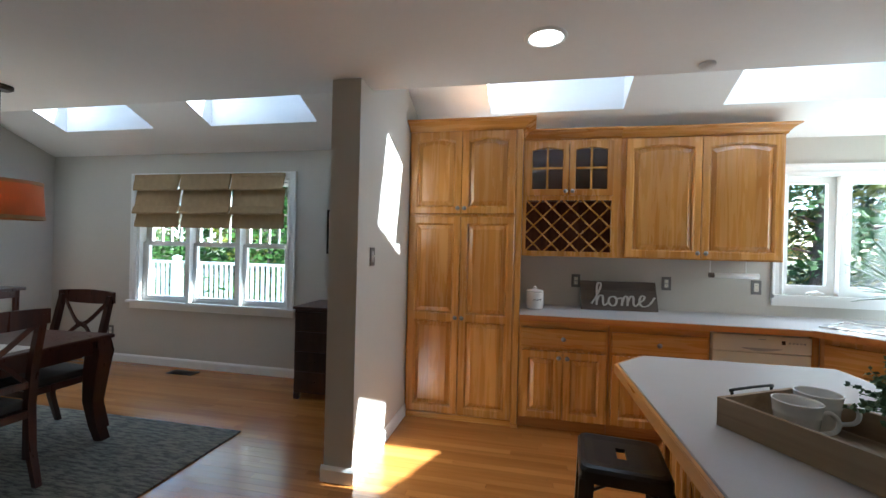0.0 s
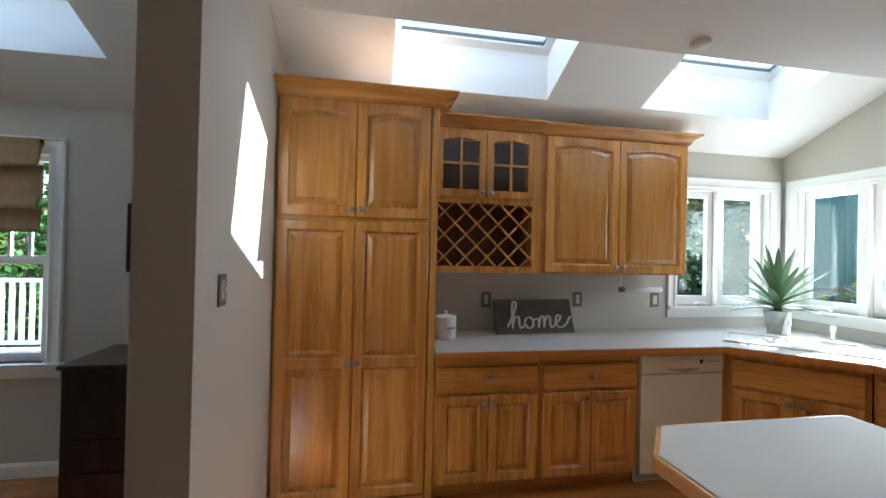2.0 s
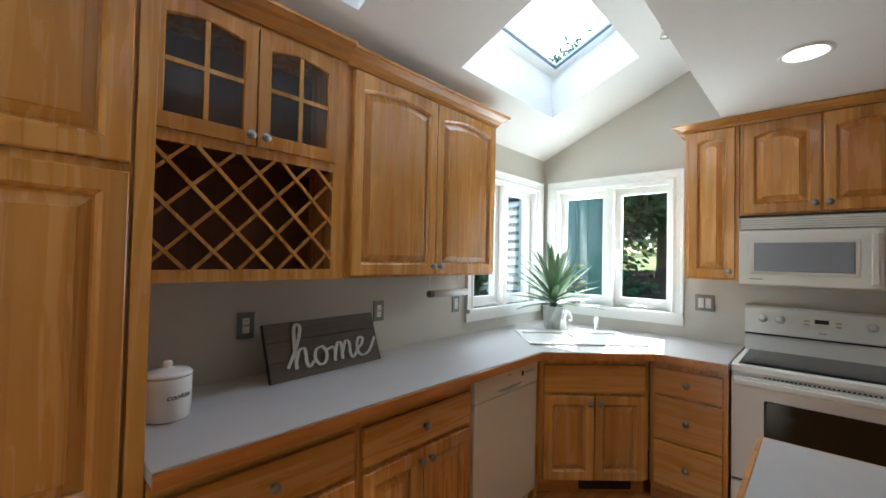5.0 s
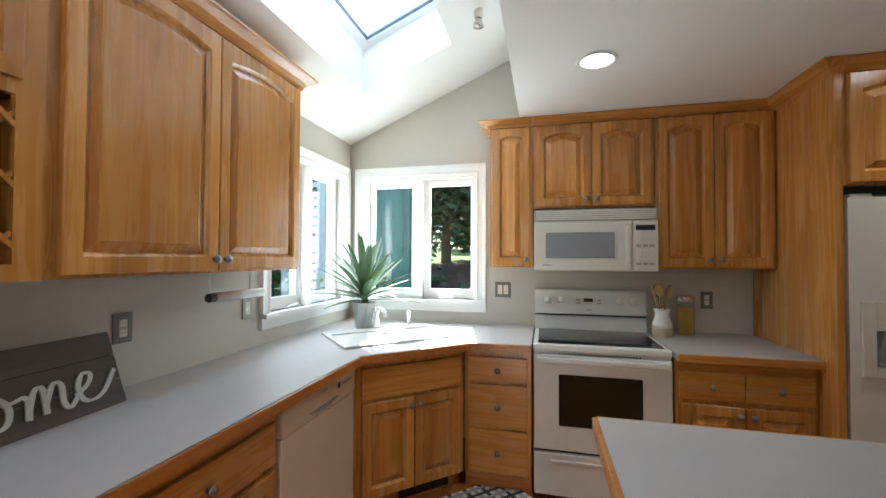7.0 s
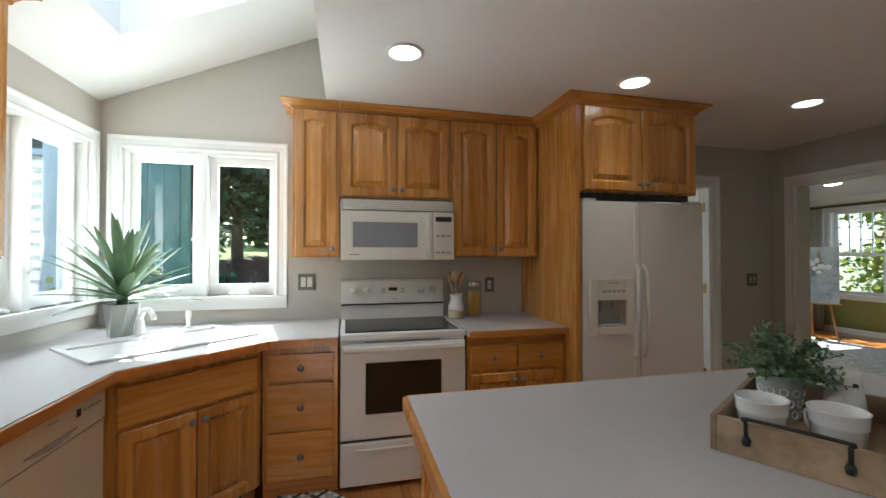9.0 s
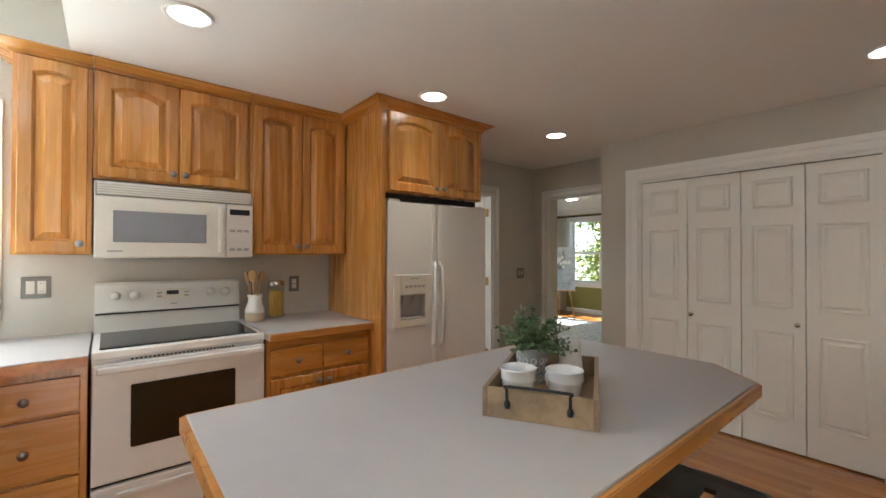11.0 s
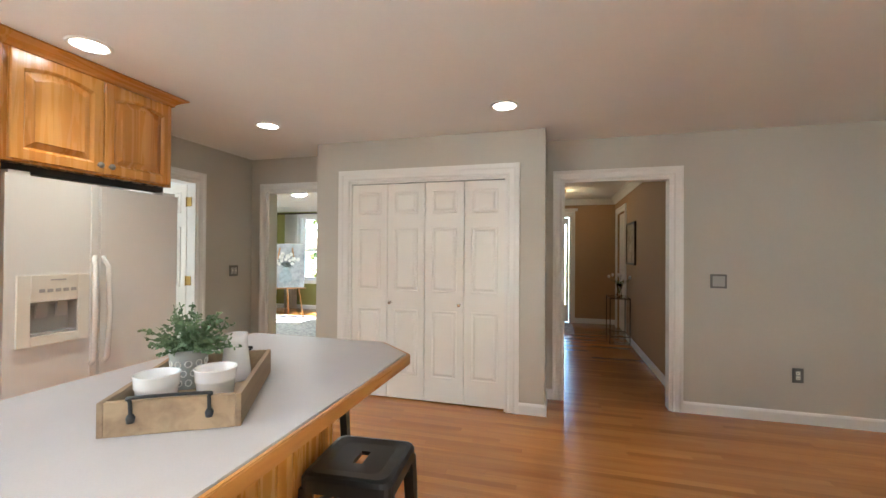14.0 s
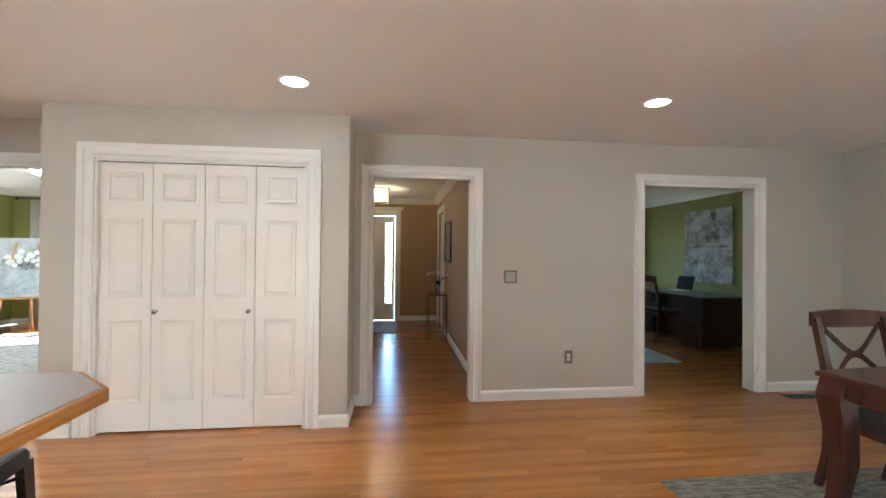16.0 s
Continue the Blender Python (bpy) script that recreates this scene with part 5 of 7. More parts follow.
def plate(m, kind="outlet", gang=1, pale=False):
    w, h = (0.078, 0.12) if gang == 1 else (0.122, 0.12)
    o = thing("wall_plate", m, {"outlet": "pewter cover plate with a duplex outlet on the wall", "switch": "pewter cover plate with a light switch on the wall", "both": "wide pewter plate with a switch and an outlet"}[kind], "outlet" if kind != "switch" else "light switch", "wall plates")
    part("plate", box(-w / 2, w / 2, -0.007, 0.0, -h / 2, h / 2, 0.003), M_PEWTERP, o)
    xs_ = (0.0,) if gang == 1 else (-0.023, 0.023)
    for i, x in enumerate(xs_):
        light_face = pale or kind == "both"
        part("insert", box(x - 0.0175, x + 0.0175, -0.0082, -0.0065, -0.036, 0.036, 0.0008), M_IVORY if light_face else M_GREY, o)
        if kind == "outlet" or (kind == "both" and i == 1):
            for z in (-0.02, 0.02):
                sk = part("socket", box(x - 0.014, x + 0.014, -0.010, -0.006, z - 0.0135, z + 0.0135, 0.003), M_IVORY, o)
                for dx in (-0.005, 0.005):
                    part("slot", box(x + dx - 0.001, x + dx + 0.001, -0.0106, -0.0095, z - 0.004, z + 0.005), M_DARK, sk)
        else:
            part("toggle", box(x - 0.005, x + 0.005, -0.018, -0.006, -0.003, 0.012, 0.002), M_IVORY, o)


p_nw = lambda x, z: pose(x, N - 0.001, z)
plate(p_nw(0.734, 1.16))
plate(p_nw(1.507, 1.165))
plate(p_nw(2.215, 1.16), "outlet", pale=True)
plate(em(2.87, E - 0.001, 1.20), "both", 2)
plate(em(1.434, E - 0.001, 1.157))
plate(em(-1.285, E - 0.001, 1.16), "switch", 2)
plate(em(-1.16, E - 0.001, 0.36))
plate(pose(PX1 + 0.001, 2.754, 1.365, 0, 0, 90), "switch")
plate(pose(-1.851, S + 0.001, 0.39, 0, 0, 180))
plate(p_nw(-4.55, 0.36))
th = thing("thermostat", pose(-1.281, S + 0.001, 1.147, 0, 0, 180), "square grey thermostat plate on the wall", "thermostat")
part("frame", box(-0.062, 0.062, -0.012, 0, -0.06, 0.06, 0.004), M_PEWTERP, th)
part("face", box(-0.046, 0.046, -0.015, -0.01, -0.044, 0.044, 0.002), M_GREY, th)
acc = thing("access_panel", pose(-1.66, S + 0.0005, 1.98, 0, 0, 180), "painted access panel flush in the wall", "wall panel")
part("cover", box(-0.12, 0.12, -0.003, 0, -0.06, 0.06, 0.001), M_WALL, acc)


def towel_holder():
    h = thing("paper_towel_holder", pose(1.83, 4.06, 1.384), "paper towel rail hung on strings under the cabinet", "towel holder")
    roll = lathe([(0.017, 0), (0.023, 0), (0.0235, 0.335), (0.017, 0.335)], 18)
    bmesh.ops.transform(roll, matrix=pose(0.0, 0, -0.124, 0, 90), verts=roll.verts)
    part("roll", roll, M_PAPER, h, "nearly used white paper roll", smooth=True)
    part("core", tube([(-0.035, 0, -0.124), (0.01, 0, -0.124)], 0.021, 14), M_BARK, h, "brown cardboard core")
    for x in (-0.028, 0.24):
        part("string", tube([(x, 0, -0.10), (x, 0, -0.05), (x + 0.002, 0, -0.001)], 0.0035, 6), M_TRIM, h)


towel_holder()


def crock():
    c = thing("utensil_crock", pose(3.275, 1.775, CT + 0.001), "white stoneware crock full of wooden spoons", "utensil crock")
    part("lower", lathe([(0.001, 0), (0.056, 0.0), (0.062, 0.012), (0.064, 0.05), (0.0635, 0.062)], 26), M_STONE, c, "bare clay base", smooth=True)
    part("upper", lathe([(0.064, 0.060), (0.062, 0.085), (0.046, 0.125), (0.043, 0.155), (0.052, 0.185), (0.048, 0.185), (0.038, 0.155), (0.038, 0.08), (0.001, 0.07)], 26), M_CERAMIC, c, smooth=True)
    rng = random.Random(5)
    for i, (a, L) in enumerate(((0.3, 0.31), (1.5, 0.30), (2.6, 0.32), (3.9, 0.30), (5.2, 0.31))):
        d = Vector((math.cos(a) * 0.25, math.sin(a) * 0.25, 1)).normalized()
        b = Vector((0, 0, 0.09))
        e = b + d * (L - 0.12)
        u = part("utensil", tube([b, e], 0.006, 8), M_DARK if i == 0 else M_SPOON, c)
        hd = bmesh.new()
        bmesh.ops.create_uvsphere(hd, u_segments=12, v_segments=8, radius=1)
        bmesh.ops.transform(hd, matrix=Matrix.Translation(e + d * 0.03) @ d.to_track_quat("Z", "X").to_matrix().to_4x4() @ Matrix.Diagonal((0.008, 0.031, 0.046, 1)), verts=hd.verts)
        part("spoon_head", hd, M_BLACKMETAL if i == 0 else M_SPOON, u, smooth=True)
    j = thing("pasta_jar", pose(3.365, 1.605, CT + 0.001) @ Matrix.Scale(1.15, 4, (0, 0, 1)), "tall glass jar of pasta with a steel lid", "jar")
    part("glass", lathe([(0.001, 0), (0.052, 0), (0.055, 0.006), (0.055, 0.195), (0.050, 0.202), (0.048, 0.202), (0.052, 0.19), (0.052, 0.008), (0.001, 0.006)], 26), M_PANE, j, smooth=True)
    ps = bmesh.new()
    for i in range(46):
        a, r = i * 2.4, 0.0068 * math.sqrt(i)
        tube([(r * math.cos(a), r * math.sin(a), 0.009), (r * math.cos(a + 0.3), r * math.sin(a + 0.3), 0.15 + 0.02 * rng.random())], 0.0036, 5, ps)
    part("pasta", ps, M_PASTA, j, "golden dry pasta")
    part("lid", lathe([(0.056, 0.200), (0.057, 0.205), (0.057, 0.228), (0.050, 0.234), (0.001, 0.235)], 26), M_STEEL, j, smooth=True)


crock()


# ---- island things ----
TRAY_M = Matrix.Translation((1.098, 1.438, 0.931)) @ Matrix.Rotation(radians(-60), 4, "Z")


def tray():
    t = thing("serving_tray", TRAY_M, "rustic wooden tray with black iron handles", "tray")
    L, w, h, k = 0.485, 0.315, 0.084, 0.014
    part("bottom", box(-L / 2 + k, L / 2 - k, -w / 2 + k, w / 2 - k, 0.0, 0.012), M_TRAY, t)
    for y0, y1 in ((-w / 2, -w / 2 + k), (w / 2 - k, w / 2)):
        part("side", box(-L / 2, L / 2, y0, y1, 0.0, h, 0.002), M_TRAY, t)
    for x0, x1 in ((-L / 2, -L / 2 + k), (L / 2 - k, L / 2)):
        part("end", box(x0, x1, -w / 2 + k + 0.0005, w / 2 - k - 0.0005, 0.0, h, 0.002), M_TRAY, t)
    for s in (-1, 1):
        x = s * (L / 2 + 0.004)
        hb = tube(stroke([(x, -0.085, 0.045), (x + s * 0.004, -0.085, 0.085), (x + s * 0.004, -0.080, 0.094), (x + s * 0.004, 0.080, 0.094), (x + s * 0.004, 0.085, 0.085), (x, 0.085, 0.045)], 4), 0.0045, 8)
        for y in (-0.085, 0.085):
            hb = lathe([(0.008, -0.012), (0.010, 0.0), (0.006, 0.008)], 10, hb, (x, y, 0.045))
        part("handle", hb, M_BLACKMETAL, t, "black iron handle", smooth=True)


tray()


def mug(x, y, turn):
    m = thing("mug", TRAY_M @ pose(x, y, 0.0125, 0, 0, turn), "white ceramic mug standing in the tray", "mug", "mugs in the tray")
    part("cup", lathe([(0.001, 0), (0.040, 0.0), (0.044, 0.004), (0.0505, 0.068), (0.0530, 0.072), (0.0520, 0.075), (0.0548, 0.100), (0.0562, 0.104), (0.0538, 0.105), (0.0510, 0.100), (0.046, 0.06), (0.038, 0.008), (0.001, 0.006)], 32), M_CERAMIC, m, smooth=True)
    part("handle", tube(stroke([(0.049, 0, 0.074), (0.068, 0, 0.082), (0.085, 0, 0.064), (0.078, 0, 0.036), (0.044, 0, 0.022)], 5), 0.0062, 8), M_CERAMIC, m, smooth=True)


mug(-0.122, 0.076, 38)
mug(-0.094, -0.060, 44)


def herb():
    rng = random.Random(11)
    p = thing("potted_herb", TRAY_M @ pose(0.092, 0.066, 0.0125), "bushy green herb in a patterned grey pot", "potted plant")
    part("pot", lathe([(0.001, 0), (0.040, 0.0), (0.043, 0.004), (0.055, 0.105), (0.056, 0.122), (0.052, 0.123), (0.049, 0.105), (0.001, 0.103)], 30), M_CONCRETE, p, "embossed grey pot", smooth=True)
    for ring in range(3):
        z = 0.022 + ring * 0.030
        r = 0.0435 + 0.0118 * (z / 0.105)
        bm = bmesh.new()
        for i in range(11):
            a = 2 * math.pi * i / 11 + ring * 0.28
            pts = [(r * math.cos(a + 0.18 * math.cos(q)), r * math.sin(a + 0.18 * math.cos(q)), z + 0.010 * math.sin(q)) for q in [2 * math.pi * k / 10 for k in range(11)]]
            tube(pts, 0.0016, 4, bm)
        part("relief", bm, M_CERAMIC, p)
    bm = bmesh.new()
    for i in range(72):
        stems = bmesh.new()
        a, lean = rng.uniform(0, 2 * math.pi), rng.uniform(0.02, 1.0) ** 0.6 * 1.38
        L = rng.uniform(0.10, 0.16)
        pts = []
        for k in range(6):
            t = k / 5
            pts.append(Vector((math.cos(a) * math.sin(lean) * L * t * (0.7 + 0.3 * t), math.sin(a) * math.sin(lean) * L * t * (0.7 + 0.3 * t), 0.100 + math.cos(lean) * L * t + 0.02 * t - 0.025 * t * t * lean)))
        tube(pts, 0.0011, 4, stems)
        part("stem", stems, M_HERB, p)
        for k in range(26):
            t = 0.22 + 0.78 * k / 25
            q = pts[min(int(t * 5), 4)].lerp(pts[min(int(t * 5) + 1, 5)], t * 5 - min(int(t * 5), 4))
            d = Vector((rng.uniform(-1, 1), rng.uniform(-1, 1), rng.uniform(-0.5, 0.9))).normalized()
            s = d.orthogonal().normalized()
            ln, wd = rng.uniform(0.011, 0.018), rng.uniform(0.0045, 0.0075)
            v = [bm.verts.new(c) for c in (q, q + d * ln * 0.5 + s * wd, q + d * ln, q + d * ln * 0.5 - s * wd)]
            bm.faces.new(v)
    part("leaves", bm, M_HERB, p)


herb()


def pitcher():
    p = thing("pitcher", TRAY_M @ pose(0.140, -0.062, 0.0125, 0, 0, 170), "small white ceramic pitcher in the tray", "pitcher")
    bm = lathe([(0.001, 0), (0.044, 0.0), (0.048, 0.005), (0.047, 0.03), (0.038, 0.10), (0.0345, 0.13), (0.036, 0.155), (0.033, 0.154), (0.031, 0.13), (0.001, 0.12)], 28)
    for v in bm.verts:
        if v.co.z > 0.12 and v.co.x > 0.012:
            k = (v.co.z - 0.12) / 0.03
            v.co.x += 0.016 * k * max(0, 1 - abs(v.co.y) / 0.02)
    part("jug", bm, M_CERAMIC, p, smooth=True)
    part("handle", tube(stroke([(-0.034, 0, 0.138), (-0.060, 0, 0.142), (-0.072, 0, 0.105), (-0.062, 0, 0.062), (-0.042, 0, 0.050)], 5), 0.0055, 8), M_CERAMIC, p, smooth=True)


pitcher()


def stool():
    s = thing("metal_stool", pose(0.68, 2.015, 0, 0, 0, -6), "black steel counter stool with a slotted square seat", "stool", "stools at the island")
    h, a, b = 0.61, 0.155, 0.20
    sq = lambda r, z, c=0.035, n=5: [(sx * (r - c) + c * math.cos(t0 + math.pi / 2 * k / (n - 1)), sy * (r - c) + c * math.sin(t0 + math.pi / 2 * k / (n - 1)), z) for sx, sy, t0 in ((1, 1, 0), (-1, 1, math.pi / 2), (-1, -1, math.pi), (1, -1, 3 * math.pi / 2)) for k in range(n)]
    m = len(sq(a, 0))
    slot = []
    base = sq(a, h)
    for x, y, z in base:
        an = math.atan2(y, x)
        k_ = max(abs(math.cos(an)), abs(math.sin(an)))
        slot.append((0.019 * math.cos(an) / k_, 0.046 * math.sin(an) / k_, h - 0.004))
    seat = loft([sq(a + 0.012, h - 0.06), sq(a + 0.012, h - 0.018), sq(a + 0.004, h - 0.004), sq(a - 0.012, h), sq(a - 0.05, h - 0.004), slot, [(x, y, h - 0.02) for x, y, z in slot], sq(a - 0.006, h - 0.02), sq(a + 0.004, h - 0.06), sq(a + 0.012, h - 0.06)], None, False, False)
    part("seat", seat, M_BLACKMETAL, s, smooth=False)
    for sx in (-1, 1):
        for sy in (-1, 1):
            pf = lambda r, z, w: [(sx * r, sy * r, z), (sx * r, sy * (r - w), z), (sx * (r - 0.012), sy * (r - w), z), (sx * (r - 0.012), sy * (r - 0.012), z), (sx * (r - w), sy * (r - 0.012), z), (sx * (r - w), sy * r, z)]
            lg = loft([pf(a + 0.010, h - 0.05, 0.055), pf(b - 0.02, 0.16, 0.045), pf(b, 0.012, 0.036)])
            leg = part("leg", lg, M_BLACKMETAL, s)
            part("rubber_foot", box(sx * b, sx * (b - 0.036), sy * b, sy * (b - 0.036), 0.0, 0.012), M_DARK, leg)
    for q in (((-1, -1), (1, -1)), ((-1, 1), (1, 1)), ((-1, -1), (-1, 1)), ((1, -1), (1, 1))):
        p0, p1 = (Vector((x * 0.182, y * 0.182, 0.21)) for x, y in q)
        part("stretcher", tube([p0, p1], 0.009, 6), M_BLACKMETAL, s)
    for q in (((-1, -1), (1, 1)), ((-1, 1), (1, -1))):
        p0, p1 = (Vector((x * 0.15, y * 0.15, 0.50 + (0.012 if q[0][1] > 0 else 0))) for x, y in q)
        part("brace", tube([p0, p1], 0.007, 6), M_BLACKMETAL, s)
    copy_thing(s, pose(0.765, 1.035, 0, 0, 0, 4))
    copy_thing(s, pose(1.30, 0.585, 0, 0, 0, 10))


stool()


# ---- closet and doors ----
def six_panel(parent, x0, w, z0, z1, y, cols=1, wood_m=None, name="panel"):
    """Moulded six-panel faces laid on a door leaf that faces -y."""
    h = z1 - z0
    rows_ = ((0.115, 0.405), (0.505, 0.785), (0.865, 0.955))
    cw_ = w / cols
    for c in range(cols):
        for a, b in rows_:
            xa, xb = x0 + c * cw_ + cw_ * 0.22, x0 + (c + 1) * cw_ - cw_ * 0.22
            za, zb = z0 + a * h, z0 + b * h
            R = lambda o, d: [(xa - o, y - d, za - o), (xb + o, y - d, za - o), (xb + o, y - d, zb + o), (xa - o, y - d, zb + o)]
            bm = loft([R(0.016, 0.0), R(0.012, 0.009), R(0.006, 0.009), R(0.000, 0.0015), R(-0.010, 0.001), R(-0.026, 0.010)], None, False, True)
            part(name, bm, M_DOOR, parent)


def bifold():
    c = thing("bifold_door", pose(1.985, -1.165, 0, 0, 0, 180), "cream six-panel bifold closet doors, closed", "door")
    w = 1.51
    lw = (w - 0.024) / 4
    for k in range(4):
        x = 0.012 + k * lw
        leaf = part("leaf", box(x + 0.003, x + lw - 0.003, -0.018, 0.015, 0.012, 2.022, 0.002), M_DOOR, c)
        six_panel(leaf, x, lw, 0.012, 2.022, -0.018)
        if k in (1, 2):
            kx = x + (0.035 if k == 1 else lw - 0.04)
            kb = lathe([(0.012, 0.0), (0.006, 0.006), (0.006, 0.018), (0.016, 0.026), (0.017, 0.034), (0.010, 0.040), (0.001, 0.041)], 16)
            bmesh.ops.transform(kb, matrix=pose(kx, -0.018, 0.905, 90), verts=kb.verts)
            part("knob", kb, M_STEEL, leaf, smooth=True)
    part("track", box(0.006, w - 0.006, -0.012, 0.012, 2.024, 2.032), M_DARK, c)


bifold()


def back_door():
    d = thing("back_door", pose(E + 0.10, -0.775, 0, 0, 0, 0), "white six-panel door standing open into the back room", "door")
    leaf = part("leaf", box(0.0, 0.76, -0.038, 0.0, 0.012, 2.03, 0.002), M_DOOR, d)
    six_panel(leaf, 0.0, 0.76, 0.012, 2.03, 0.0, 2)
    face = bmesh.new()
    for c in range(2):
        for a, b in ((0.115, 0.405), (0.505, 0.785), (0.865, 0.955)):
            xa, xb, za, zb = 0.08 + c * 0.34, 0.34 + c * 0.34, 0.012 + a * 2.02, 0.012 + b * 2.02
            R = lambda o, q: [(xa - o, q, za - o), (xb + o, q, za - o), (xb + o, q, zb + o), (xa - o, q, zb + o)]
            loft([R(0.016, 0.0), R(0.012, 0.009), R(0.006, 0.009), R(0.000, 0.0015), R(-0.010, 0.001), R(-0.026, 0.010)], face, False, True)
    part("panel", face, M_DOOR, leaf)
    for z in (0.27, 1.08, 1.86):
        hg = bmesh.new()
        bx(hg, -0.06, -0.004, -0.005, 0.002, z - 0.045, z + 0.045)
        tube([(-0.002, 0.004, z - 0.05), (-0.002, 0.004, z + 0.05)], 0.006, 8, hg)
        part("hinge", hg, M_BRASS, d, "aged brass hinge")
    kb = lathe([(0.026, 0), (0.026, 0.004), (0.009, 0.008), (0.009, 0.03), (0.026, 0.042), (0.027, 0.056), (0.001, 0.066)], 16)
    bmesh.ops.transform(kb, matrix=pose(0.70, 0.0, 0.92, -90), verts=kb.verts)
    part("knob", kb, M_STEEL, leaf, smooth=True)


back_door()



def hall_door():
    d = thing("hall_door", pose(HX0 - 0.05, -5.74, 0, 0, 0, 90), "white six-panel door, closed, off the hallway", "door")
    leaf = part("leaf", box(0.0, 0.88, -0.018, 0.018, 0.012, 2.09, 0.002), M_DOOR, d)
    six_panel(leaf, 0.0, 0.88, 0.012, 2.09, -0.018, 2)
    kb = lathe([(0.026, 0), (0.026, 0.004), (0.009, 0.008), (0.009, 0.03), (0.026, 0.042), (0.027, 0.056), (0.001, 0.066)], 16)
    bmesh.ops.transform(kb, matrix=pose(0.82, -0.018, 0.92, 90), verts=kb.verts)
    part("knob", kb, M_STEEL, leaf, smooth=True)


hall_door()

# ---- ceiling lights ----
def downlight(x, y):
    d = thing("recessed_light", pose(x, y, H), "lit round recessed ceiling light with a white ring", "ceiling light", "recessed lights")
    part("trim_ring", lathe([(0.100, 0.0), (0.100, -0.004), (0.092, -0.010), (0.080, -0.008), (0.078, -0.001)], 32, close=False), M_TRIM, d, smooth=True)
    part("lens", lathe([(0.001, -0.003), (0.079, -0.003), (0.079, -0.0015), (0.001, -0.0015)], 32), M_LAMP, d, "glowing lens")


for x, y in DOWNLIGHTS:
    downlight(x, y)
sd = thing("smoke_detector", pose(1.19, 2.615, H), "small white ceiling sensor", "sensor")
part("cover", lathe([(0.04, 0.0), (0.042, -0.008), (0.034, -0.02), (0.001, -0.022)], 20, close=False), M_TRIM, sd, smooth=True)
sp = thing("spotlight", pose(2.69, 2.945, slope_z(2.945)), "small chrome bulb spotlight on the sloped ceiling", "spotlight")
part("socket", lathe([(0.03, 0.012), (0.03, -0.03), (0.022, -0.05)], 16, close=False), M_IVORY, sp, smooth=True)
part("bulb", lathe([(0.018, -0.045), (0.020, -0.06), (0.032, -0.09), (0.034, -0.10), (0.001, -0.104)], 18), M_STEEL, sp, "silvered reflector bulb", smooth=True)


# ---- hallway ----
def front_door():
    d = thing("front_door", pose(0.73, HY - 0.06, 0, 0, 0, 180), "white front door beside a glazed side light", "door")
    x0, x1, z1 = 0.02, 0.92, 2.085
    fr = bmesh.new()
    for q in ((x0, x0 + 0.5, 0.01, z1), (0.70, 0.735, 0.01, z1), (0.872, x1, 0.01, z1), (0.735, 0.872, 0.01, 0.34), (0.735, 0.872, 1.96, z1)):
        bx(fr, q[0], q[1], -0.03, 0.02, q[2], q[3], 0.003)
    bx(fr, x0 + 0.5, 0.70, -0.02, 0.02, 0.01, z1)
    leaf = part("leaf", fr, M_TRIM, d)
    for i in range(5):
        z = 0.34 + i * 0.324
        part("pane", box(0.735, 0.872, -0.006, 0.0, z, z + 0.316), M_PANE, leaf).visible_shadow = False
        if i:
            part("muntin", box(0.735, 0.872, -0.02, 0.01, z - 0.010, z), M_TRIM, leaf)


front_door()
casing("trim_front_door", -0.20, 0.74, 0, 2.10, lambda u, q, z: (u, HY + q, z), width=0.11)
hd = bmesh.new()
loft([[(-0.36, HY + p, 2.215 + q) for p, q in ((0, 0), (0.03, 0), (0.055, 0.035), (0.055, 0.05), (0, 0.05))], [(0.90, HY + p, 2.215 + q) for p, q in ((0, 0), (0.03, 0), (0.055, 0.035), (0.055, 0.05), (0, 0.05))]], hd)
setting("trim_front_door_cap", hd, M_TRIM, "white moulded cap over the front door", "door frame")
casing("trim_hall_side", -5.75, -4.85, 0, 2.10, lambda u, q, z: (HX0 + q, u, z), width=0.10)


def cornice(name, pts, z=H, s=0.09):
    """Crown moulding along a line of wall; pts: start, end, and the way into the room."""
    (x0, y0), (x1, y1), (ux, uy) = pts
    prof = [(0, 0), (s, 0), (s, -0.015), (s * 0.75, -0.03), (s * 0.35, -0.075), (0.02, -s - 0.01), (0, -s - 0.02)]
    bm = loft([[(x0 + ux * p, y0 + uy * p, z + q) for p, q in prof], [(x1 + ux * p, y1 + uy * p, z + q) for p, q in prof]])
    setting(name, bm, M_TRIM, "white crown moulding under the ceiling", "trim")


cornice("trim_cornice_1", ((HX0, HY), (HX0, S - 0.12), (1, 0)))
cornice("trim_cornice_2", ((HX0, HY), (HX1, HY), (0, 1)))
cornice("trim_cornice_3", ((SX0, SYS), (SX0, S - 0.14), (1, 0)))
cornice("trim_cornice_4", ((GX0, GY), (GX1, GY), (0, 1)))
cornice("trim_cornice_5", ((GX1, GY), (GX1, S - 0.2), (-1, 0)))


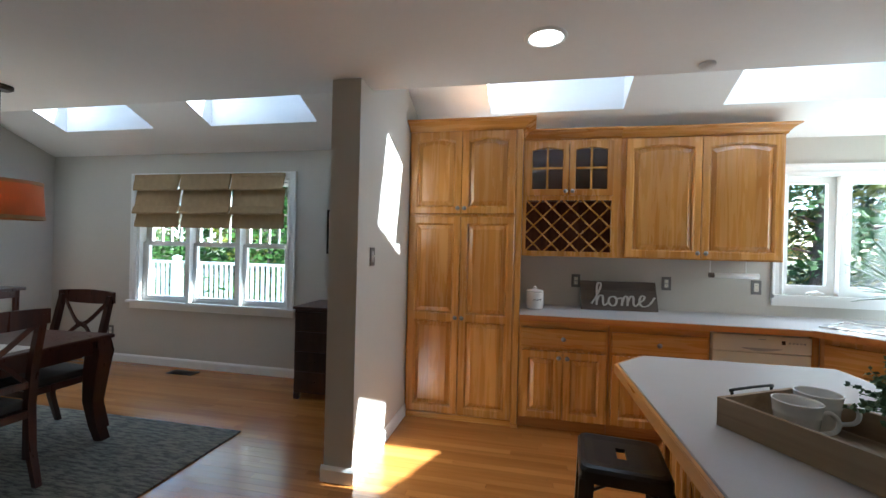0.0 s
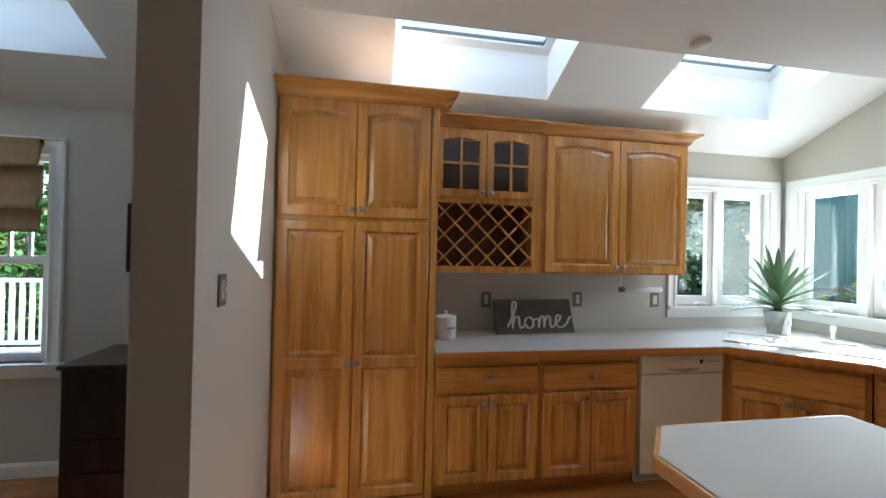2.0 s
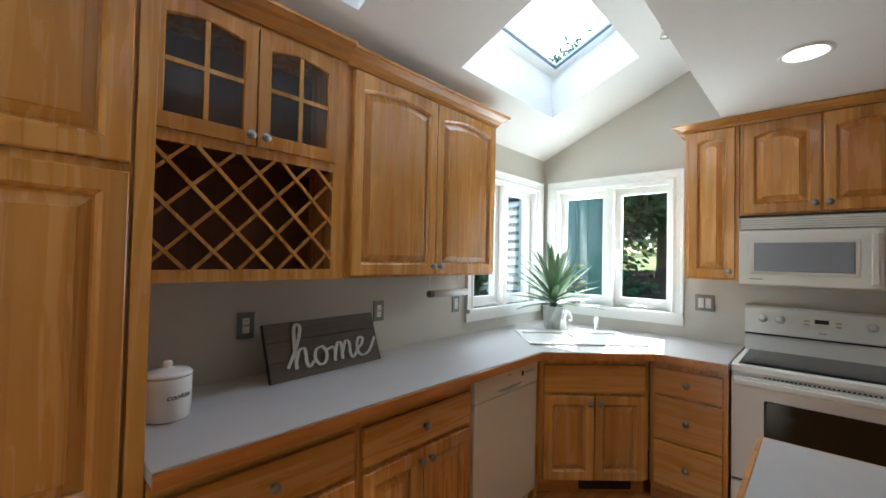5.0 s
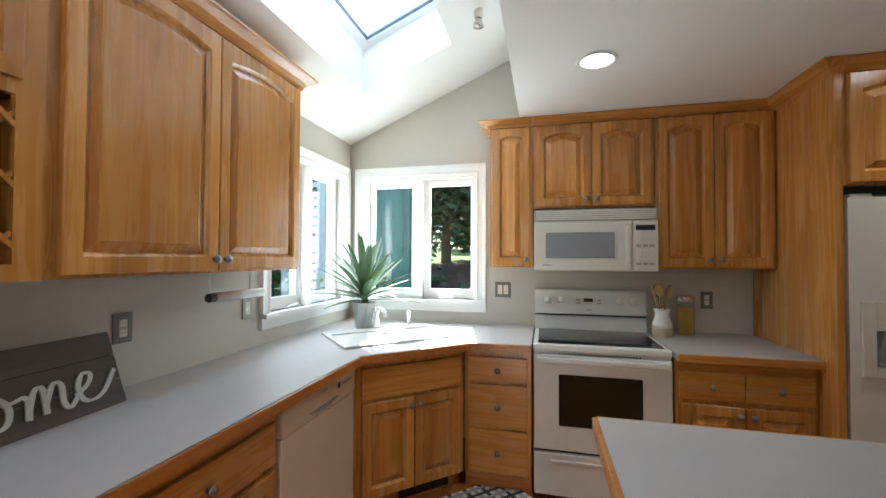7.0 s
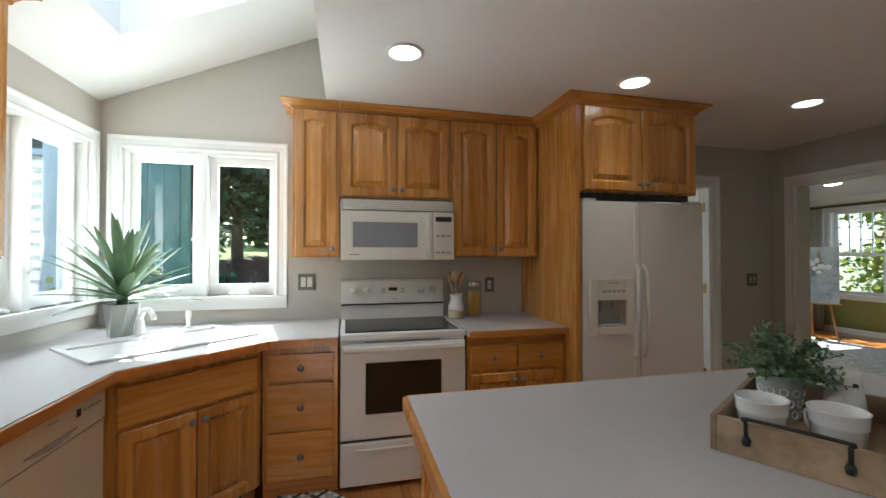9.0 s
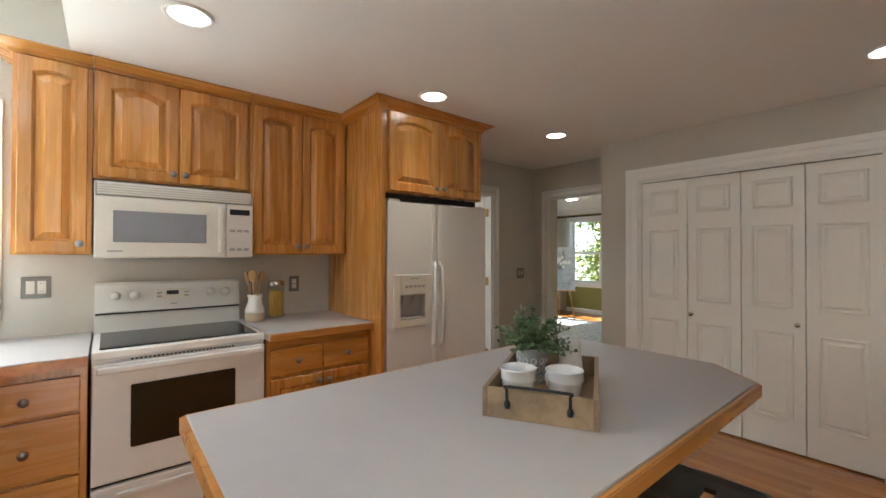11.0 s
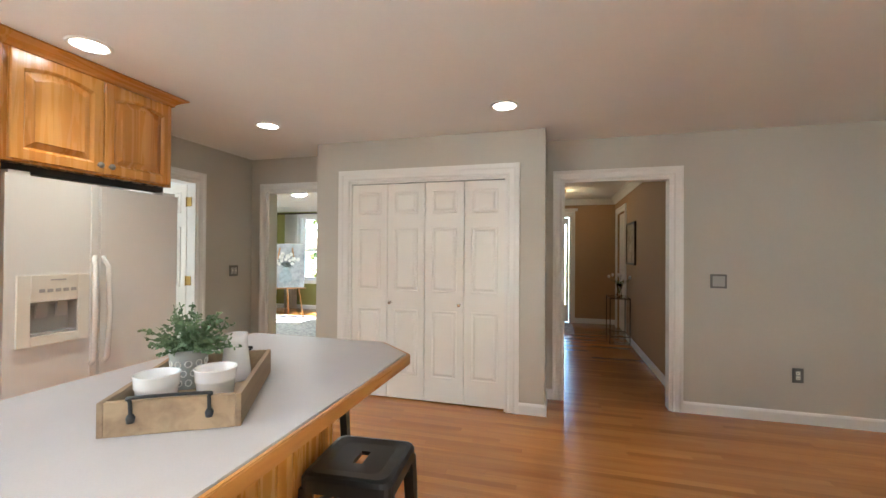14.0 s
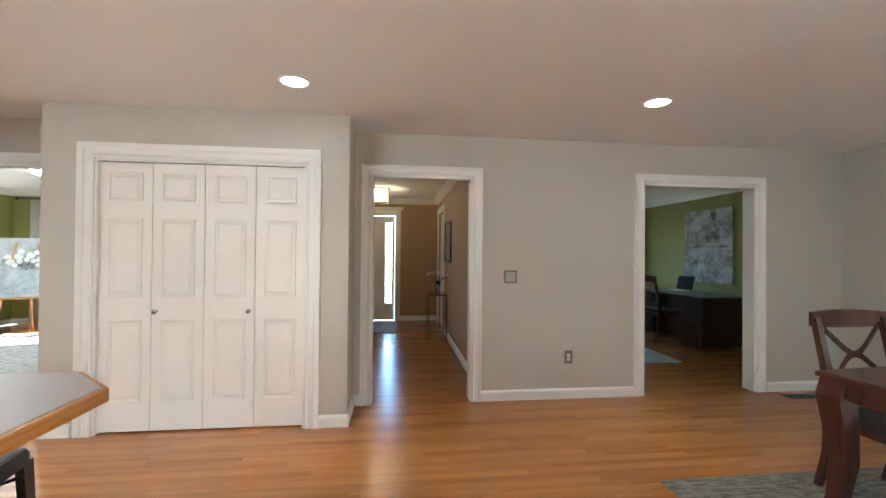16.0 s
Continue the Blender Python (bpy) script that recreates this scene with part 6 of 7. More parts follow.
def lantern():
    l = thing("hall_lantern", pose(0.05, -4.8, H), "square brass ceiling lantern with amber glass, lit", "ceiling light")
    part("canopy", box(-0.15, 0.15, -0.15, 0.15, -0.025, 0.0, 0.004), M_BRASS, l)
    part("glass", box(-0.118, 0.118, -0.118, 0.118, -0.225, -0.03, 0.004), M_LANTERN, l, "glowing amber glass")
    for sx in (-1, 1):
        for sy in (-1, 1):
            part("post", box(sx * 0.125 - 0.007, sx * 0.125 + 0.007, sy * 0.125 - 0.007, sy * 0.125 + 0.007, -0.24, -0.025), M_BRASS, l)
    part("base", box(-0.14, 0.14, -0.14, 0.14, -0.248, -0.236, 0.002), M_BRASS, l)


lantern()
hl = thing("hall_ceiling_light", pose(-0.125, -3.55, H), "small lit flush light on the hallway ceiling", "ceiling light")
part("lens", lathe([(0.001, -0.03), (0.06, -0.025), (0.08, 0.0)], 20, close=False), M_DOME, hl, smooth=True)


def console():
    c = thing("console_table", pose(-0.88, -4.45, 0), "slim metal and glass console table", "side table")
    w, d, h = 0.28, 0.46, 0.70
    for sx in (-1, 1):
        for sy in (-1, 1):
            part("leg", tube([(sx * w / 2, sy * d / 2, 0), (sx * w / 2, sy * d / 2, h)], 0.007, 8), M_BRONZE, c)
    for z in (0.12, h - 0.01):
        rim = bmesh.new()
        tube([(-w / 2, -d / 2, z), (w / 2, -d / 2, z)], 0.006, 6, rim)
        tube([(-w / 2, d / 2, z), (w / 2, d / 2, z)], 0.006, 6, rim)
        tube([(-w / 2, -d / 2, z), (-w / 2, d / 2, z)], 0.006, 6, rim)
        tube([(w / 2, -d / 2, z), (w / 2, d / 2, z)], 0.006, 6, rim)
        part("rail", rim, M_BRONZE, c)
    part("glass_top", box(-w / 2, w / 2, -d / 2, d / 2, h - 0.003, h + 0.006), M_GLASS, c)
    v = thing("flower_vase", pose(-0.90, -4.45, h + 0.007), "glass vase of white tulips on the console", "vase")
    part("glass", lathe([(0.001, 0), (0.04, 0), (0.045, 0.01), (0.03, 0.10), (0.045, 0.20), (0.042, 0.20), (0.027, 0.10), (0.04, 0.012), (0.001, 0.01)], 18), M_GLASS, v, smooth=True)
    for i, (a, l) in enumerate(((0.2, 0.16), (1.3, 0.10), (2.4, 0.18), (3.4, 0.24), (4.4, 0.14), (5.5, 0.12))):
        tip = Vector((math.cos(a) * l, math.sin(a) * l, 0.36 - l * 0.45))
        st_ = part("stem", tube(stroke([(0, 0, 0.03), (tip.x * 0.3, tip.y * 0.3, 0.2), tip], 4), 0.003, 6), M_HERB, v)
        b = lathe([(0.004, -0.004), (0.018, 0.008), (0.022, 0.025), (0.014, 0.048), (0.002, 0.052)], 10)
        bmesh.ops.translate(b, verts=b.verts, vec=tip)
        part("tulip", b, M_PAPER, st_, "white tulip", smooth=True)
        lf = bmesh.new()
        leaf_blade(lf, (0, 0, 0.16), a + 0.5, 1.0, 0.16, 0.012, 0.9)
        part("leaf", lf, M_HERB, v)


console()


def framed(name, m, w, h, art, frame_m, label, border=0.03):
    f = thing(name, m, label, "picture")
    fr = bmesh.new()
    for q in ((-w / 2, w / 2, -h / 2, -h / 2 + border), (-w / 2, w / 2, h / 2 - border, h / 2), (-w / 2, -w / 2 + border, -h / 2 + border, h / 2 - border), (w / 2 - border, w / 2, -h / 2 + border, h / 2 - border)):
        bx(fr, q[0], q[1], -0.025, 0.0, q[2], q[3], 0.002)
    part("frame", fr, frame_m, f)
    part("picture", box(-w / 2 + border, w / 2 - border, -0.012, -0.006, -h / 2 + border, h / 2 - border), art, f)
    return f


M_ARTTAN = rug_mat("faded_print", (0.45, 0.38, 0.28), (0.25, 0.20, 0.14), 4, (1, 1, 1))
framed("framed_print", pose(HX0 + 0.001, -4.28, 1.53, 0, 0, 90), 0.72, 0.64, M_ARTTAN, M_BRONZE, "dark framed print on the hallway wall")
framed("framed_picture", pose(-1.52, N - 0.001, 1.575), 0.52, 0.46, M_PAPER, M_BLACKMETAL, "white print in a thin black frame", 0.018)
solid("door_mat", box(-0.4, 0.4, -0.55, 0.55, 0.0, 0.012, 0.003), M_RUG2, "grey mat by the front door", "mat", m=pose(0.15, -5.35, 0.001))

# ---- sitting room ----
def easel():
    e = thing("easel", pose(5.52, -4.95, 0, 0, 0, -150), "light wooden tripod easel", "easel")
    for p0, p1 in (((-0.36, -0.10, 0), (-0.12, 0.0, 1.45)), ((0.36, -0.10, 0), (0.12, 0.0, 1.45)), ((0, 0.50, 0), (0, 0.02, 1.45))):
        part("leg", tube([p0, p1], 0.016, 6), M_EASEL, e)
    part("ledge", box(-0.40, 0.40, -0.115, -0.06, 0.595, 0.62, 0.003), M_EASEL, e)
    p = thing("flower_painting", pose(5.52, -4.95, 0, 0, 0, -150) @ pose(0, -0.085, 0.622, -8), "canvas of white flowers in a vase", "painting")
    part("canvas", box(-0.37, 0.37, -0.025, 0.0, 0, 0.92, 0.002), rug_mat("pale_grey_paint", (0.50, 0.52, 0.55), (0.30, 0.32, 0.36), 2.5, (1, 1, 1)), p)
    vs = bmesh.new()
    pts = [(0.03, 0.08), (0.13, 0.14), (0.12, 0.28), (0.05, 0.37), (0.06, 0.42)]
    poly = [(x, z) for x, z in pts] + [(-x, z) for x, z in pts[::-1]]
    loft([[(x, -0.027, z) for x, z in poly], [(x, -0.0255, z) for x, z in poly]], vs)
    part("painted_vase", vs, mat("blue_grey_paint", (0.36, 0.42, 0.47), 0.7, var=0.3, scale=12), p)
    rng = random.Random(4)
    lv = bmesh.new()
    for i in range(64):
        a, r = rng.uniform(0.1, 3.0), rng.uniform(0.02, 0.30)
        c = Vector((r * 1.05 * math.cos(a), -0.0285, 0.44 + r * math.sin(a)))
        leaf_blade(lv, c, 0 if rng.random() < 0.5 else math.pi, rng.uniform(-1, 1.4), 0.09, 0.012, 0.2, 0.02)
    part("painted_leaves", lv, mat("grey_green_paint", (0.10, 0.13, 0.08), 0.8, var=0.4, scale=14), p)
    for i in range(13):
        a, r = 0.3 + 2.6 * i / 12, (0.12, 0.25, 0.19)[i % 3]
        b = lathe([(0.036 + 0.008 * (i % 3), 0), (0.030, 0.004), (0.012, 0.006), (0.001, 0.003)], 9)
        bmesh.ops.transform(b, matrix=pose(r * 1.1 * math.cos(a), -0.030, 0.46 + r * math.sin(a), 90), verts=b.verts)
        part("painted_flower", b, M_PAPER, p)


easel()
solid("area_rug", box(-1.6, 1.6, -1.3, 1.3, 0.0, 0.012, 0.004), M_RUG2, "pale patterned rug in the sitting room", "rug", m=pose(4.35, -3.85, 0.001))


def curtain(x0, x1, y, z0, z1, label):
    bm = bmesh.new()
    n = 40
    pts = [(x0 + (x1 - x0) * i / n, y + 0.025 * math.sin(i * 1.25)) for i in range(n + 1)]
    lo = [[bm.verts.new((x, yy + o, z)) for x, yy in pts] for z in (z0, 0.5 * (z0 + z1), z1) for o in (0.0,)]
    for a, b in zip(lo, lo[1:]):
        for i in range(n):
            bm.faces.new((a[i], a[i + 1], b[i + 1], b[i]))
    ob = solid("curtain", bm, M_CURTAIN, label, "curtain", "sitting room curtains", smooth=True)
    md = ob.modifiers.new("cloth", "SOLIDIFY")
    md.thickness = 0.004


curtain(6.03, 6.38, GY + 0.10, 0.02, 2.26, "white cotton curtain hanging beside the window")
curtain(4.78, 5.12, GY + 0.10, 0.02, 2.26, "white cotton curtain hanging beside the window")
rod = thing("curtain_rod", pose(5.58, GY + 0.10, 2.28), "dark bronze curtain rod with ball ends", "curtain rod")
part("rod", tube([(-1.0, 0, 0), (1.0, 0, 0)], 0.014, 8), M_BRONZE, rod)
for x in (-1.02, 1.02):
    b = bmesh.new()
    bmesh.ops.create_uvsphere(b, u_segments=10, v_segments=8, radius=0.03)
    bmesh.ops.translate(b, verts=b.verts, vec=(x, 0, 0))
    part("finial", b, M_BRONZE, rod, smooth=True)
for x in (-0.9, 0.9):
    part("bracket", tube([(x, 0, 0), (x, -0.098, 0)], 0.008, 6), M_BRONZE, rod)
dm = thing("dome_light", pose(4.45, -3.83, H), "lit white glass dome ceiling light", "ceiling light")
part("base", lathe([(0.15, 0.0), (0.155, -0.02), (0.145, -0.025)], 24, close=False), M_BRASS, dm)
part("dome", lathe([(0.145, -0.022), (0.13, -0.055), (0.09, -0.08), (0.03, -0.092), (0.001, -0.093)], 24, close=False), M_DOMEBIG, dm, "glowing glass dome", smooth=True)
setting("trim_chair_rail", box(GX1 - 0.02, GX1, GY, S - 0.2, 0.90, 0.96, 0.004), M_TRIM, "white chair rail on the green wall", "trim")

# ---- study ----
M_ART = rug_mat("grey_abstract_paint", (0.52, 0.52, 0.53), (0.24, 0.24, 0.25), 3.2, (1, 2.2, 1.4))
ar = thing("abstract_canvas", pose(SX0 + 0.001, -4.105, 1.51, 0, 0, 90), "large grey abstract canvas on the green wall", "painting")
part("canvas", box(-0.52, 0.52, -0.035, 0.0, -0.60, 0.61, 0.003), M_ART, ar)
M_ARTDARK = rug_mat("charcoal_paint", (0.42, 0.41, 0.40), (0.10, 0.10, 0.10), 6, (1, 2, 1.4))
for k, (x, z, w, h) in enumerate(((0.08, 0.30, 0.12, 0.30), (0.00, 0.04, 0.28, 0.26), (-0.50, -0.02, 0.98, 0.035), (-0.46, 0.08, 0.24, 0.20), (-0.30, -0.50, 0.09, 0.26))):
    part("paint_block", box(x, x + w, -0.0395 - 0.0008 * k, -0.0345, z, z + h, 0.0005), M_ARTDARK, ar)


def desk():
    d = thing("desk", pose(-4.92, -4.10, 0, 0, 0, -90), "large espresso wood desk with panelled ends", "desk")
    part("top", box(-0.95, 0.75, -0.42, 0.42, 0.725, 0.76, 0.006), M_ESPRESSO, d)
    for x in (-0.88, 0.22):
        p = part("pedestal", box(x, x + 0.46, -0.36, 0.36, 0.04, 0.725, 0.004), M_ESPRESSO, d)
        for z in (0.08, 0.40):
            part("drawer", box(x + 0.02, x + 0.44, 0.36, 0.375, z, z + 0.29, 0.004), M_ESPRESSO, p)
    part("modesty_panel", box(-0.42, 0.22, 0.18, 0.20, 0.12, 0.725), M_ESPRESSO, d)


desk()
lap = thing("laptop", pose(-4.98, -4.28, 0.761, 0, 0, 96), "open laptop on the desk", "laptop")
part("keyboard", box(-0.17, 0.17, -0.12, 0.12, 0, 0.015, 0.003), M_GREY, lap)
scr = box(-0.17, 0.17, -0.004, 0.004, 0, 0.23, 0.003)
bmesh.ops.transform(scr, matrix=pose(0, 0.12, 0.016, -15), verts=scr.verts)
part("screen", scr, mat("matt_black_screen", (0.010, 0.010, 0.011), 0.85, spec=0.1), lap)
solid("study_rug", box(-0.92, 0.92, -0.83, 0.83, 0, 0.01, 0.003), M_RUG2, "pale rug on the study floor", "rug", m=pose(-2.92, -3.48, 0.001))


# ---- dining room ----
def chair():
    c = thing("dining_chair", pose(-3.07, 2.70, 0, 0, 0, 0), "dark cherry dining chair with a crossed back", "dining chair", "dining chairs")
    w, dp, sh, H2 = 0.50, 0.44, 0.47, 1.03
    for sx in (-1, 1):
        x = sx * (w / 2 - 0.02)
        sq = lambda y, z, r: [(x - r, y - r, z), (x + r, y - r, z), (x + r, y + r, z), (x - r, y + r, z)]
        part("leg", loft([sq(0.07, 0.0, 0.016), sq(0.015, 0.22, 0.019), sq(0.0, sh, 0.021), sq(0.02, 0.7, 0.02), sq(0.085, H2 - 0.03, 0.018)]), M_CHERRY, c)
        part("leg", loft([sq(-dp, 0.0, 0.014), sq(-dp + 0.005, 0.25, 0.017), sq(-dp + 0.01, sh - 0.03, 0.021)]), M_CHERRY, c)
    part("seat_frame", box(-w / 2 + 0.005, w / 2 - 0.005, -dp - 0.02, 0.02, sh - 0.065, sh - 0.02, 0.004), M_CHERRY, c)
    pad = box(-w / 2 + 0.015, w / 2 - 0.015, -dp - 0.015, -0.02, sh - 0.02, sh + 0.03, 0.014)
    part("seat_pad", pad, M_SEATPAD, c, "dark fabric seat pad", smooth=False)
    tr = bmesh.new()
    n = 8
    prof = lambda t: 0.085 + 0.025 * (1 - (2 * t - 1) ** 2)
    loops = []
    for i in range(n + 1):
        t = i / n
        x = -w / 2 - 0.012 + (w + 0.024) * t
        y = prof(t)
        top = H2 + 0.012 * (1 - (2 * t - 1) ** 2)
        loops.append([(x, y - 0.011, H2 - 0.085 - 0.012 * math.sin(math.pi * t)), (x, y + 0.011, H2 - 0.085 - 0.012 * math.sin(math.pi * t)), (x, y + 0.011, top), (x, y - 0.011, top)])
    part("top_rail", loft(loops, tr), M_CHERRY, c)
    part("low_rail", box(-w / 2 + 0.035, w / 2 - 0.035, 0.0, 0.022, 0.575, 0.615, 0.003), M_CHERRY, c)
    for sx in (-1, 1):
        pts = stroke([(-sx * (w / 2 - 0.05), 0.012, 0.61), (-sx * 0.05, 0.05 + sx * 0.004, 0.76), (sx * 0.05, 0.055 + sx * 0.004, 0.80), (sx * (w / 2 - 0.05), 0.085, 0.95)], 4)
        sl_ = [[p + Vector((0, -0.006, -0.017)), p + Vector((0, 0.006, -0.017)), p + Vector((0, 0.006, 0.017)), p + Vector((0, -0.006, 0.017))] for p in pts]
        part("cross_slat", loft(sl_), M_CHERRY, c)
    copy_thing(c, pose(-2.50, 1.82, 0, 0, 0, -90))
    copy_thing(c, pose(-2.95, 0.06, 0, 0, 0, 180))
    copy_thing(c, pose(-4.28, -4.0, 0, 0, 0, -88))


chair()


def dining_table():
    t = thing("dining_table", pose(-3.039, 1.391, 0, 0, 0, 4.25), "dark cherry dining table with curved legs", "dining table")
    w, L, h = 1.02, 2.43, 0.76
    top = [(-w / 2, -L / 2), (w / 2, -L / 2), (w / 2, L / 2), (-w / 2, L / 2)]
    part("tabletop", prism(top, h - 0.028, h, 0.006), M_CHERRY, t)
    ap = bmesh.new()
    for q in ((-w / 2 + 0.06, w / 2 - 0.06, -L / 2 + 0.05, -L / 2 + 0.075), (-w / 2 + 0.06, w / 2 - 0.06, L / 2 - 0.075, L / 2 - 0.05), (-w / 2 + 0.05, -w / 2 + 0.075, -L / 2 + 0.06, L / 2 - 0.06), (w / 2 - 0.075, w / 2 - 0.05, -L / 2 + 0.06, L / 2 - 0.06)):
        bx(ap, *q, h - 0.13, h - 0.029)
    part("apron", ap, M_CHERRY, t)
    for sx in (-1, 1):
        for sy in (-1, 1):
            sq = lambda o, z, r: [(sx * (w / 2 - 0.075 + o) + a * r, sy * (L / 2 - 0.075 + o) + b * r, z) for a, b in ((-1, -1), (1, -1), (1, 1), (-1, 1))]
            part("leg", loft([sq(0.035, 0, 0.032), sq(0.012, 0.12, 0.034), sq(-0.004, 0.30, 0.042), sq(0.006, 0.50, 0.052), sq(0.018, 0.64, 0.057), sq(0.010, h - 0.03, 0.052)]), M_CHERRY, t)
    pm = solid("placemat", box(-0.17, 0.17, -0.23, 0.23, 0, 0.003, 0.001), M_PAPER, "pale woven placemat on the dining table", "placemat", m=pose(-2.82, 1.95, h + 0.001, 0, 0, 3))
    pl = solid("teal_napkin", box(-0.06, 0.06, -0.09, 0.09, 0, 0.008, 0.003), mat("teal_cotton", (0.03, 0.16, 0.19), 0.9), "folded teal napkin on a placemat", "napkin", m=pose(-2.86, 1.92, h + 0.0045, 0, 0, 20))


dining_table()
solid("dining_rug", box(-1.2, 1.2, -1.55, 1.55, 0, 0.010, 0.004), M_RUG, "distressed grey rug under the dining table", "rug", m=pose(-3.01, 1.403, 0.001))


def drum_pendant():
    p = thing("drum_pendant", pose(-3.17, 2.28, H), "rust fabric drum pendant on a dark stem", "pendant lamp")
    part("canopy", lathe([(0.07, 0), (0.07, -0.02), (0.055, -0.03), (0.001, -0.03)], 20, close=False), M_BRONZE, p)
    part("stem", tube([(0, 0, -0.02), (0, 0, -0.64)], 0.008, 8), M_BRONZE, p)
    part("bulb", lathe([(0.001, -0.80), (0.03, -0.78), (0.036, -0.75), (0.018, -0.70), (0.016, -0.66), (0.001, -0.655)], 14), M_BULB, p, "warm lit bulb", smooth=True)
    part("shade", lathe([(0.222, -0.635), (0.235, -0.88), (0.232, -0.88), (0.219, -0.635)], 40, close=False), M_SHADE, p, "rust linen drum shade", smooth=True)
    for z, r in ((-0.64, 0.2235), (-0.872, 0.2355)):
        part("band", lathe([(r, z - 0.012), (r + 0.002, z - 0.012), (r + 0.002, z + 0.012), (r, z + 0.012)], 40, close=False), M_LINEN, p)
    spd = bmesh.new()
    for k in range(3):
        a = 2 * math.pi * k / 3
        tube([(0, 0, -0.64), (0.219 * math.cos(a), 0.219 * math.sin(a), -0.645)], 0.004, 6, spd)
    part("spider", spd, M_BRONZE, p)


drum_pendant()


def chest():
    c = thing("corner_chest", pose(-1.83, 3.66, 0), "dark brown wooden chest with drawers and an open shelf", "chest")
    w, h, d = 0.86, 0.86, 0.50
    cb = box(0.015, 0.40, 0.012, d, 0.06, h - 0.025)
    for q in ((0.40, w - 0.015, d - 0.02, d, 0.06, h - 0.025), (w - 0.04, w - 0.015, 0.012, d - 0.02, 0.06, h - 0.025), (0.40, w - 0.04, 0.012, d - 0.02, 0.06, 0.09), (0.40, w - 0.04, 0.012, d - 0.02, h - 0.06, h - 0.025)):
        bx(cb, *q)
    part("body", cb, M_WALNUT, c)
    part("shelf", box(0.401, w - 0.041, 0.03, d - 0.021, 0.44, 0.462), M_WALNUT, c)
    part("top", box(0, w, -0.012, d + 0.01, h - 0.025, h, 0.005), M_WALNUT, c)
    for x in (0.015, w - 0.065):
        for y in (0.005, d - 0.045):
            part("foot", box(x, x + 0.05, y, y + 0.04, 0, 0.06, 0.004), M_WALNUT, c)
    for i in range(4):
        dr = part("drawer", box(0.04, 0.37, -0.008, 0.012, 0.09 + i * 0.185, 0.26 + i * 0.185, 0.004), M_WALNUT, c)
        pull = tube([(0.17, -0.008, 0.175 + i * 0.185), (0.175, -0.022, 0.172 + i * 0.185), (0.235, -0.022, 0.172 + i * 0.185), (0.24, -0.008, 0.175 + i * 0.185)], 0.004, 6)
        part("pull", pull, M_BRONZE, dr)


chest()


def sideboard():
    s = thing("sideboard", pose(W + 0.03, 3.62, 0), "dark narrow sideboard table by the wall", "side table")
    part("top", box(0, 0.46, -1.1, 0.0, 0.875, 0.905, 0.004), M_CHERRY, s)
    for x in (0.03, 0.39):
        for y in (-1.06, -0.08):
            part("leg", box(x, x + 0.04, y, y + 0.04, 0, 0.875, 0.003), M_CHERRY, s)
    part("apron", box(0.03, 0.43, -1.06, -0.04, 0.80, 0.874), M_CHERRY, s)
    b = thing("wine_bottle", pose(-5.13, 3.40, 0.906), "dark green wine bottle with a pale label", "bottle")
    part("glass", lathe([(0.001, 0.0), (0.036, 0.0), (0.038, 0.008), (0.038, 0.17), (0.030, 0.205), (0.015, 0.235), (0.014, 0.29), (0.016, 0.292), (0.016, 0.30), (0.001, 0.301)], 22), M_BOTTLE, b, smooth=True)
    part("label", lathe([(0.0384, 0.05), (0.0388, 0.05), (0.0388, 0.13), (0.0384, 0.13)], 22, close=False), M_PAPER, b)


sideboard()


def roman_shade(x0, x1):
    r = thing("roman_shade", pose(x0, N - 0.012, 1.595), "tan linen roman shade half lowered", "window shade", "roman shades")
    w, h = x1 - x0, 0.60
    part("head_rail", box(0, w, -0.055, -0.016, h - 0.04, h, 0.003), M_LINEN, r)
    zs = ((0.0, 0.165), (0.150, 0.245), (0.225, 0.435), (0.415, 0.60))
    for i, (a, b) in enumerate(zs):
        bm = bmesh.new()
        n = 12
        loops = []
        for k in range(n + 1):
            x = w * k / n
            sag = 0.006 * math.sin(math.pi * k / n) + 0.002 * math.sin(k * 2.3 + i)
            f = (0.034, 0.066, 0.034, 0.060)[i] + 0.003 * math.sin(k * 1.7 + i * 2)
            loops.append([(x, -0.022, b), (x, -f + 0.012, b - 0.006), (x, -f - 0.016, a + 0.02 - sag), (x, -f - 0.012, a - sag), (x, -f - 0.002, a + 0.004 - sag), (x, -0.018, b - 0.006)])
        loft(loops, bm)
        part("fold", bm, M_LINEN, r)


for x0, x1 in ((-4.185, -3.585), (-3.555, -2.925), (-2.90, -2.27)):
    roman_shade(x0, x1)


def floor_vent(m):
    v = thing("floor_vent", m, "dark bronze slotted floor vent", "floor vent", "floor vents")
    part("frame", box(-0.16, 0.16, -0.065, 0.065, 0, 0.005, 0.002), M_BRONZE, v)
    for i in range(12):
        part("slat", box(-0.13 + i * 0.022, -0.122 + i * 0.022, -0.048, 0.048, 0.005, 0.007), M_DARK, v)


floor_vent(pose(-3.37, 4.03, 0.001))
floor_vent(pose(-4.15, -1.40, 0.001))
kr = thing("kitchen_mat", pose(2.62, 2.83, 0.001, 0, 0, -46), "black and white plaid kitchen mat", "mat")
part("weave", box(-0.25, 0.25, -0.24, 0.24, 0, 0.006, 0.002), M_PAPER, kr)
for i in range(9):
    part("stripe", box(-0.24 + i * 0.055, -0.216 + i * 0.055, -0.24, 0.24, 0.0055, 0.0075), M_BLACKMETAL if i % 2 else M_GREY, kr)
for i in range(9):
    part("stripe", box(-0.25, 0.25, -0.23 + i * 0.053, -0.208 + i * 0.053, 0.0065, 0.0082), M_BLACKMETAL if i % 2 else M_GREY, kr)


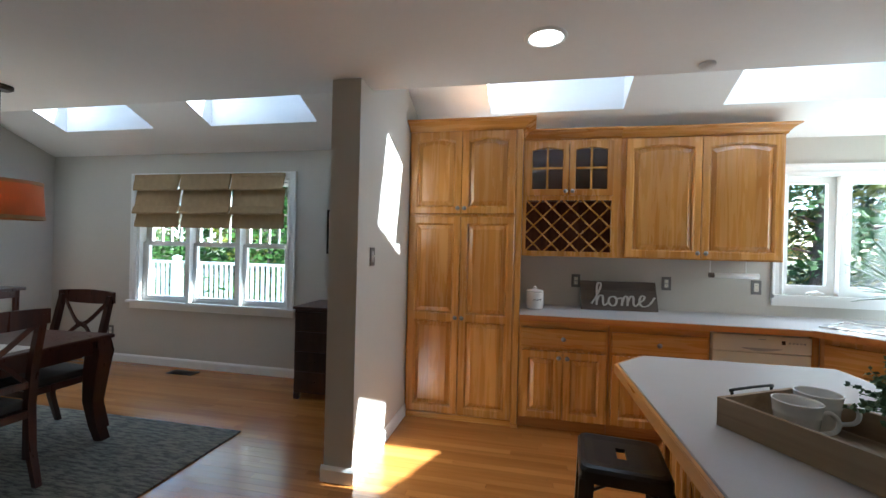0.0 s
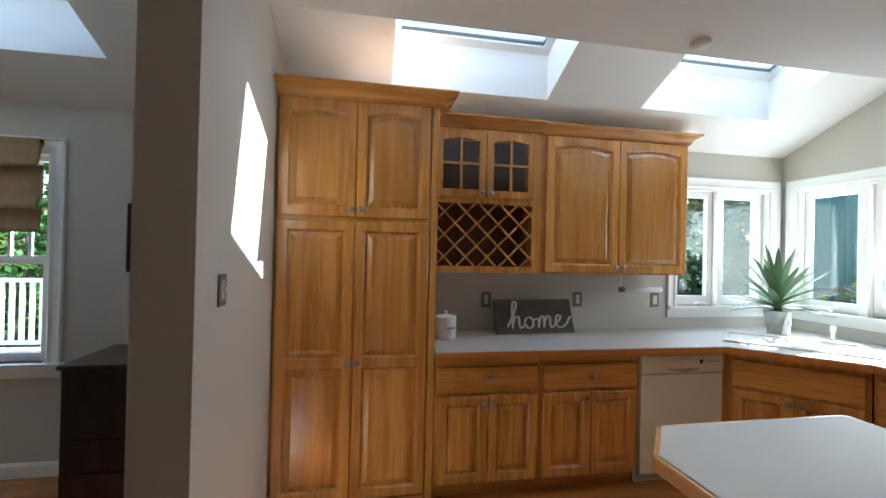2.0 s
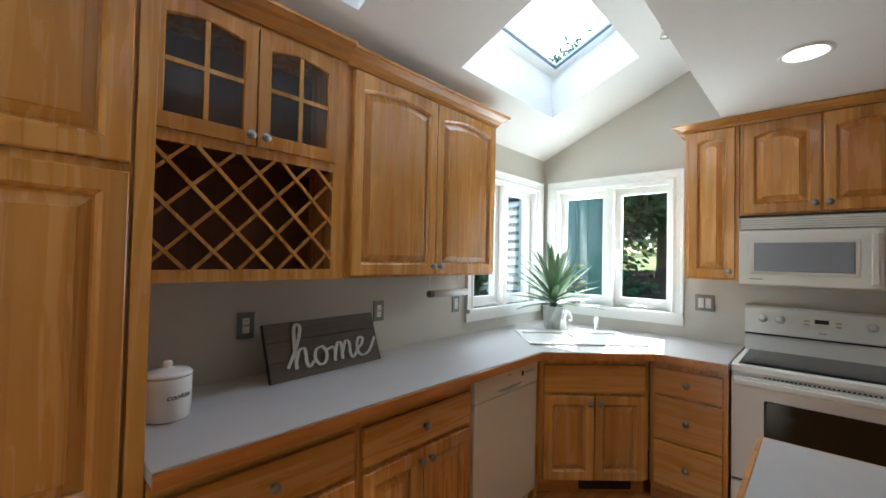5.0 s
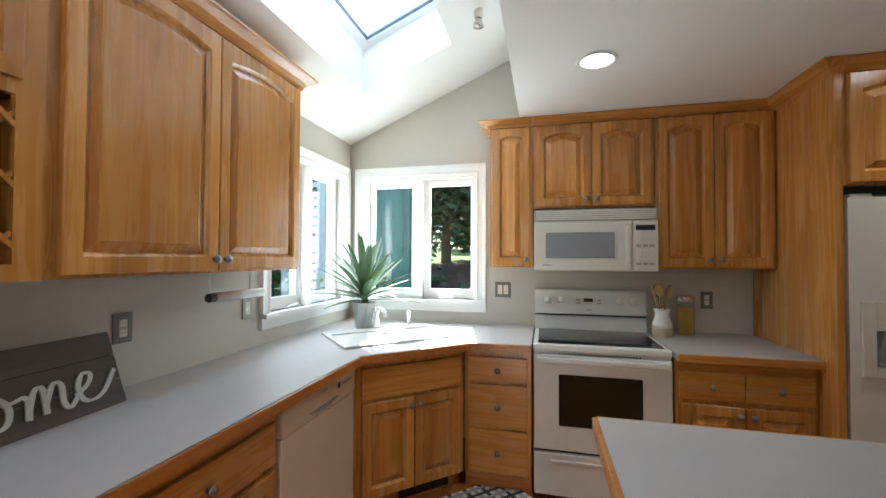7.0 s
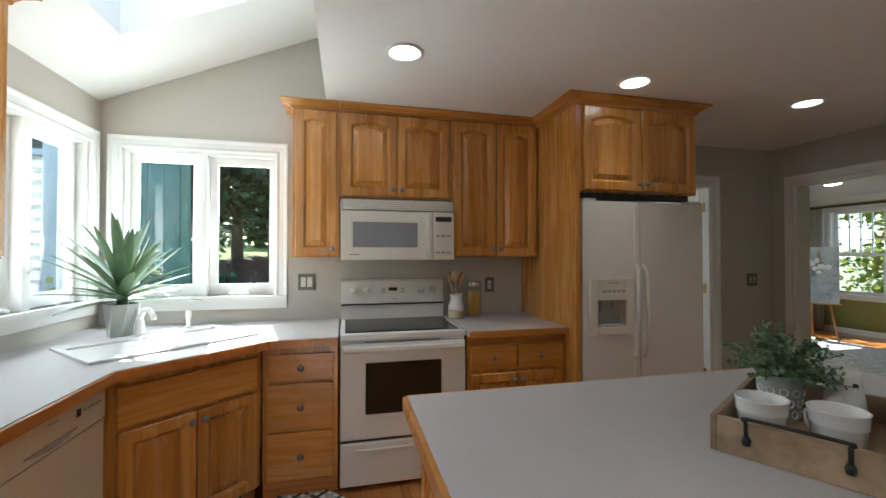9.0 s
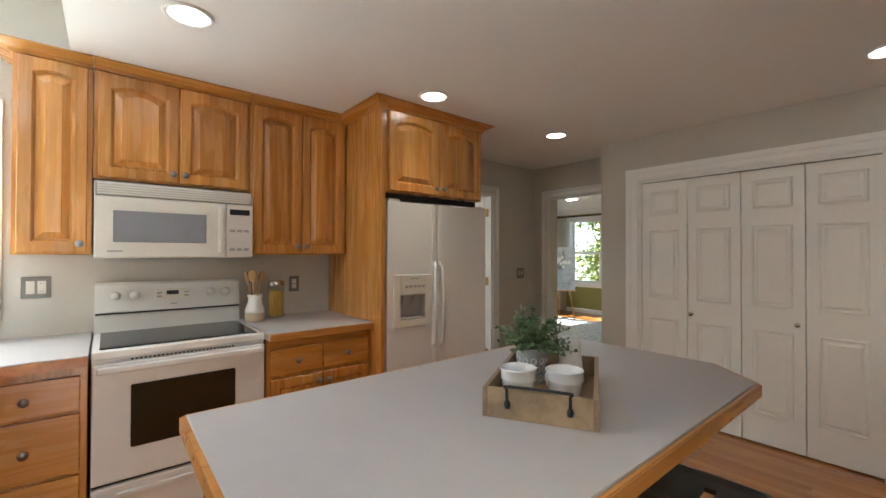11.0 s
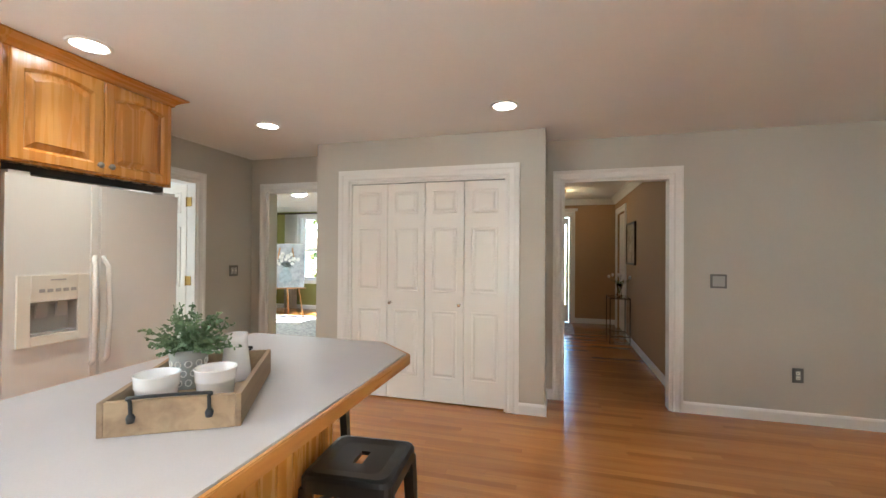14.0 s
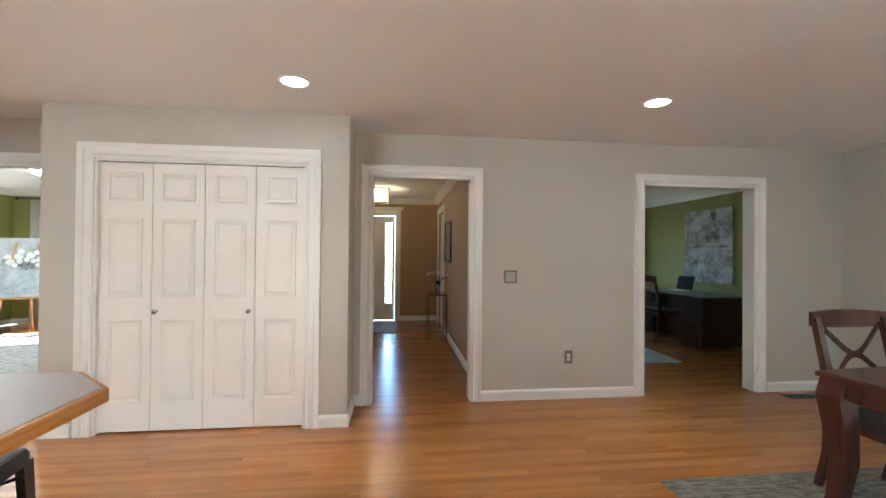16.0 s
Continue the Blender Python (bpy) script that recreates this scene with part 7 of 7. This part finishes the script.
# ---- outside ----
GZ = -0.45
gb = bmesh.new()
bmesh.ops.create_circle(gb, cap_ends=True, segments=48, radius=400)
setting("ground", gb, M_GRASS, "lawn with leaf litter round the house", "ground").location.z = GZ


def bank(name, x0, x1, y0, y1, rise, material, label, seed, nx=26, ny=30):
    """A stretch of uneven ground; rise(x) is its height above the yard."""
    rng = random.Random(seed)
    verts, faces = [], []
    for j in range(ny + 1):
        for i in range(nx + 1):
            x, y = x0 + (x1 - x0) * i / nx, y0 + (y1 - y0) * j / ny
            z = rise(x) + 0.05 * math.sin(x * 1.3 + y * 0.7) + 0.04 * math.sin(y * 1.9 - x * 0.6) + rng.uniform(-0.02, 0.02)
            verts.append((x, y, GZ + z - (0.6 if i in (0, nx) or j in (0, ny) else 0.0)))
    for j in range(ny):
        for i in range(nx):
            k = j * (nx + 1) + i
            faces.append((k, k + 1, k + nx + 2, k + nx + 1))
    me = bpy.data.meshes.new(name)
    me.from_pydata(verts, [], faces)
    me.materials.append(material)
    me.polygons.foreach_set("use_smooth", [True] * len(me.polygons))
    tagged(new(name, me), label, "ground", "", "structure")


M_MULCH = mat("brown_leaf_mulch", (0.10, 0.062, 0.042), 0.95, var=0.75, scale=2.6, bump=0.9, bump_scale=14, spec=0.1, spots=0.6)
M_LAWN = mat("sunlit_lawn", (0.13, 0.16, 0.035), 0.95, var=0.4, scale=1.1, bump=0.6, bump_scale=18, spec=0.1)
bank("ground_mulch_bed", 5.3, 13.0, -3.5, 10.0, lambda x: 0.05 + 1.72 * max(0.0, (x - 6.0) / 7.0) ** 0.9, M_MULCH, "brown mulch and fallen leaves on a shaded bank", 21)
bank("ground_lawn_bank", 12.8, 30.0, -6.0, 14.0, lambda x: 1.66 + 0.055 * (x - 13.0), M_LAWN, "sunlit lawn above the mulched bank", 22)
deck = thing("deck", pose(-3.2, N + 0.15, -0.02), "sunlit grey wooden deck outside the dining room", "deck")
for i in range(26):
    part("board", box(-7.4, 3.3, 0.0 + i * 0.145, 0.14 + i * 0.145, -0.03, 0.0), M_DECK, deck)
part("skirt", box(-7.4, 3.3, 0.0, 3.77, -0.42, -0.035), M_DECK, deck)


def railing(y, x0, x1, z):
    r = thing("deck_railing", pose(x0, y, z), "white vinyl deck railing with square pickets", "railing")
    L = x1 - x0
    part("top_rail", box(0, L, -0.045, 0.045, 0.98, 1.03, 0.006), M_VINYL, r)
    part("low_rail", box(0, L, -0.025, 0.025, 0.09, 0.14), M_VINYL, r)
    k = int(L / 0.125)
    for i in range(k):
        x = 0.06 + i * 0.125
        part("picket", box(x, x + 0.045, -0.02, 0.02, 0.14, 0.98), M_VINYL, r)
    for i in range(int(L / 1.6) + 1):
        x = i * 1.6
        p = part("post", box(x - 0.06, x + 0.06, -0.06, 0.06, 0.0, 1.10, 0.004), M_VINYL, r)
        cap = loft([[(x - 0.07, -0.07, 1.10), (x + 0.07, -0.07, 1.10), (x + 0.07, 0.07, 1.10), (x - 0.07, 0.07, 1.10)], [(x - 0.07, -0.07, 1.12), (x + 0.07, -0.07, 1.12), (x + 0.07, 0.07, 1.12), (x - 0.07, 0.07, 1.12)], [(x - 0.01, -0.01, 1.16), (x + 0.01, -0.01, 1.16), (x + 0.01, 0.01, 1.16), (x - 0.01, 0.01, 1.16)]])
        part("post_cap", cap, M_VINYL, p)


railing(7.9, -10.5, 0.1, -0.02)


def tree(x, y, h, leaf_m, seed, spread=1.6, low=0.2, n=3200, size=0.17, label="leafy tree beyond the yard"):
    rng = random.Random(seed)
    t = thing("tree", pose(x, y, GZ), label, "tree", "trees round the house")
    trunk = tube(stroke([(0, 0, -0.05), (rng.uniform(-.1, .1), rng.uniform(-.1, .1), h * 0.35), (rng.uniform(-.2, .2), rng.uniform(-.2, .2), h * 0.7), (rng.uniform(-.3, .3), rng.uniform(-.3, .3), h * 0.95)], 4), 0.022 * h + 0.03, 9, r_end=0.02)
    tk = part("trunk", trunk, M_BARK, t, smooth=True)
    limbs, tips = bmesh.new(), []
    for i in range(16):
        z = h * (low + (0.93 - low) * (i + rng.random()) / 16)
        a = i * 2.4 + rng.uniform(-0.4, 0.4)
        L = spread * (1.15 - 0.75 * z / h) * rng.uniform(0.7, 1.15)
        p0, p1 = Vector((0, 0, z)), Vector((math.cos(a) * L, math.sin(a) * L, z + L * rng.uniform(0.0, 0.45)))
        tube(stroke([p0, p0.lerp(p1, 0.5) + Vector((0, 0, 0.08)), p1], 3), 0.03, 5, limbs, 0.008)
        tips += [p0.lerp(p1, f) for f in (0.45, 0.7, 0.9, 1.05)]
    part("limb", limbs, M_BARK, t)
    verts, faces = [], []
    for i in range(n):
        c = tips[rng.randrange(len(tips))] + Vector((rng.gauss(0, 0.27), rng.gauss(0, 0.27), rng.gauss(0, 0.20))) * (spread / 1.6)
        d = Vector((rng.uniform(-1, 1), rng.uniform(-1, 1), rng.uniform(-0.7, 0.5))).normalized()
        s = d.orthogonal().normalized()
        ln = size * rng.uniform(0.6, 1.3)
        k = len(verts)
        verts += [c, c + d * ln * 0.5 + s * ln * 0.3, c + d * ln, c + d * ln * 0.5 - s * ln * 0.3]
        faces.append((k, k + 1, k + 2, k + 3))
    me = bpy.data.meshes.new("crown")
    me.from_pydata(verts, [], faces)
    me.materials.append(leaf_m)
    cr = new("crown", me)
    cr.parent = t


TREES = ((-7.2, 11.2, 6.5, 0), (-5.4, 12.4, 7.5, 0), (-4.0, 10.9, 6.0, 2), (-2.4, 12.0, 7.0, 0), (-0.9, 11.0, 6.0, 0), (0.6, 12.6, 7.0, 2), (-6.3, 14.2, 8.0, 1), (-3.1, 14.6, 8.0, 1),
         (4.4, 9.6, 6.0, 1), (2.7, 8.4, 5.0, 2), (5.4, 8.7, 5.5, 0), (7.0, 9.2, 6.0, 2), (5.2, 12.4, 7.5, 0), (1.8, 10.4, 6.5, 1), (-9.2, 12.0, 7.0, 0), (-8.2, 13.6, 7.5, 2), (6.2, 11.5, 7.0, 2), (3.0, 12.5, 7.5, 1), (8.2, 10.6, 6.5, 1), (13.6, 9.6, 9.0, 1), (12.6, 4.5, 9.0, 1), (15.4, 3.2, 9.0, 1), (13.0, 7.4, 9.0, 1), (25.0, 7.2, 9.0, 0), (23.5, 1.8, 8.5, 0), (12.9, 1.9, 9.0, 1), (14.4, 5.9, 9.0, 1), (24.0, 4.4, 9.0, 2), (12.0, 9.4, 6.5, 0), (17.0, 0.2, 6.5, 0), (16.5, 8.5, 7.0, 0), (10.5, -0.6, 5.0, 1), (10.2, -4.2, 5.0, 0), (11.4, -5.6, 5.5, 2), (9.9, -6.8, 5.0, 0), (12.6, -3.4, 6.0, 1), (5.3, -10.0, 5.0, 0), (6.8, -10.6, 5.5, 2),
         (5.6, -14.5, 7.0, 2), (7.8, -13.2, 6.0, 0), (-13.0, -3.2, 6.5, 0))
for i, (x, y, h, k) in enumerate(TREES):
    tree(x, y, h, (M_FOLIAGE, M_PINE, M_YELLOWLEAF)[k], i + 1, spread=2.3 if h > 8.8 and k == 1 else 1.6, n=9500 if h > 8.8 else 3200, size=0.27 if h > 8.8 else 0.17, low=0.31 if x > 8 and y > -5 else 0.12, label=("green leafy tree beyond the yard", "dark evergreen tree beyond the yard", "yellowing leafy tree beyond the yard")[k])


for i in range(13):
    tree(-11.4 + i * 1.05, 9.7 + 0.35 * math.sin(i * 2.1), 2.1 + 0.35 * math.sin(i * 1.7), (M_FOLIAGE, M_YELLOWLEAF, M_FOLIAGE)[i % 3], 60 + i, spread=1.3, low=0.08, n=1500, size=0.14, label="low green shrub behind the deck")


def screen():
    # made-up boards, set here only to fill the left pane with teal
    s = thing("privacy_screen", pose(4.75, 4.08, GZ), "made-up teal boards filling the left pane's view", "fence")
    L, h = 1.0, 3.0
    for y in (0.0, L - 0.07):
        part("post", box(-0.02, 0.05, y, y + 0.07, -0.05, h + 0.05, 0.004), M_TEAL, s)
    for z in (0.25, 1.5, 2.75):
        part("rail", box(0.012, 0.045, 0.071, L - 0.071, z, z + 0.08), M_TEAL, s)
    for i in range(6):
        part("board", box(-0.012, 0.010, 0.074 + i * 0.1425, 0.212 + i * 0.1425, 0.05, h, 0.003), M_TEAL, s)


screen()
for i in range(9):
    tree(25.0 + 0.8 * math.sin(i * 2.3), -4.0 + i * 2.1, 5.2 + 0.5 * math.sin(i * 1.7), (M_FOLIAGE, M_YELLOWLEAF, M_PINE)[i % 3], 90 + i, spread=2.2, low=0.3, n=1800, size=0.22, label="leafy shrub at the edge of the lawn")


for x, y in ((9.4, 7.3), (8.0, 8.1)):
    tree(x, y, 4.6, M_PINE, int(x * 10), spread=1.9, low=0.1, n=6000, size=0.22, label="dense dark evergreen beside the house")
tree(4.45, 4.55, 1.75, M_YELLOWLEAF, 131, spread=0.55, low=0.25, n=420, size=0.10, label="low yellow-green shrub under the window")


def slatted_screen():
    """White slats with dark gaps between two posts."""
    g = thing("slatted_screen", pose(5.6, 5.78, GZ), "white slatted porch screen with dark gaps", "screen")
    h, L = 3.1, 0.52
    part("backing", box(0.06, 0.10, 0.0, L, 0, h), M_DARK, g)
    for i in range(22):
        z = 0.1 + i * 0.135
        bm = loft([[(0.055, 0.0, z + 0.03), (-0.02, 0.0, z), (-0.012, 0.0, z + 0.058), (0.055, 0.0, z + 0.085)], [(0.055, L, z + 0.03), (-0.02, L, z), (-0.012, L, z + 0.058), (0.055, L, z + 0.085)]])
        part("slat", bm, M_SIDING, g)
    for y in (-0.06, L):
        part("post", box(-0.03, 0.11, y, y + 0.06, 0, h + 0.05, 0.004), M_SIDING, g)


slatted_screen()

# ---- floor boards ----
def floor_boards():
    """Oak strips laid along x: those in the middle of the kitchen singly, the rest joined."""
    rng = random.Random(7)
    base = tagged(new("floor"), "honey oak strip floor with a satin finish", "floor", "", "structure")
    verts, faces, count, shared = [], [], 0, {}
    areas = ((-7.5, 6.6, -6.6, 1.5796), (-7.5, E + 0.15, 1.5796, N))
    for x0, x1, y0, y1 in areas:
        y = y0
        while y < y1 - 1e-6:
            w = 0.0572
            x = x0 - rng.random() * 0.9
            while x < x1:
                L = rng.choice((0.6, 0.8, 1.0, 1.2, 1.5))
                a, b, c, d = max(x, x0) + 0.0004, min(x + L, x1) - 0.0004, y + 0.0004, min(y + w, y1) - 0.0004
                if b - a > 0.03:
                    z = rng.uniform(-0.0004, 0.0)
                    if count < 296 and -1.9 < a and b < 1.4 and -1.5 < y < 2.4 and abs((b - a) - L) < 0.01:
                        if L not in shared:
                            bm = box(0, L - 0.0008, 0, w - 0.0008, -0.02, 0)
                            shared[L] = link("floor_board", bm, M_FLOOR)
                            ob = shared[L]
                        else:
                            ob = new("floor_board", shared[L].data)
                        ob.matrix_world = pose(a, c, z)
                        ob.parent = base
                        count += 1
                    else:
                        i = len(verts)
                        verts.extend(((a, c, z), (b, c, z), (b, d, z), (a, d, z), (a, c, -0.02), (b, c, -0.02), (b, d, -0.02), (a, d, -0.02)))
                        faces.extend(((i, i + 1, i + 2, i + 3), (i, i + 4, i + 5, i + 1), (i + 1, i + 5, i + 6, i + 2), (i + 2, i + 6, i + 7, i + 3), (i + 3, i + 7, i + 4, i)))
                x += L
            y += w
    me = bpy.data.meshes.new("floor_boards")
    me.from_pydata(verts, [], faces)
    me.materials.append(M_FLOORJ)
    rest = new("floor_boards", me)
    rest.parent = base
    tagged(rest, "oak strips across the rest of the floor", "", "", "stuff")


floor_boards()
